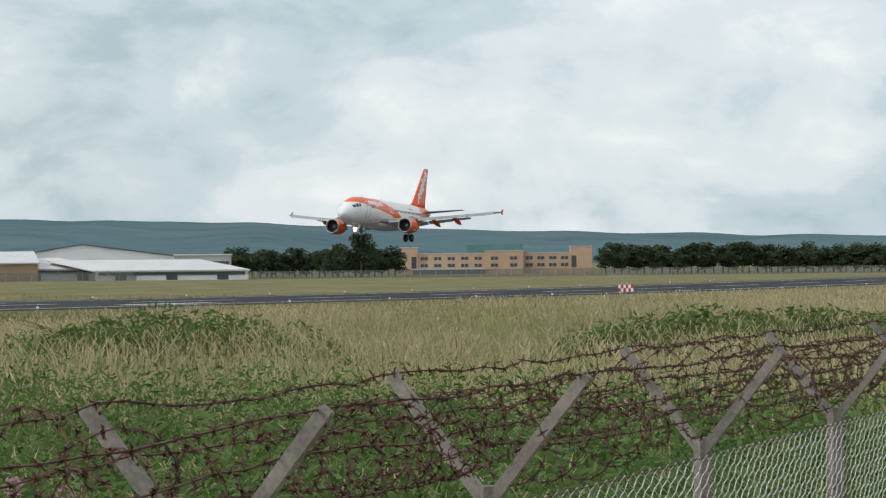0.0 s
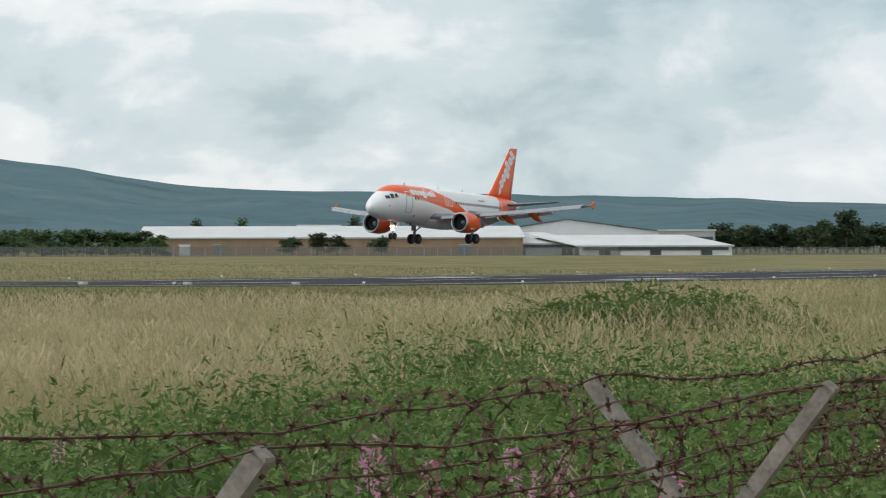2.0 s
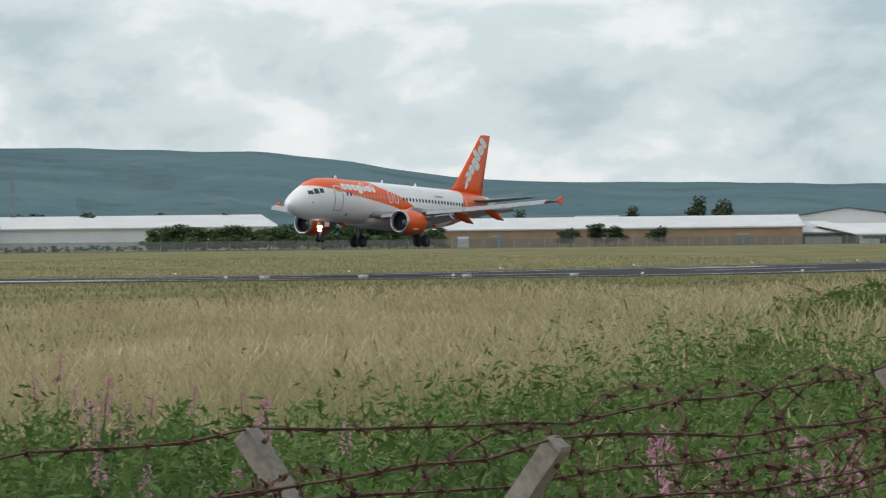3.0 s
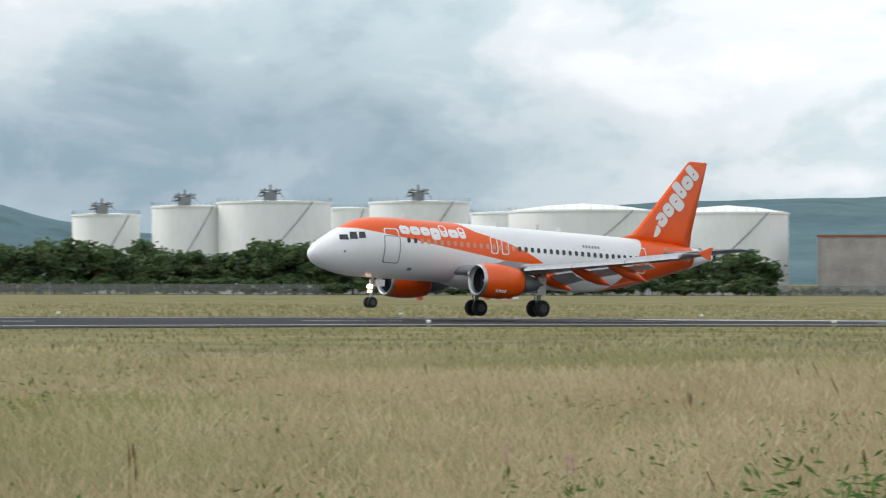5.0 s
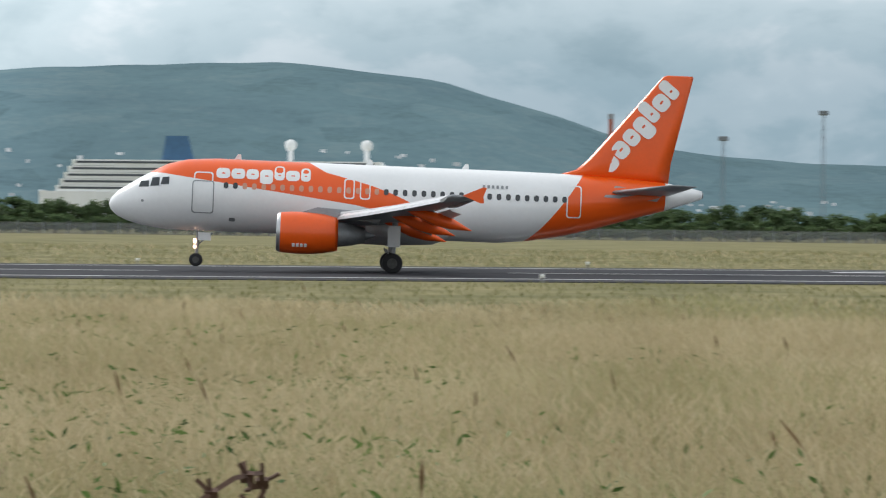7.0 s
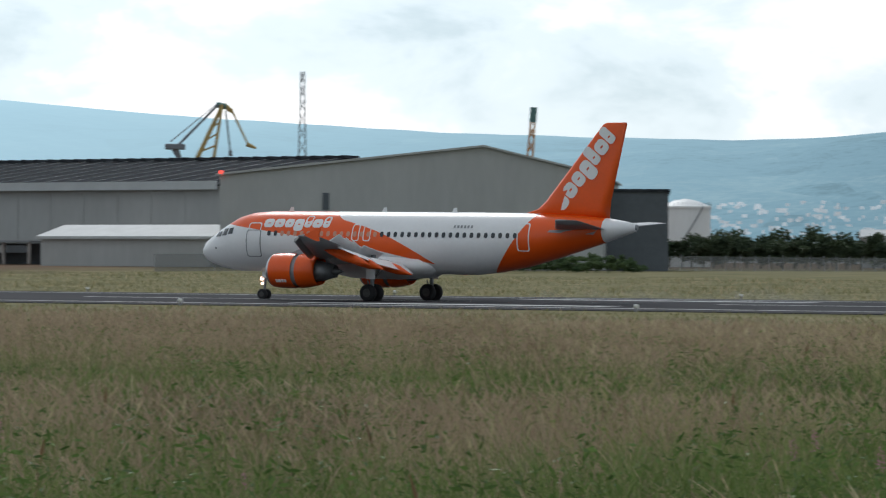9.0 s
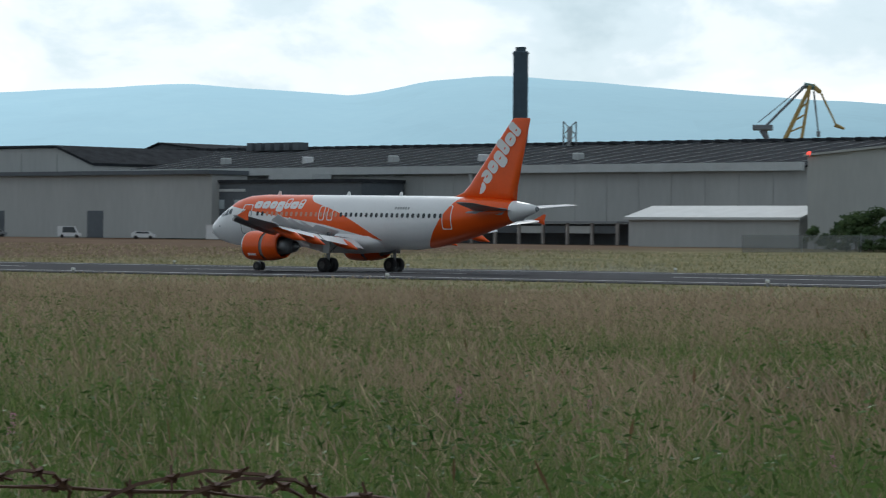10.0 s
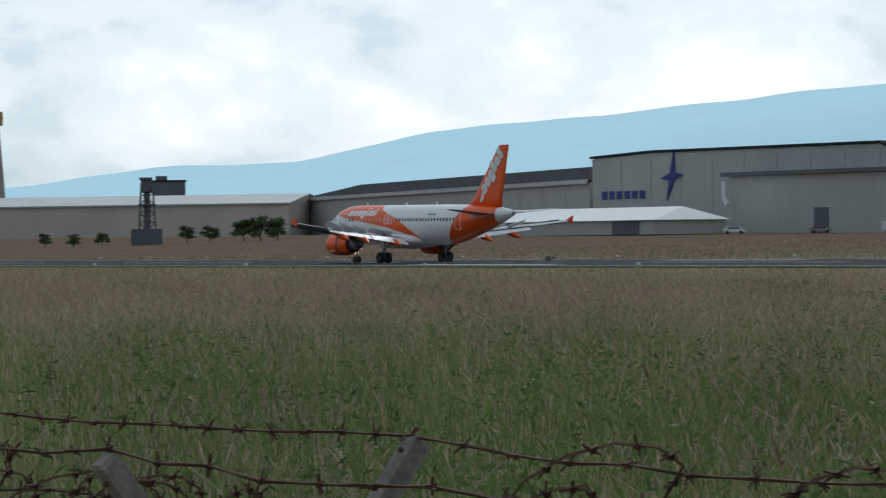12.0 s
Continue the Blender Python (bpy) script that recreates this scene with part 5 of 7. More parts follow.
m, w = lot(34.85, 495, 28.05, 489)
r = gable_shed("works_hangar", m, w, 60, 14.2, 18.6, CLAD, CLAD, "large grey metal hangar with a low gable", ridge_at=0.69)
for k in range(1, 12):
    x = w * k / 12
    top = 14.2 + 4.4 * (x / (w * 0.69) if x < w * 0.69 else (w - x) / (w * 0.31)) - 0.4
    part("cladding_rib", box(x - 0.08, x + 0.08, -0.04, 0, 0, top), CLAD, r)
part("obstruction_lamp", turned([(-0.3, 0.1), (-0.25, 0.35), (0.25, 0.35), (0.3, 0.1)], (0.2, -0.3, 14.6), 10), REDLAMP, r, "lit red obstruction lamp")
part("wall_vent", box(w * 0.27, w * 0.27 + 1.0, -0.2, 0, 9.0, 11.6), CLAD2, r, "dark wall vent")
part("side_door", box(w * 0.45, w * 0.45 + 2.2, -0.06, 0.1, 0, 3.0), CLAD2, r)
m, w = lot(28.0, 500, 26.9, 500)
r = thing("works_annex", m, "dark grey annex at the hangar's end", "building")
part("wall", box(0, w, 0, 40, 0, 12.2), CLAD2, r)
part("roof", box(-0.3, w + 0.3, -0.3, 40.3, 12.2, 12.7), ROOFD, r)


def make_long_shed():
    m, w = on_line(49.3, 34.85, WY + 6)
    r = thing("assembly_shed", m, "very long grey assembly shed with a dark louvred roof", "building")
    part("wall", box(0, w, 0, 100, 0, 12.9), CLAD, r)
    part("fascia", box(-1, w, -1.6, -0.9, 12.3, 13.7), PALE, r, "pale eaves fascia")
    part("roof", loft([[(-1, -0.9, 13.1), (-1, 46, 19.0), (-1, 101, 13.1)], [(w, -0.9, 13.1), (w, 46, 19.0), (w, 101, 13.1)]]), ROOFD, r, "dark roof")
    for k in range(6):
        x = w * (0.17 + k * 0.013)
        part("roof_vent", box(x, x + 1.6, 40, 43, 18.6, 20.2), CLAD2, r, "dark roof vent")
    lv = None
    for k in range(64):
        if lv is None:
            lv = part("roof_louvre", prism([(0, 0), (1.5, 0), (1.2, 0.55), (0.3, 0.55)], 5.0), ROOFD, r, "dark ridge louvre")
        else:
            lv = new("roof_louvre", lv.data)
            lv.parent = r
        lv.location = (w * (0.02 + 0.0152 * k), 45.5, 18.85)
    for k in range(40):
        x = w * (0.01 + 0.0247 * k)
        part("roof_seam", loft([[(x, -0.8, 13.12), (x + 0.18, -0.8, 13.12), (x + 0.18, -0.8, 13.24), (x, -0.8, 13.24)],
                                [(x, 45, 18.9), (x + 0.18, 45, 18.9), (x + 0.18, 45, 19.02), (x, 45, 19.02)]]), CLAD2, r)
    for k in range(5):
        x = w * (0.26 + 0.11 * k)
        part("roof_cowl", box(x, x + 1.4, 14, 16, 14.8, 16.3, bevel=0.2), WALLW if k % 2 else PALE, r, "pale roof cowl")
    for k in range(30):
        x = w * k / 29
        part("wall_rib", box(x - 0.15, x + 0.15, -0.12, 0, 0, 12.3), CLAD, r)
    for f in (0.06, 0.44, 0.62, 0.86):
        part("wall_door", box(w * f, w * f + 4.2, -0.1, 0.1, 0, 4.4), CLAD2, r, "dark door")
    bm = bmesh.new()
    rod(bm, (w * 0.645, -1.1, 12.4), (w * 0.645 + 0.8, -1.1, 10.2), 0.35, seg=8)
    part("down_pipe", bm, PALE, r)
    # dark office front
    m2, w2 = on_line(46.2, 42.75, WY - 6)
    o = thing("works_office", m2, "dark glass-fronted works office", "building")
    part("wall", box(0, w2, 0, 11.5, 0, 10.6), CLAD2, o)
    part("roof", box(-0.3, w2 + 0.3, -0.4, 11.5, 10.6, 11.2), ROOFD, o)
    part("side_box", box(w2 + 0.1, w2 * 1.3, -4, 6, 0, 6.8), CLAD2, o, "dark side block")
    part("side_roof", box(w2 + 0.1, w2 * 1.31, -4.2, 6, 6.8, 7.2), ROOFD, o)
    part("roof_plant", box(w2 * 0.5, w2 * 0.72, 2, 7, 11.2, 12.2), PALE, o, "pale roof plant")
    # most upper panes show the painted reflection, the lower row stays dark
    for row in (2.4, 5.8):
        for k in range(12):
            x = w2 * (0.05 + 0.078 * k)
            part("window", box(x, x + 1.3, -0.1, 0.1, row, row + 1.7), SKYPANE if row > 5 and k % 4 != 2 else PANE, o)
    part("stripe", box(w2 * 0.2, w2 * 0.42, -0.16, -0.1, 9.0, 9.5), PALE, o, "pale sign band")
    # low lean-to sheds
    m3, w3 = on_line(38.0, 35.0, WY - 22)
    gable_shed("low_shed", m3, w3, 14, 4.4, 6.3, CLAD, PALE, "low grey shed with a pale roof", "low sheds at the works", across=True)
    m4, w4 = on_line(41.6, 38.2, WY - 14)
    t = thing("open_shelter", m4, "low open shelter with dark bays and white trim", "shelter")
    part("roof", box(-0.5, w4 + 0.5, -0.6, 8, 3.6, 3.9), STEEL, t, "grey flat roof")
    part("back_wall", box(0, w4, 7, 7.4, 0, 3.5), CLAD2, t)
    for k in range(9):
        x = w4 * k / 8
        part("post", box(x - 0.18, x + 0.18, -0.3, 0.2, 0, 3.6), CONC, t)
        if k < 8:
            part("panel", box(x + 0.4, x + w4 / 8 - 0.4, -0.1, 0.05, 1.9, 3.1), PANE if k % 2 else CLAD, t)


make_long_shed()


def make_flagship_hangar():
    m, w = on_line(53.2, 47.5, WY + 2)
    r = thing("sign_hangar", m, "tall grey hangar with a blue star sign", "building")
    part("wall", prism([(0, 0), (w, 0), (w, 14), (w * 0.9, 17.6), (w * 0.2, 17.8), (0, 17.0)], 60, Matrix.Translation((0, 30, 0))), CLAD, r)
    part("roof", prism([(-0.4, 17.1), (w * 0.2, 17.9), (w * 0.9, 17.7), (w + 0.3, 14.1), (w + 0.3, 14.6), (w * 0.9, 18.2), (w * 0.2, 18.4), (-0.4, 17.6)], 61, Matrix.Translation((0, 30, 0))), ROOFD, r)
    for k in range(1, 10):
        part("wall_rib", box(w * k / 10 - 0.15, w * k / 10 + 0.15, -0.12, 0, 0, 16.6), CLAD, r)
    # sign: a blue star of four points, and plain bars for its lettering
    sx, sz = w * 0.272, 12.6
    star = [(0.9, 5.6), (1.1, 0.9), (4.2, 0.1), (0.9, -0.8), (-1.7, -5.4), (-0.8, -0.9), (-3.9, -0.6), (-0.5, 0.7)]
    part("star_sign", prism([(sx + a, sz + b) for a, b in star], 0.3, Matrix.Translation((0, -0.35, 0))), NAVY, r, "blue star sign")
    for k in range(6):
        part("sign_bar", box(w * 0.035 + k * 2.75, w * 0.035 + k * 2.75 + 1.8, -0.3, -0.1, 7.9, 9.7), NAVY, r, "dark sign bar")
    m2, w2 = on_line(50.8, 45.4, WY - 8)
    a = thing("front_annex", m2, "grey flat-roofed annex before the hangar", "building")
    part("wall", box(0, w2, 0, 9.4, 0, 12.0), CLAD, a)
    part("roof", box(-1.2, w2 + 0.5, -1.2, 9.4, 12.0, 12.8), CLAD2, a, "dark roof edge")
    for f in (0.3, 0.62):
        part("door", box(w2 * f, w2 * f + 4.5, -0.1, 0.1, 0, 5.2), CLAD2, a, "dark door")
    bm = bmesh.new()
    rod(bm, (0.6, -1.6, 7.5), (0.6, -1.6, 11.0), 0.5, seg=8)
    rod(bm, (0.6, -1.6, 7.5), (1.6, -1.6, 6.0), 0.5, seg=8)
    part("duct", bm, WALLW, a, "white duct")
    # second roof behind, right of the notch
    m3, w3 = on_line(47.2, 43.5, WY + 60)
    gable_shed("rear_hangar", m3, w3, 40, 15.5, 20.6, CLAD2, ROOFD, "dark rear hangar roof", ridge_at=0.25)
    # dark-roofed wing running away
    m4, w4 = lot(58.4, 1000, 53.25, WY / math.cos(radians(53.2)) + 8)
    g = thing("wing_shed", m4, "grey shed with a long dark roof", "building")
    part("wall", box(0, w4, 0, 40, 0, 11.3), CLAD, g)
    part("fascia", box(-0.6, w4, -1.0, -0.5, 10.9, 11.9), PALE, g, "pale eaves")
    part("roof", loft([[(-1, -0.6, 11.5), (-1, 20, 16.0), (-1, 41, 11.5)], [(w4, -0.6, 11.5), (w4, 20, 16.0), (w4, 41, 11.5)]]), ROOFD, g, "dark roof")
    for k in range(16):
        part("wall_rib", box(w4 * k / 16 - 0.12, w4 * k / 16 + 0.12, -0.1, 0, 0, 10.2), CLAD, g)
    # white marquee-like store
    m5, w5 = on_line(57.0, 52.1, 395)
    s = thing("white_store", m5, "long low store with a bright white sheet roof", "building")
    part("wall", box(0, w5, 0, 18, 0, 3.0), CLAD, s)
    part("roof", loft([[(-0.8, -0.8, 2.9), (1.5, 9, 5.6), (-0.8, 18.8, 2.9)], [(w5 + 0.8, -0.8, 2.9), (w5 - 2.5, 9, 5.6), (w5 + 0.8, 18.8, 2.9)]]), SHEETW, s, "bright white sheet roof")
    part("door", box(w5 * 0.86, w5 * 0.95, -0.1, 0.1, 0, 2.7), CLAD2, s, "dark doorway")


make_flagship_hangar()



def make_grille_unit(b0, b1, tall):
    """Dark plant enclosure behind pale upright bars."""
    m, w = lot(b0, 478, b1, 478)
    r = thing("plant_enclosure", m, "dark outdoor plant behind pale upright bars", "enclosure", "plant enclosures")
    part("body", box(0.3, w - 0.3, 0.4, 3.0, 0, tall - 0.4, bevel=0.1), CLAD2, r)
    part("top_rail", box(0, w, -0.1, 0.1, tall - 0.15, tall), PALE, r)
    n = max(5, int(w / 0.75))
    for k in range(n + 1):
        part("bar", box(w * k / n - 0.11, w * k / n + 0.11, -0.12, 0.12, 0, tall), PALE, r)


for b0, b1, tall in ((33.32, 32.62, 4.6), (32.1, 31.5, 4.0), (31.45, 30.7, 4.0)):
    make_grille_unit(b0, b1, tall)
# chimney and roof tower
p = site(39.94, 640)
r = thing("chimney", Matrix.Translation((p.x, p.y, 0)), "tall square dark chimney behind the shed", "chimney")
part("shaft", box(-1.15, 1.15, -1.15, 1.15, 0, 40.2, bevel=0.2), CHIM, r)
part("rim", box(-1.18, 1.18, -1.18, 1.18, 39.6, 39.9), CHIM, r)
for s in (-1, 1):
    part("flue", box(s * 0.6 - 0.35, s * 0.6 + 0.35, -0.5, 0.5, 40.2, 41.0), CHIM, r)
p = site(39.06, 620)
r = thing("roof_tower", pose(p.x, p.y, 0, 0, 0, 39), "small dark steel frame tower", "tower")
bm = bmesh.new()
lattice(bm, 0, 0, 0, 25.5, 1.3, 1.2, 0.2, 10)
part("frame", bm, LATT, r)
part("tank", box(-0.5, 0.5, -0.5, 0.5, 16, 24.6), PALE, r)


def make_yard_crane(bearing, dist, top, label, mat):
    p = site(bearing, dist)
    r = thing("shipyard_crane", pose(p.x, p.y, 0, 0, 0, bearing), label, "crane", "shipyard cranes")
    for x0, wd in ((-15.0, 0.75), (-2.2, 0.6)):
        for y in (-2.2, 2.2):
            a = bmesh.new()
            rod(a, (x0, y * 1.6, 0), (4.2, y * 0.3, top - 0.6), wd, wd * 0.6, 6)
            part("tower_leg", a, mat, r, "yellow sloping tower leg")
    a = bmesh.new()
    for k in range(9):
        f = 0.30 + 0.07 * k
        rod(a, (-15 + 19.2 * f, 0, (top - 0.6) * f), (-2.2 + 6.4 * (f + 0.04), 0, (top - 0.6) * (f + 0.04)), 0.2, seg=4)
    part("tower_brace", a, mat, r)
    b = bmesh.new()
    for y in (-0.7, 0.7):
        rod(b, (3.2, y, top - 0.5), (-6.8, y, top - 10.8), 0.32, seg=5)
    rod(b, (3.0, 0, top - 0.2), (-8.6, 0, top - 9.8), 0.12, seg=4)
    part("jib", b, LATT, r, "grey jib")
    c = bmesh.new()
    slab(c, -9.9, -4.9, -1.2, 1.2, top - 11.7, top - 10.3, bevel=0.2)
    rod(c, (-7.4, 0, top - 11.5), (-6.0, 0, top - 14.5), 0.9, 0.5, 6)
    part("counterweight", c, LATT, r, "grey counterweight")
    d = bmesh.new()
    rod(d, (4.6, 0, top - 0.5), (6.6, 0, top - 2.2), 0.6, seg=6)
    for y in (-0.5, 0.5):
        rod(d, (6.4, y, top - 1.6), (10.6, y, top - 10.4), 0.3, 0.22, 5)
    rod(d, (10.2, 0, top - 10.2), (12.6, 0, top - 11.2), 0.55, 0.3, 6)
    part("fly_jib", d, mat, r, "yellow fly jib")
    f = bmesh.new()
    rod(f, (5.0, 0, top - 2.0), (6.2, 0, top - 12.0), 0.28, 0.2, 5)
    slab(f, 5.8, 6.7, -0.5, 0.5, top - 13.2, top - 11.8, bevel=0.1)
    part("hook_block", f, LATT, r, "grey rope and hook block")
    e = bmesh.new()
    rod(e, (2.6, 0, top - 0.5), (5.2, 0, top - 1.0), 0.75, seg=8)
    part("head", e, GREENR, r, "green head sheave")


make_yard_crane(35.12, 800, 42, "yellow shipyard crane with a grey jib", YEL)
make_mast(33.40, 760, 47.5, False, 1.5, "slender grey lattice crane jib", 0.2, 0.25)
make_yard = site(29.5, 760)
r = thing("crane_tower", pose(make_yard.x, make_yard.y, 0, 0, 4, 29), "yellow crane mast with a green head", "crane", "shipyard cranes")
bm = bmesh.new()
lattice(bm, 0, 0, 0, 38, 1.1, 0.45, 0.32, 12)
part("mast", bm, CRANEO, r, "brown-orange lattice mast")
part("head", box(-0.8, 0.8, -0.8, 0.8, 36, 39.5), GREENR, r, "green head")

# far left: long beige halls, control tower, gantry crane
m, w = lot(66, 1000, 58.6, 960)
gable_shed("beige_hall", m, w, 50, 9.5, 12.5, BEIGE, ROOFW, "long beige hall with a pale roof", across=True)
p = site(61.1, 700)
r = thing("control_tower", pose(p.x, p.y, land(p.x, p.y), 0, 0, 61), "dark tower with a glazed top and side block", "tower")
bm = bmesh.new()
lattice(bm, 0, 0, 0, 13.2, 2.0, 1.2, 0.28, 6)
part("frame", bm, CLAD2, r, "dark steel frame")
part("stair_core", box(-0.7, 0.7, -0.7, 0.7, 0, 13), CLAD2, r)
part("gallery", box(-1.9, 1.9, -1.9, 1.9, 8.4, 8.8), CLAD2, r, "dark gallery")
part("cabin", box(-1.3, 1.3, -1.3, 1.3, 11.2, 14.0, bevel=0.2), PANE, r, "dark glazed cabin")
part("roof", box(-1.6, 1.2, -1.4, 1.4, 14.0, 14.5), CLAD2, r)
part("base_block", box(-3.5, 3.2, -2, 2, 0, 3.4), CLAD2, r, "dark base block")
m, w = lot(61.0, 1060, 60.42, 1060)
r = thing("plant_block", m, "blue-grey plant building showing over the halls", "building")
part("wall", box(0, w, 0, 12, 0, 18.2), CLAD2, r)
part("roof", box(-0.3, w + 0.3, -0.3, 12.3, 18.2, 18.8), ROOFD, r)
part("roof_house", box(w * 0.1, w * 0.45, 2, 9, 18.8, 20.2), CLAD2, r)
p = site(63.75, 1200)
r = thing("gantry_crane", pose(p.x, p.y, 0, 0, 0, 63.7), "giant cream gantry crane leg and beam", "crane")
part("leg", loft([[(-5, -3, 0), (5, -3, 0), (5, 3, 0), (-5, 3, 0)], [(-1.6, -2, 46), (1.6, -2, 46), (1.6, 2, 46), (-1.6, 2, 46)]]), CONC, r)
part("beam", box(-40, 3, -3, 3, 46, 51, bevel=0.3), YEL, r, "yellow gantry beam")


# parked vehicles and boxes at the works
def make_car(bearing, dist, mat, label, van=False):
    p = site(bearing, dist)
    r = thing("van" if van else "car", pose(p.x, p.y, land(p.x, p.y), 0, 0, bearing + random.uniform(-8, 8)), label, "van" if van else "car", "parked vehicles")
    h = 2.2 if van else 1.45
    prof = [(-2.2, 0.35), (2.2, 0.35), (2.25, 0.8), (1.7, 0.95), (1.0, h), (-1.5 if not van else -2.2, h), (-2.2, 1.0)]
    part("body", prism(prof, 1.75), mat, r)
    part("side_window", prism([(-1.3, 1.0), (1.35, 1.0), (0.9, h - 0.12), (-1.2, h - 0.12)], 1.79), PANE, r)
    for x in (-1.35, 1.35):
        for s in (-1, 1):
            bm = bmesh.new()
            rod(bm, (x, s * 0.72, 0.33), (x, s * 0.9, 0.33), 0.33, seg=12)
            part("wheel", bm, DARK, r)


for b, mt, lb, vn in ((47.9, WALLW, "small white van parked by the works", True), (46.6, WALLW, "white car parked by the works", False), (50.7, WALLW, "white car parked by the works", False),
                      (45.0, STEEL, "grey car parked by the works", False), (52.1, RED, "red car parked by the works", False), (49.2, STEEL, "grey car parked by the works", False), (57.5, RED, "red car parked by the works", False)):
    make_car(b, WY / math.cos(radians(b)) - 30, mt, lb, vn)
for b, wd in ((45.5, 6.4), (44.82, 6.4), (41.75, 3.6)):
    m, w = on_line(b, b - 0.5, WY - 26)
    r = thing("site_cabin", m, "white portable site cabin", "cabin", "site cabins")
    part("shell", box(0, wd, 0, 2.5, 0.15, 2.7, bevel=0.05), WALLW, r)
    part("window", box(wd * 0.3, wd * 0.45, -0.03, 0.05, 1.2, 2.0), PANE, r)
    part("roof", box(-0.1, wd + 0.1, -0.1, 2.6, 2.7, 2.85), PALE, r)
for b0, b1, ev, rg in ((20.1, 18.5, 9.5, 13.2), (18.45, 17.5, 8.8, 11.4), (17.0, 15.7, 8.8, 11.6), (23.5, 21.5, 8.0, 10.0), (15.0, 13.0, 8.0, 10.5)):
    m, w = lot(b0, 860, b1, 860)
    gable_shed("shore_shed", m, w, 25, ev, rg, CLAD, PALE, "low pale-roofed shed by the shore", "shore sheds", across=True)


# ---------------------------------------------------------------- perimeter fence beyond the runway
MESHF = material("fence_mesh", (0.24, 0.25, 0.25), 0.7, 0.3, 0.2, 2, alpha=0.34)
HEDGE = material("dark_hedge_ground", (0.05, 0.05, 0.035), 0.9, 0, 0.4, 0.3)


def make_perimeter():
    line = [(-78, 1130), (-66, 990), (-55, 800), (-40, 745), (-24, 705), (-10, 685), (6, 680), (20, 660), (30, 470), (36, 440)]
    r = tagged(new("perimeter_fence"), "grey mesh perimeter fence along the far side", "fence", kind="structure")
    for (b0, d0), (b1, d1) in zip(line, line[1:]):
        a, b = site(b0, d0), site(b1, d1)
        n = max(1, int((b - a).length / 30))
        for k in range(n):
            p, q = a.lerp(b, k / n), a.lerp(b, (k + 1) / n)
            zp, zq = land(p.x, p.y), land(q.x, q.y)
            u = (q - p).normalized()
            v = Vector((-u.y, u.x, 0)) * 0.03
            bm = loft([[p - v + Vector((0, 0, zp)), p + v + Vector((0, 0, zp)), p + v + Vector((0, 0, zp + 2.4)), p - v + Vector((0, 0, zp + 2.4))],
                       [q - v + Vector((0, 0, zq)), q + v + Vector((0, 0, zq)), q + v + Vector((0, 0, zq + 2.4)), q - v + Vector((0, 0, zq + 2.4))]])
            part("mesh_panel", bm, MESHF, r)
            bm = bmesh.new()
            for j in range(6):
                c = p.lerp(q, j / 6)
                zc = zp + (zq - zp) * j / 6
                rod(bm, (c.x, c.y, zc), (c.x, c.y, zc + 2.7), 0.07, seg=4)
            part("post_row", bm, STEEL, r)


make_perimeter()


# ---------------------------------------------------------------- airfield furniture
def make_board(bearing, dist, label, stripes, size=1.0):
    p = site(bearing, dist)
    r = thing("marker_board", pose(p.x, p.y, land(p.x, p.y), 0, 0, bearing), label, "marker board")
    n = 6
    for k in range(n):
        for j in range(1 if stripes else 2):
            h = 2.3 if stripes else 1.15
            part("panel", box(-2.4 + k * 0.8, -1.6 + k * 0.8, -0.05, 0.05, 0.25 + j * h, 0.25 + (j + 1) * h), RED if (k + j) % 2 == 0 else TANKW, r)
    for x in (-2, 2):
        part("post", box(x - 0.06, x + 0.06, 0.05, 0.17, 0, 2.4), STEEL, r)
    r.scale = (size, size, size)


make_board(-34.3, 470, "red and white chequered marker board", False)
make_board(20.95, 480, "red and white striped marker board", True)
make_board(-71.6, 520, "small red and white chequered marker board", False, 0.5)
p = site(-32.85, 480)
r = thing("antenna_mast", Matrix.Translation((p.x, p.y, land(p.x, p.y))), "thin white mast with a red and white foot", "mast")
for k in range(4):
    bm = bmesh.new()
    rod(bm, (0, 0, k * 1.0), (0, 0, k * 1.0 + 1.0), 0.5 - k * 0.05, 0.45 - k * 0.05, 8)
    part("foot_band", bm, TANKW if k % 2 else RED, r)
bm = bmesh.new()
rod(bm, (0, 0, 4), (0, 0, 11.5), 0.2, 0.1, 6)
part("pole", bm, TANKW, r)
p = site(-34.94, 500)
r = thing("aerial_pole", pose(p.x, p.y, land(p.x, p.y), 0, 0, -35), "grey pole with cross arms and boxes", "pole")
bm = bmesh.new()
rod(bm, (0, 0, 0), (0, 0, 11.6), 0.16, 0.1, 6)
part("pole", bm, LATT, r)
for z in (9.6, 10.4, 4.5):
    part("arm", box(-0.9, 0.9, -0.08, 0.08, z, z + 0.16), LATT, r)
part("box", box(-0.5, 0.5, -0.3, 0, 3.6, 4.3), WALLW, r, "white equipment box")


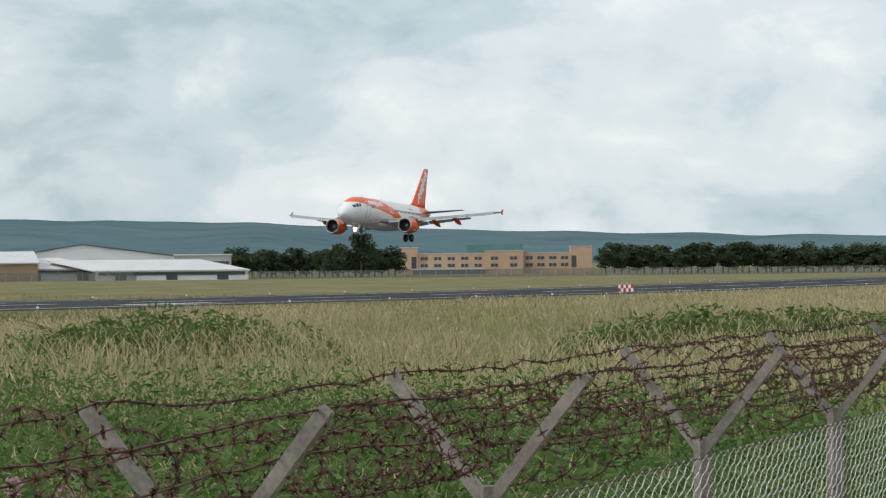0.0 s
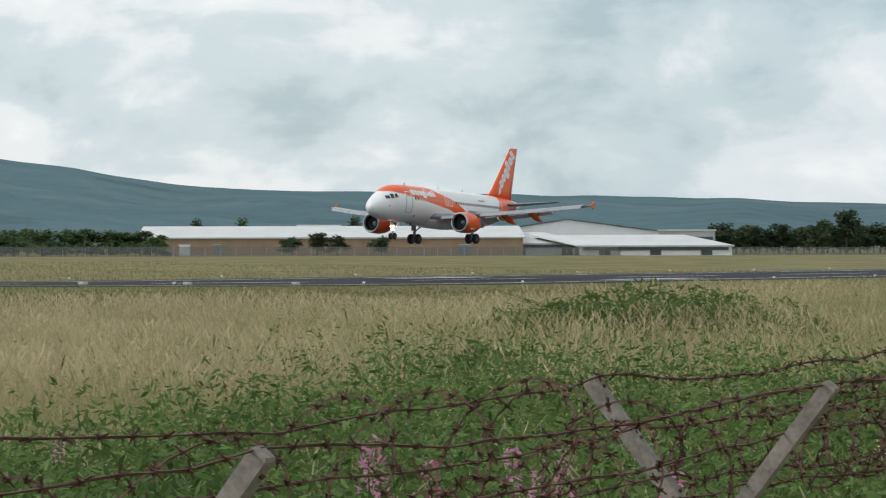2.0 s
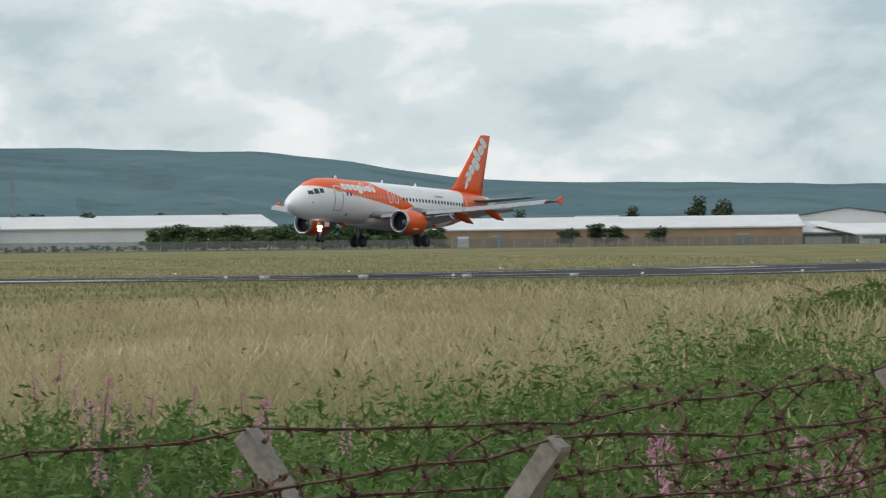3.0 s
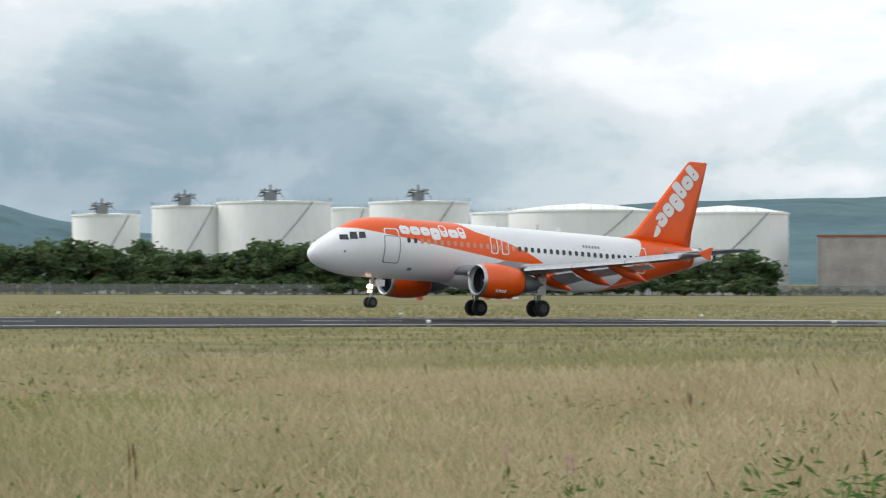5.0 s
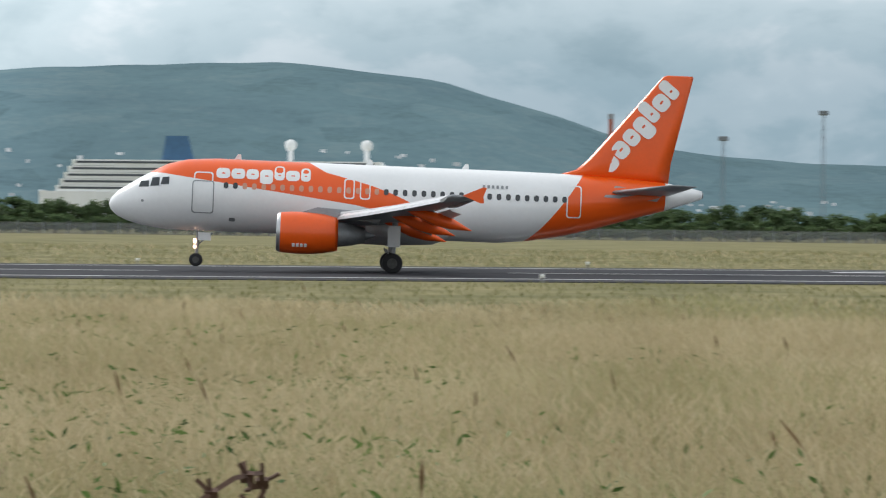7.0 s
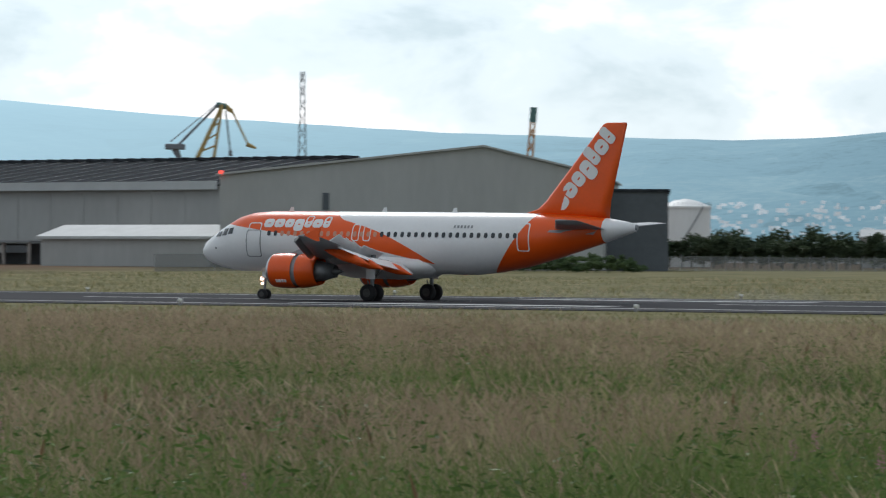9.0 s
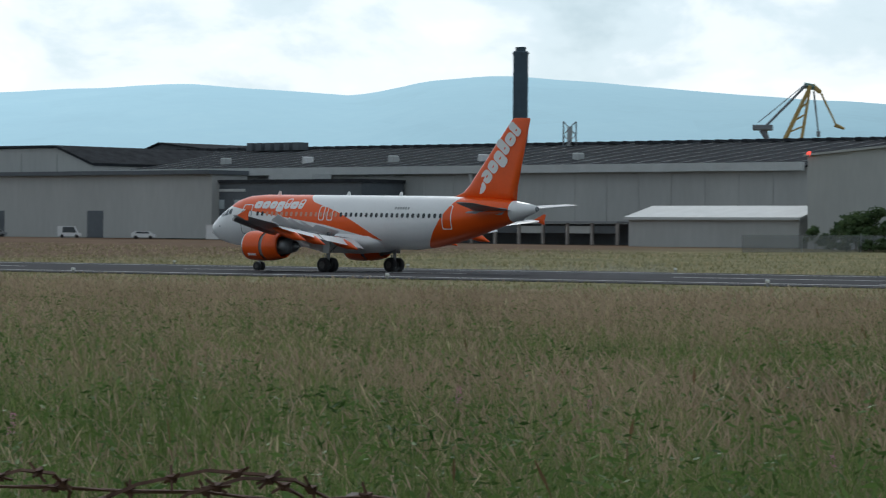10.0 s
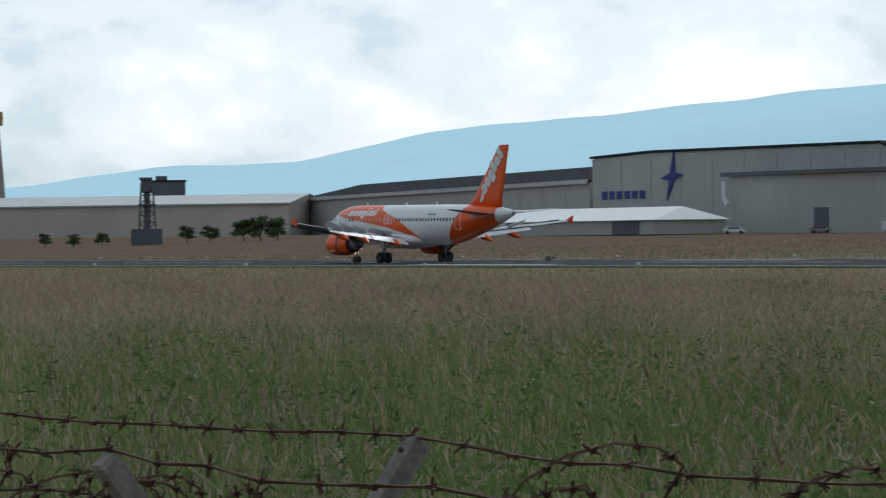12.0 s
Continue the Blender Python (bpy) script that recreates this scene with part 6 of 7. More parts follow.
def make_windsock():
    p = site(-20.1, 330)
    r = thing("windsock", pose(p.x, p.y, 0, 0, 0, -20), "orange windsock hanging from a pole", "windsock")
    bm = bmesh.new()
    rod(bm, (0.4, 0, 0), (0.4, 0, 6.9), 0.09, 0.06, 8)
    part("pole", bm, WALLW, r, "white pole")
    rings = []
    for k in range(8):
        f = k / 7
        c = Vector((0.4 - 0.2 + 0.3 * math.sin(f * 1.5) * 0 - 0.2 + 1.9 * f, 0, 6.6 - 2.9 * f ** 1.6))
        c.x = 0.1 + 1.6 * f
        rad = 0.42 - 0.2 * f
        ang = 0.3 + 0.9 * f
        ax, up = Vector((0, 1, 0)), Vector((math.sin(ang), 0, math.cos(ang)))
        rings.append([c + ax * rad * math.cos(2 * math.pi * j / 14) + up * rad * math.sin(2 * math.pi * j / 14) for j in range(14)])
    part("sock", loft(rings, caps=False), ORANGE, r, "orange cloth sock", smooth=True)


make_windsock()


def runway_lights():
    src = None
    for side, y in ((0, RUN_Y - 30.5), (1, RUN_Y + 30.5)):
        for k in range(-14, 24):
            x = 10 + k * 30 + side * 7
            if src is None:
                src = tagged(new("runway_light"), "small white runway edge light on the grass verge", "runway light", "runway edge lights")
                part("lamp", turned([(-0.10, 0.03), (-0.09, 0.10), (0.09, 0.10), (0.10, 0.03)], (0, 0, 0.33), 10), TANKW, src)
                part("stem", box(-0.05, 0.05, -0.05, 0.05, 0, 0.25), STEEL, src)
                src.matrix_world = pose(x, y, land(x, y))
            else:
                copy_thing(src, pose(x, y, land(x, y)))
    for k, b in enumerate((-51.66, -53.41, -55.25, -57.16)):
        p = site(b, (RUN_Y - 33) / math.cos(radians(b)))
        r = thing("guidance_light", pose(p.x, p.y, land(p.x, p.y)), "low white approach slope light box", "light box", "approach slope lights")
        part("housing", box(-0.34, 0.34, -0.25, 0.25, 0.2, 0.42, bevel=0.04), PALE, r)
        for x in (-0.3, 0.3):
            part("leg", box(x - 0.05, x + 0.05, -0.05, 0.05, 0, 0.25), STEEL, r)
    p = site(-46.2, 300)
    r = thing("sign_board", pose(p.x, p.y, land(p.x, p.y), 0, 0, -40), "low red airfield sign", "sign")
    part("face", box(-0.5, 0.5, -0.1, 0.1, 0.2, 0.75), RED, r)
    part("foot", box(-0.4, 0.4, -0.06, 0.06, 0, 0.2), STEEL, r)


runway_lights()


# ---------------------------------------------------------------- boundary fence at the bank
FA = radians(3)
FU, FN = Vector((math.cos(FA), math.sin(FA), 0)), Vector((-math.sin(FA), math.cos(FA), 0))
POSTM = material("weathered_post", (0.22, 0.195, 0.17), 0.85, 0, 0.5, 7, 0.6, 60)
RUST = material("rusty_wire", (0.105, 0.058, 0.04), 0.85, 0.2, 0.45, 9)
GALV = material("galvanised_wire", (0.60, 0.60, 0.56), 0.5, 0.3, 0.2, 6)
TOP, CROTCH, ARM, FENCE_D = 2.15, 1.71, 0.38, 3.6
POSTS = [-26.4, -23.4, -20.4, -17.4, -14.4, -11.4, -8.4, -5.38, -3.28, -0.4, 2.5, 5.5, 8.7, 11.35, 14.6, 17.6, 20.6, 23.6, 26.6, 29.6, 32.6, 35.6, 38.6, 41.6]


def fence_point(s, across, z):
    p = FU * s + FN * (FENCE_D + across)
    return Vector((p.x, p.y, z))


def tube(verts, faces, pts, r, k=3):
    """Adds a thin wire along points."""
    base = len(verts)
    for i, p in enumerate(pts):
        d = (pts[min(i + 1, len(pts) - 1)] - pts[max(i - 1, 0)]).normalized()
        a = d.orthogonal().normalized()
        b = d.cross(a)
        for j in range(k):
            t = 2 * math.pi * j / k
            verts.append(p + (a * math.cos(t) + b * math.sin(t)) * r)
    for i in range(len(pts) - 1):
        for j in range(k):
            q = (j + 1) % k
            faces.append((base + i * k + j, base + i * k + q, base + (i + 1) * k + q, base + (i + 1) * k + j))


def wire_part(name, verts, faces, mat, parent, label=""):
    me = bpy.data.meshes.new(name)
    me.from_pydata([tuple(v) for v in verts], [], faces)
    me.materials.append(mat)
    ob = new(name, me)
    ob.parent = parent
    return tagged(ob, label)


def barb(verts, faces, p, rng):
    for _ in range(2):
        v = Vector(rng.normal(size=3)).normalized() * 0.023
        tube(verts, faces, [p - v, p + v], 0.0030)
    tube(verts, faces, [p - FU * 0.008, p + FU * 0.008], 0.0085)


def make_fence():
    rng = np.random.default_rng(5)
    root = tagged(new("boundary_fence"), "old chain-link fence with forked posts and rusty barbed wire", "fence")
    for s in POSTS:
        lean = rng.uniform(-0.02, 0.02)
        bm = bmesh.new()
        rod(bm, fence_point(s, 0, -0.1), fence_point(s, 0, CROTCH + 0.03), 0.045, seg=4)
        post = part("post", bm, POSTM, root, "weathered grey post")
        for sd in (-1, 1):
            a, b = fence_point(s, 0, CROTCH - 0.04), fence_point(s + lean, sd * ARM, TOP)
            d = (b - a).normalized()
            side = FU
            up = d.cross(side).normalized()
            rings = []
            for f, wd in ((0, 0.022), (0.04, 0.023), (0.5, 0.022), (0.985, 0.022), (1.0, 0.018)):
                c = a.lerp(b, f) + side * rng.uniform(-0.003, 0.003)
                rings.append([c + side * wd + up * wd, c - side * wd + up * wd, c - side * wd - up * wd, c + side * wd - up * wd])
            part("arm", loft(rings), POSTM, post, "weathered grey fork arm")
            bm = bmesh.new()
            for f in (0.3, 0.62, 0.93):
                c = a.lerp(b, f)
                rod(bm, c - up * 0.03, c + up * 0.03, 0.006, seg=5)
            part("staple", bm, RUST, post, "rusty staples")["kind"] = "stuff"
    # barbed strands on both arms
    for sd in (-1, 1):
        for f in (0.30, 0.62, 0.95):
            verts, faces = [], []
            pts, bv, bf = [], [], []
            for s0, s1 in zip(POSTS, POSTS[1:]):
                sag = rng.uniform(0.015, 0.05)
                for k in range(12):
                    g = k / 12
                    s = s0 + (s1 - s0) * g
                    z = CROTCH + (TOP - CROTCH) * f - sag * 4 * g * (1 - g) + 0.006 * rng.normal()
                    pts.append(fence_point(s, sd * ARM * f + 0.006 * rng.normal(), z + 0.03))
            tube(verts, faces, pts, 0.0034)
            tw = [p + Vector((0, 0, 0.004 * math.sin(i * 2.0))) + FN * 0.004 * math.cos(i * 2.0) for i, p in enumerate(pts)]
            tube(verts, faces, tw, 0.0024)
            for p, q in zip(pts, pts[1:]):
                n = max(1, int((q - p).length / 0.1))
                for j in range(n):
                    barb(bv, bf, p.lerp(q, j / n), rng)
            st = wire_part("barbed_strand", verts, faces, RUST, root, "rusty twisted strand")
            wire_part("barb", bv, bf, RUST, st)["kind"] = "stuff"
    # loose coils lying in the fork
    for c in range(2):
        verts, faces, bv, bf = [], [], [], []
        pts = []
        s, ang, acc = POSTS[0], 0.0, 0.0
        rad = 0.2
        while s < POSTS[-1]:
            rad = 0.16 + 0.05 * math.sin(s * 1.7 + c * 2) + 0.02 * math.sin(s * 5.1)
            cx = 0.06 * math.sin(s * 1.1 + c) + (0.1 if c else -0.1)
            rad *= 1.0 if s > -4.6 else 0.85
            cz = (1.93 if s > 0 or s < -4.9 else 2.03) + 0.05 * math.sin(s * 0.83 + 2 * c) + (0.05 if c else -0.03)
            jig = 0.12 * math.sin(ang * 0.37 + c)
            pts.append(fence_point(s + rad * 0.9 * math.sin(ang + 0.8) + jig, cx + rad * math.cos(ang), cz + rad * 0.8 * math.sin(ang)))
            ang += 0.42
            s += 0.034 + 0.014 * math.sin(s * 2.3)
        tube(verts, faces, pts, 0.0036)
        for i, (p, q) in enumerate(zip(pts, pts[1:])):
            if i % 1 == 0:
                barb(bv, bf, p.lerp(q, 0.5), rng)
        co = wire_part("barbed_coil", verts, faces, RUST, root, "tangled rusty barbed coil")
        wire_part("barb", bv, bf, RUST, co)["kind"] = "stuff"
    # chain-link, one mesh shared by all bays
    verts, faces = [], []
    n, h = 46, CROTCH - 0.04
    rows = int(h / 0.032)
    for i in range(n + 1):
        x = i / n
        pts = [Vector((3 * x + (1.5 / n) * (1 if (j + i) % 2 else -1) * 1.05, 0.004 * (1 if j % 2 else -1), h - j * 0.032)) for j in range(rows + 1)]
        tube(verts, faces, pts, 0.0030)
    me = bpy.data.meshes.new("chain_link")
    me.from_pydata([tuple(v) for v in verts], [], faces)
    me.materials.append(GALV)
    for s0, s1 in zip(POSTS, POSTS[1:]):
        if s1 < -15 or s0 > 33:
            continue
        ob = new("chain_link", me)
        ob.parent = root
        p = fence_point(s0, -0.06, 0)
        ob.matrix_local = Matrix.Translation(p) @ Matrix.Rotation(FA, 4, "Z") @ Matrix.Diagonal(((s1 - s0) / 3, 1, 1, 1))
    for z in (CROTCH - 0.05, 0.9):
        verts, faces = [], []
        tube(verts, faces, [fence_point(s, -0.06, z) for s in POSTS], 0.004)
        wire_part("line_wire", verts, faces, RUST, root)


make_fence()

# ---------------------------------------------------------------- meadow
DRY = foliage("dry_grass", (0.35, 0.28, 0.155), (0.66, 0.56, 0.36), 0.35, 0.8, ((0.27, 0.28, 0.11), 0.075, 0.52, 0.68))
GREENG = foliage("green_grass", (0.08, 0.115, 0.032), (0.34, 0.395, 0.155), 0.45, 0.6)
WEED = foliage("weed_leaf", (0.026, 0.062, 0.014), (0.18, 0.275, 0.08), 0.9, 0.5)
BRAMBLE = foliage("bramble_leaf", (0.045, 0.085, 0.022), (0.17, 0.24, 0.07), 0.9, 0.5)
MOWN = foliage("mown_grass", (0.12, 0.125, 0.045), (0.23, 0.22, 0.10), 0.2, 0.8)
PINK = foliage("pink_petal", (0.42, 0.14, 0.24), (0.66, 0.34, 0.46), 3.0, 0.6)
# brown heads, with backlit shade mixed into the colour
BACKLIT_BROWN = foliage("brown_grass_head", (0.20, 0.145, 0.095), (0.52, 0.40, 0.285), 0.35, 0.85)
LUSH = foliage("lush_grass_blade", (0.045, 0.078, 0.02), (0.22, 0.30, 0.09), 0.45, 0.6)
DEADH = foliage("brown_seed", (0.10, 0.065, 0.035), (0.20, 0.13, 0.07), 2.0, 0.8)


def meadow_depth(bearing):
    x_line = 80.0 + 20.0 * np.clip(bearing / 30.0, 0, 1) - 24.0 * np.clip((-bearing - 20) / 25.0, 0, 1)
    return np.minimum(x_line / np.cos(np.radians(bearing)), 230.0)


def patchy(x, y, size, seed):
    """Soft patches, 0 to 1, made of a few crossing waves."""
    r = np.random.default_rng(seed)
    v = np.zeros_like(x)
    for k in range(7):
        a, p = r.uniform(0, 6.28), r.uniform(0, 6.28)
        q = size * r.uniform(0.5, 2.2)
        v += np.sin((x * math.cos(a) + y * math.sin(a)) / q * 6.28 + p) / 2.6
    return 1 / (1 + np.exp(-2 * v))


def land_of(x, y):
    def sm(a, lo, hi):
        t = np.clip((a - lo) / (hi - lo), 0, 1)
        return t * t * (3 - 2 * t)
    a = (-1.9 * sm(x, 60, 300) - 1.3 * sm(x, 150, 600)) * sm(y, 25, 110)
    far = 0.6 - 0.0040 * np.clip(x, -800, 900)
    return a + (far - a) * sm(y, 225, 420)


def blades(name, x, y, height, width, mat, label, rng, lean=0.35, head=None, tip=0.15):
    """Upright tapering blades, each bent once; head: width of the seed head."""
    n = len(x)
    z = land_of(x, y)
    a = rng.uniform(0, 2 * np.pi, n)
    ux, uy = np.cos(a), np.sin(a)
    la = rng.normal(0.12, 1, n) * lean * height
    lb = rng.uniform(-1, 1, n) * lean * height
    dx, dy = la * 0.8 - 0.15 * height, lb
    cols = []
    w = width / 2

    def add(f, bend, half):
        cols.append(np.stack([x + dx * bend - ux * half, y + dy * bend - uy * half, z + height * f], 1))
        cols.append(np.stack([x + dx * bend + ux * half, y + dy * bend + uy * half, z + height * f], 1))
    add(-0.02, 0, w)
    add(0.6, 0.35, w * 0.8)
    if head is None:
        add(1.0, 1.0, w * tip)
        quads = [(0, 1, 3, 2), (2, 3, 5, 4)]
        k = 6
    else:
        add(0.80, 0.62, w * 0.6)
        add(0.90, 0.8, head / 2)
        add(1.0, 1.0, head * 0.15)
        quads = [(0, 1, 3, 2), (2, 3, 5, 4), (4, 5, 7, 6), (6, 7, 9, 8)]
        k = 10
    v = np.stack(cols, 1).reshape(-1, 3)
    base = (np.arange(n) * k)[:, None, None]
    f = (np.array(quads)[None] + base).reshape(-1, 4)
    me = bpy.data.meshes.new(name)
    me.vertices.add(len(v))
    me.vertices.foreach_set("co", v.astype(np.float32).ravel())
    me.loops.add(f.size)
    me.loops.foreach_set("vertex_index", f.astype(np.int32).ravel())
    me.polygons.add(len(f))
    me.polygons.foreach_set("loop_start", np.arange(0, f.size, 4, dtype=np.int32))
    me.update(calc_edges=True)
    me.materials.append(mat)
    return tagged(new(name, me), label, "grass", kind="stuff")


def scatter(rng, n, near, far_of, b0=-80.0, b1=72.0):
    b = rng.uniform(b0, b1, n)
    d = near + (far_of(b) - near) * rng.uniform(0, 1, n)
    return b, d, -np.sin(np.radians(b)) * d, np.cos(np.radians(b)) * d


def greenness(b, d, x, y):
    """Where the meadow is lush: by the fence, more so at its two ends, and in patches."""
    reach = 20 + 10 * np.clip((-b - 36) / 8, 0, 1) + 12 * np.clip((-b - 54) / 6, 0, 1) + 14 * np.clip((b - 10) / 20, 0, 1) + 14 * np.clip((b - 30) / 14, 0, 1)
    near = 1 / (1 + np.exp((d - reach) / 3.0))
    works = np.clip((b - 8) / 14, 0, 1)
    clump = 1 / (1 + np.exp(-(patchy(x, y, 17, 8) - 0.47) * 13))
    g = near * (0.55 + 0.7 * patchy(x, y, 9, 3)) * (1 - 0.35 * works) + 0.85 * works * clump * np.clip((92 - d) / 30, 0.25, 1)
    g += 0.22 * (1 - works) * patchy(x, y, 22, 8) ** 2 + 0.30 * np.clip((-b - 52) / 6, 0, 1)
    g += 0.5 * np.clip((b - 28) / 16, 0, 1) * np.clip((100 - d) / 30, 0, 1) * (0.4 + 0.6 * clump)
    return np.clip(g, 0, 1)


def make_meadow():
    rng = np.random.default_rng(21)
    # dry stems with seed heads
    b, d, x, y = scatter(rng, 380000, 13, meadow_depth)
    ok = (rng.uniform(0, 1, len(b)) > greenness(b, d, x, y) * 0.9) & (y > 8)
    x, y, d = x[ok], y[ok], d[ok]
    hgt = rng.uniform(0.5, 0.95, len(x)) * (0.8 + 0.4 * patchy(x, y, 14, 5))
    wide = 0.005 + d * 0.00008
    # beige bents on the one side; towards the works brown heads, darkened as if backlit
    brown = rng.uniform(0, 1, len(x)) < np.clip((b[ok] - 6) / 28, 0, 0.9)
    for name, mat, label, q in (("dry_grass", DRY, "tall dry beige meadow grass with seed heads", ~brown), ("brown_grass", BACKLIT_BROWN, "brown-headed meadow grass, colour darkened for the backlit side", brown)):
        blades(name, x[q], y[q], hgt[q], wide[q], mat, label, rng, 0.48, wide[q] * 2.4)
    # green blades beneath and in the lush parts
    b, d, x, y = scatter(rng, 330000, 7, meadow_depth)
    g = greenness(b, d, x, y)
    ok = (rng.uniform(0, 1, len(b)) < 0.25 - 0.12 * np.clip((b - 8) / 12, 0, 1) + g) & (y > 5.2)
    x, y, d, g = x[ok], y[ok], d[ok], g[ok]
    lush = rng.uniform(0, 1, len(x)) < np.clip((b[ok] - 8) / 12, 0, 0.85)
    hgt, wide = rng.uniform(0.3, 0.6, len(x)) + 0.42 * g * rng.uniform(0.4, 1, len(x)), 0.010 + d * 0.0001
    for name, mat, label, q in (("green_grass", GREENG, "tall green grass between the dry stems", ~lush), ("lush_grass", LUSH, "dark lush green grass in broad patches", lush)):
        blades(name, x[q], y[q], hgt[q], wide[q], mat, label, rng, 0.6)
    # mown strip by the runway, on both sides
    xm = rng.uniform(-330, 420, 90000)
    ym = rng.uniform(56, RUN_Y - 30, 90000)
    blades("mown_grass", xm, ym, rng.uniform(0.08, 0.2, 90000), np.full(90000, 0.05), MOWN, "short mown grass beside the runway", rng, 0.4)
    # rougher grass between the runway and the far fence
    xv, yv = rng.uniform(-420, 480, 90000), rng.uniform(RUN_Y + 31, 345, 90000)
    for name, mat, label, q in (("verge_grass", DRY, "dry rough grass beyond the runway", slice(0, 38000)), ("verge_grass", MOWN, "green rough grass beyond the runway", slice(38000, 90000))):
        k = len(xv[q])
        blades(name, xv[q], yv[q], rng.uniform(0.12, 0.38, k) * (0.5 + patchy(xv[q], yv[q], 30, 4)), np.full(k, 0.06), mat, label, rng, 0.5)
    # a few tall dark docks and stalks standing above the grass
    b, d, x, y = scatter(rng, 420, 18, meadow_depth)
    blades("dock_stalk", x, y, rng.uniform(0.8, 1.25, len(x)), np.full(len(x), 0.007), DEADH, "brown dock and thistle stalks in the meadow", rng, 0.12, np.full(len(x), 0.036))


make_meadow()


def leaf_mesh(name, pts, size, mat, rng, parent=None, label="", category="", kind="", up=0.35):
    """Pointed leaves at the given points."""
    n = len(pts)
    a = rng.normal(size=(n, 3))
    a[:, 2] = a[:, 2] * 0.7 + up
    a /= np.linalg.norm(a, axis=1)[:, None]
    c = np.cross(a, rng.normal(size=(n, 3)))
    c /= np.linalg.norm(c, axis=1)[:, None]
    s = (size * rng.uniform(0.5, 1.4, n))[:, None]
    v = np.stack([pts - a * s, pts + c * s * 0.28, pts + a * s, pts - c * s * 0.28], 1).reshape(-1, 3)
    f = (np.arange(n)[:, None] * 4 + np.arange(4)[None]).tolist()
    me = bpy.data.meshes.new(name)
    me.from_pydata(v.tolist(), [], f)
    me.materials.append(mat)
    ob = new(name, me)
    if parent is not None:
        ob.parent = parent
    return tagged(ob, label, category, "", kind)


def make_weeds():
    rng = np.random.default_rng(33)
    # leafy weeds: stems with pointed leaves
    pts, sx, sy, sh = [], [], [], []
    b, d, x, y = scatter(rng, 60000, 6.5, lambda q: 0 * q + 55)
    g = greenness(b, d, x, y)
    ok = (rng.uniform(0, 1, len(b)) < (g - 0.35) * np.where(b < -38, 1.6, 0.08)) & (y > 5.4)
    for xx, yy, dd in zip(x[ok], y[ok], d[ok]):
        h = rng.uniform(0.5, 1.3)
        sx.append(xx), sy.append(yy), sh.append(h)
        k = 22
        f = rng.uniform(0.15, 1.0, k)
        r = 0.13 * (1.1 - f) + 0.05
        a = rng.uniform(0, 6.28, k)
        pts.append(np.stack([xx + r * np.cos(a), yy + r * np.sin(a), h * f], 1))
    # docks, thistles and other leafy clumps, most of them towards the works
    for b0, b1, count in ((-62, -34, 60), (-34, -2, 55), (-2, 14, 90), (14, 62, 620)):
        for k in range(count):
            bb = rng.uniform(b0, b1)
            dd = 16 + (float(meadow_depth(bb)) * 0.8 - 16) * rng.uniform(0, 1) ** 1.3
            p = site(bb, dd)
            big = rng.uniform(0.4, 1.0) * (1 + dd / 110)
            n = int(60 * big)
            rr, aa = big * 0.75 * np.sqrt(rng.uniform(0, 1, n)), rng.uniform(0, 6.28, n)
            pts.append(np.stack([p.x + 1.5 * rr * np.cos(aa), p.y + rr * np.sin(aa), rng.uniform(0.25, 0.85, n)], 1))
    # a lush bank of tall weeds
    for k in range(1500):
        p = site(rng.uniform(-57, -42.5), 13.5 + 13 * rng.uniform(0, 1))
        h, n = rng.uniform(0.7, 1.25), 32
        f, aa = rng.uniform(0.1, 1.0, n), rng.uniform(0, 6.28, n)
        r = 0.17 * (1.1 - f) + 0.04
        pts.append(np.stack([p.x + r * np.cos(aa), p.y + r * np.sin(aa), h * f], 1))
    pts = np.concatenate(pts)
    pts[:, 2] += land_of(pts[:, 0], pts[:, 1])
    leaf_mesh("weeds", pts, 0.055, WEED, rng, label="rank green weeds and nettles behind the fence", category="weeds", kind="stuff")
    # bramble mounds
    for bb, dd, rad, h in ((-63.4, 80, 4.2, 1.25), (-64.6, 83, 3.2, 1.0), (-62.0, 78, 3.2, 0.9), (-60.5, 52, 1.4, 0.75), (-73.0, 88, 3.6, 1.1), (-75.0, 92, 4, 1.0), (-71.3, 80, 2.0, 0.8),
                           (-68.0, 44, 1.6, 0.6), (24.6, 58, 2.0, 0.45), (34, 48, 2.4, 0.5), (56.2, 135, 2.6, 0.55), (49.5, 140, 2.0, 0.4)):
        p = site(bb, dd)
        n = int(1500 * rad)
        a, q, e = rng.uniform(0, 6.28, n), np.sqrt(rng.uniform(0, 1, n)), rng.uniform(0.3, 1, n)
        rr = rad * (1 + 0.25 * np.sin(a * 3 + bb) + 0.15 * np.sin(a * 7))
        z = h * (1 - q ** 2) ** 0.7 * (0.85 + 0.3 * np.sin(a * 5 + q * 9)) * e + 0.1
        pts = np.stack([p.x + rr * q * np.cos(a), p.y + 0.8 * rr * q * np.sin(a), z], 1)
        pts[:, 2] += land_of(pts[:, 0], pts[:, 1])
        root = tagged(new("bramble"), "low dark green bramble mound in the meadow", "bush", "bramble mounds")
        leaf_mesh("leaves", pts, 0.11, BRAMBLE, rng, root)
        bm = bmesh.new()
        z0 = land(p.x, p.y)
        for k in range(14):
            a = rng.uniform(0, 6.28)
            q = rng.uniform(0.3, 0.9) * rad
            rod(bm, (p.x, p.y, z0), (p.x + q * math.cos(a), p.y + q * math.sin(a), z0 + h * rng.uniform(0.5, 1.0)), 0.012, 0.006, 4)
        part("stems", bm, DEADH, root)["kind"] = "stuff"


make_weeds()


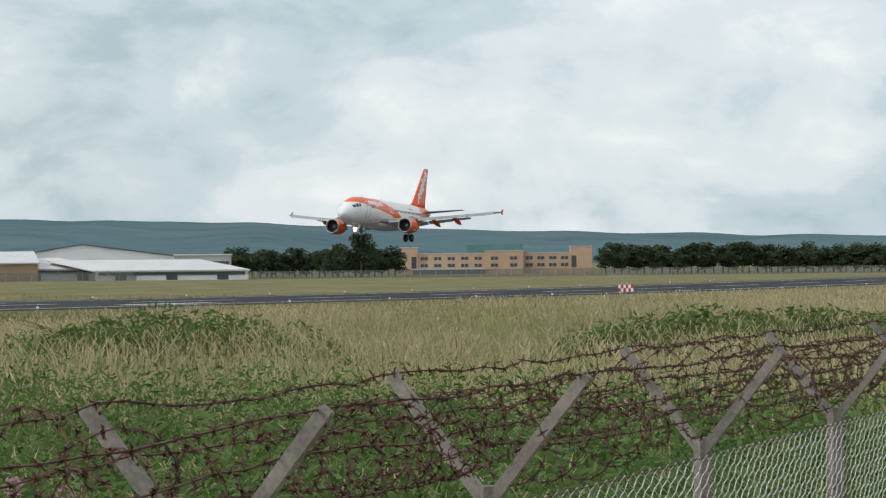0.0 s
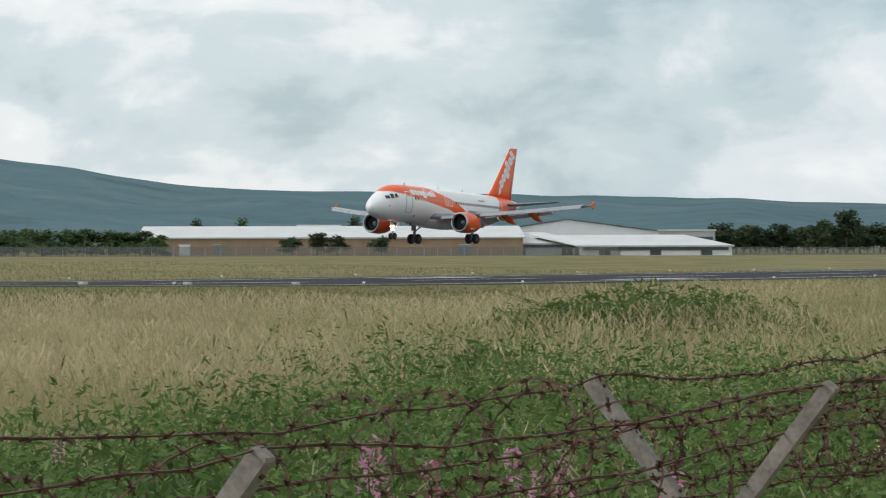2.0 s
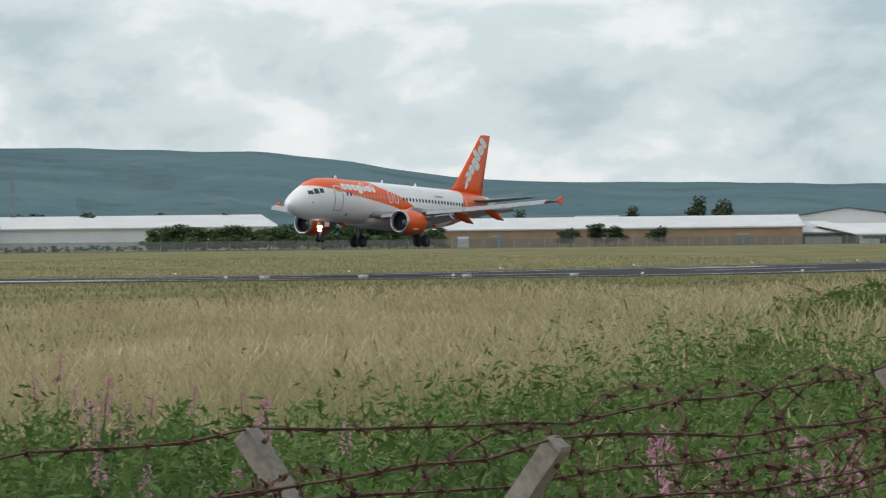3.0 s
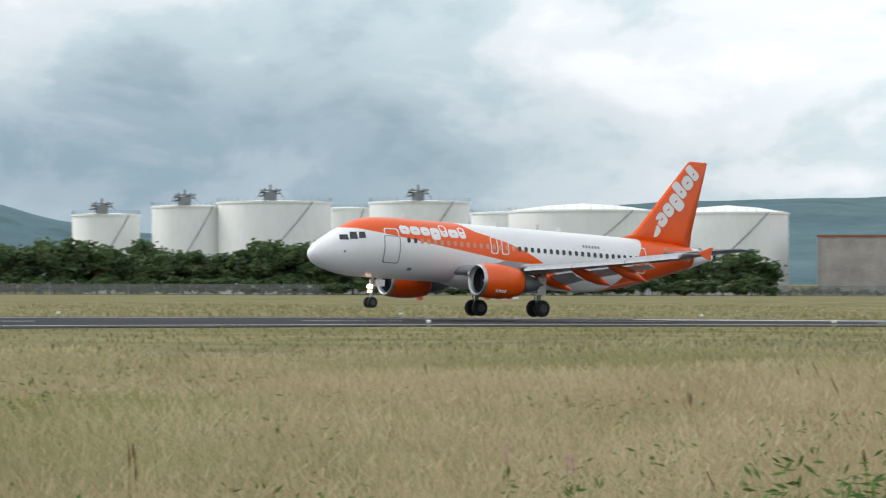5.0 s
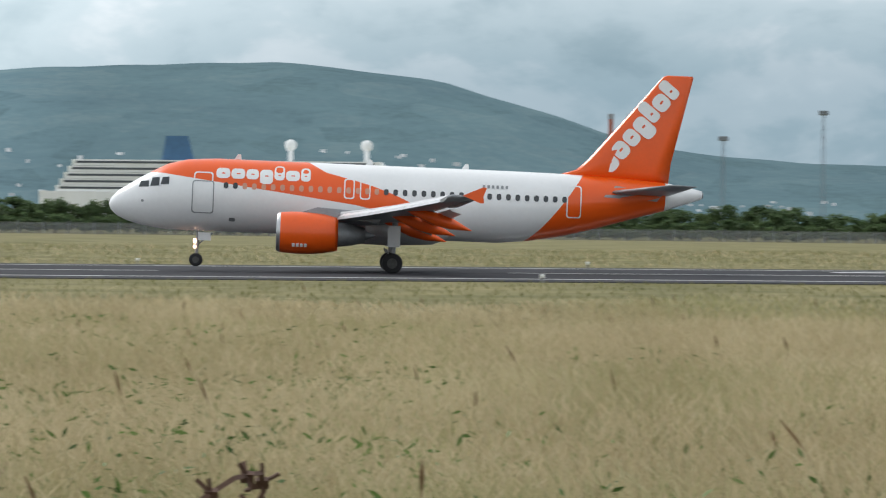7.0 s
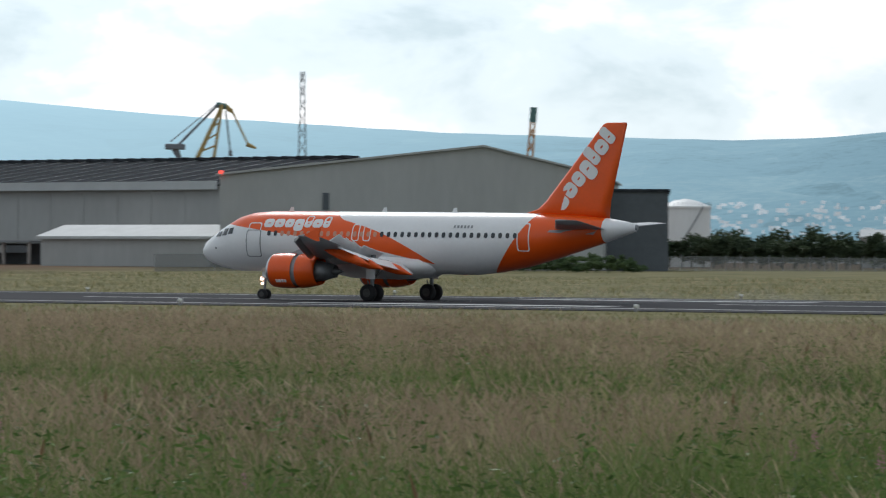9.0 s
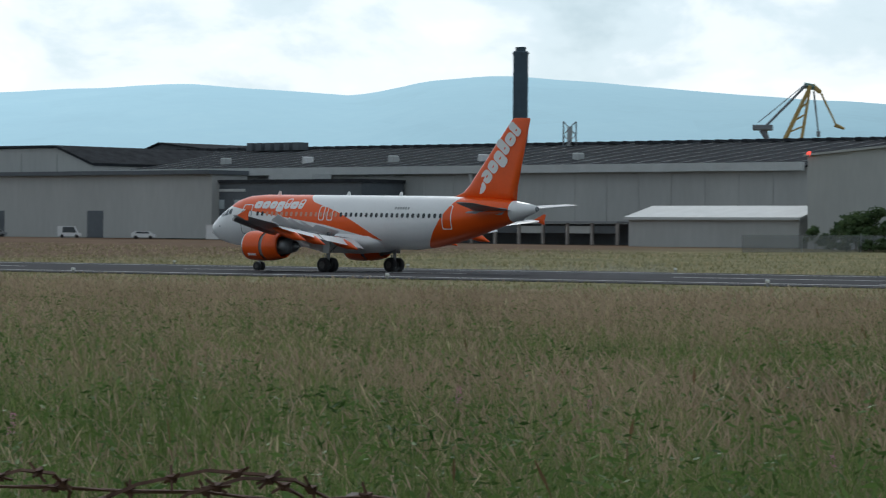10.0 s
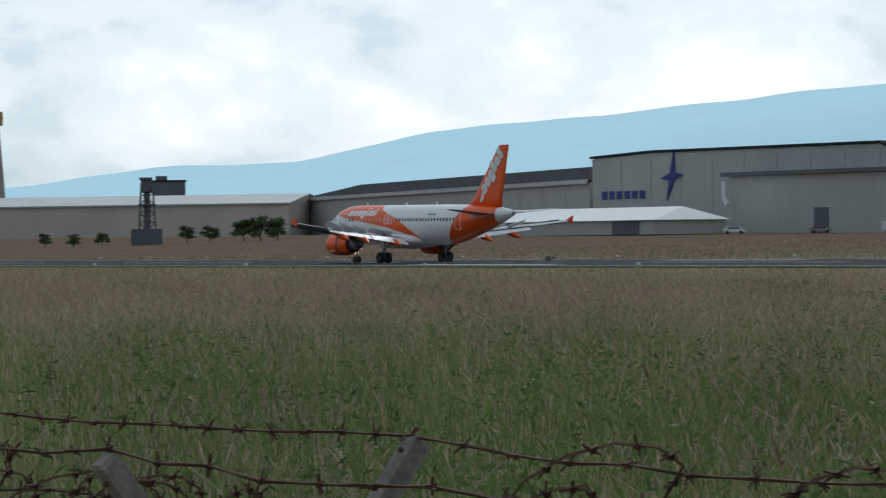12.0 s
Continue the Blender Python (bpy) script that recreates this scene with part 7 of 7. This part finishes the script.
def make_flower(rng):
    """A willowherb: stem, narrow leaves, a spike of pink flowers."""
    root = tagged(new("willowherb"), "pink-flowering willowherb standing in the weeds", "flower", "willowherbs behind the fence")
    bm = bmesh.new()
    rod(bm, (0, 0, -0.1), (0.03, 0, 1.55), 0.006, 0.003, 5)
    part("stem", bm, WEED, root)
    f = rng.uniform(0.15, 0.8, 60)
    a = rng.uniform(0, 6.28, 60)
    leaf_mesh("leaves", np.stack([0.07 * np.cos(a), 0.07 * np.sin(a), 1.5 * f], 1), 0.07, WEED, rng, root)
    n = 60
    f = rng.uniform(0, 1, n)
    a = rng.uniform(0, 6.28, n)
    r = 0.035 * (1.1 - f * 0.8) + 0.008
    leaf_mesh("flower_spike", np.stack([0.03 + r * np.cos(a), r * np.sin(a), 1.32 + 0.26 * f], 1), 0.019, PINK, rng, root, "pink flower spike")["kind"] = "stuff"
    return root


def make_flowers():
    rng = np.random.default_rng(8)
    kinds = [make_flower(rng) for _ in range(3)]
    spots = [(-59.6, 12.2, 1.16), (-60.7, 12.6, 1.12), (-60.85, 12.0, 1.08), (-61.5, 12.4, 1.12), (-59.9, 12.8, 1.08), (-58.6, 12.0, 1.15), (-63.6, 11.5, 1.08), (-64.3, 11.8, 1.1)]
    for k in range(24):
        spots.append((rng.uniform(-53, -43.5), rng.uniform(17, 26), rng.uniform(0.85, 1.1)))
    for k in range(10):
        spots.append((rng.uniform(20, 62), rng.uniform(24, 34), rng.uniform(0.5, 0.75)))
    for k in range(3):
        spots.append((rng.uniform(-36, -34), rng.uniform(26, 30), 0.7))
    for i, (b, d, s) in enumerate(spots):
        p = site(b, d)
        m = pose(p.x, p.y, 0, rng.uniform(-6, 6), rng.uniform(-6, 6), rng.uniform(0, 360))
        if i < 3:
            kinds[i].matrix_world = m
            t = kinds[i]
        else:
            t = copy_thing(kinds[i % 3], m)
        t.scale = (s, s, s)


make_flowers()


motions()
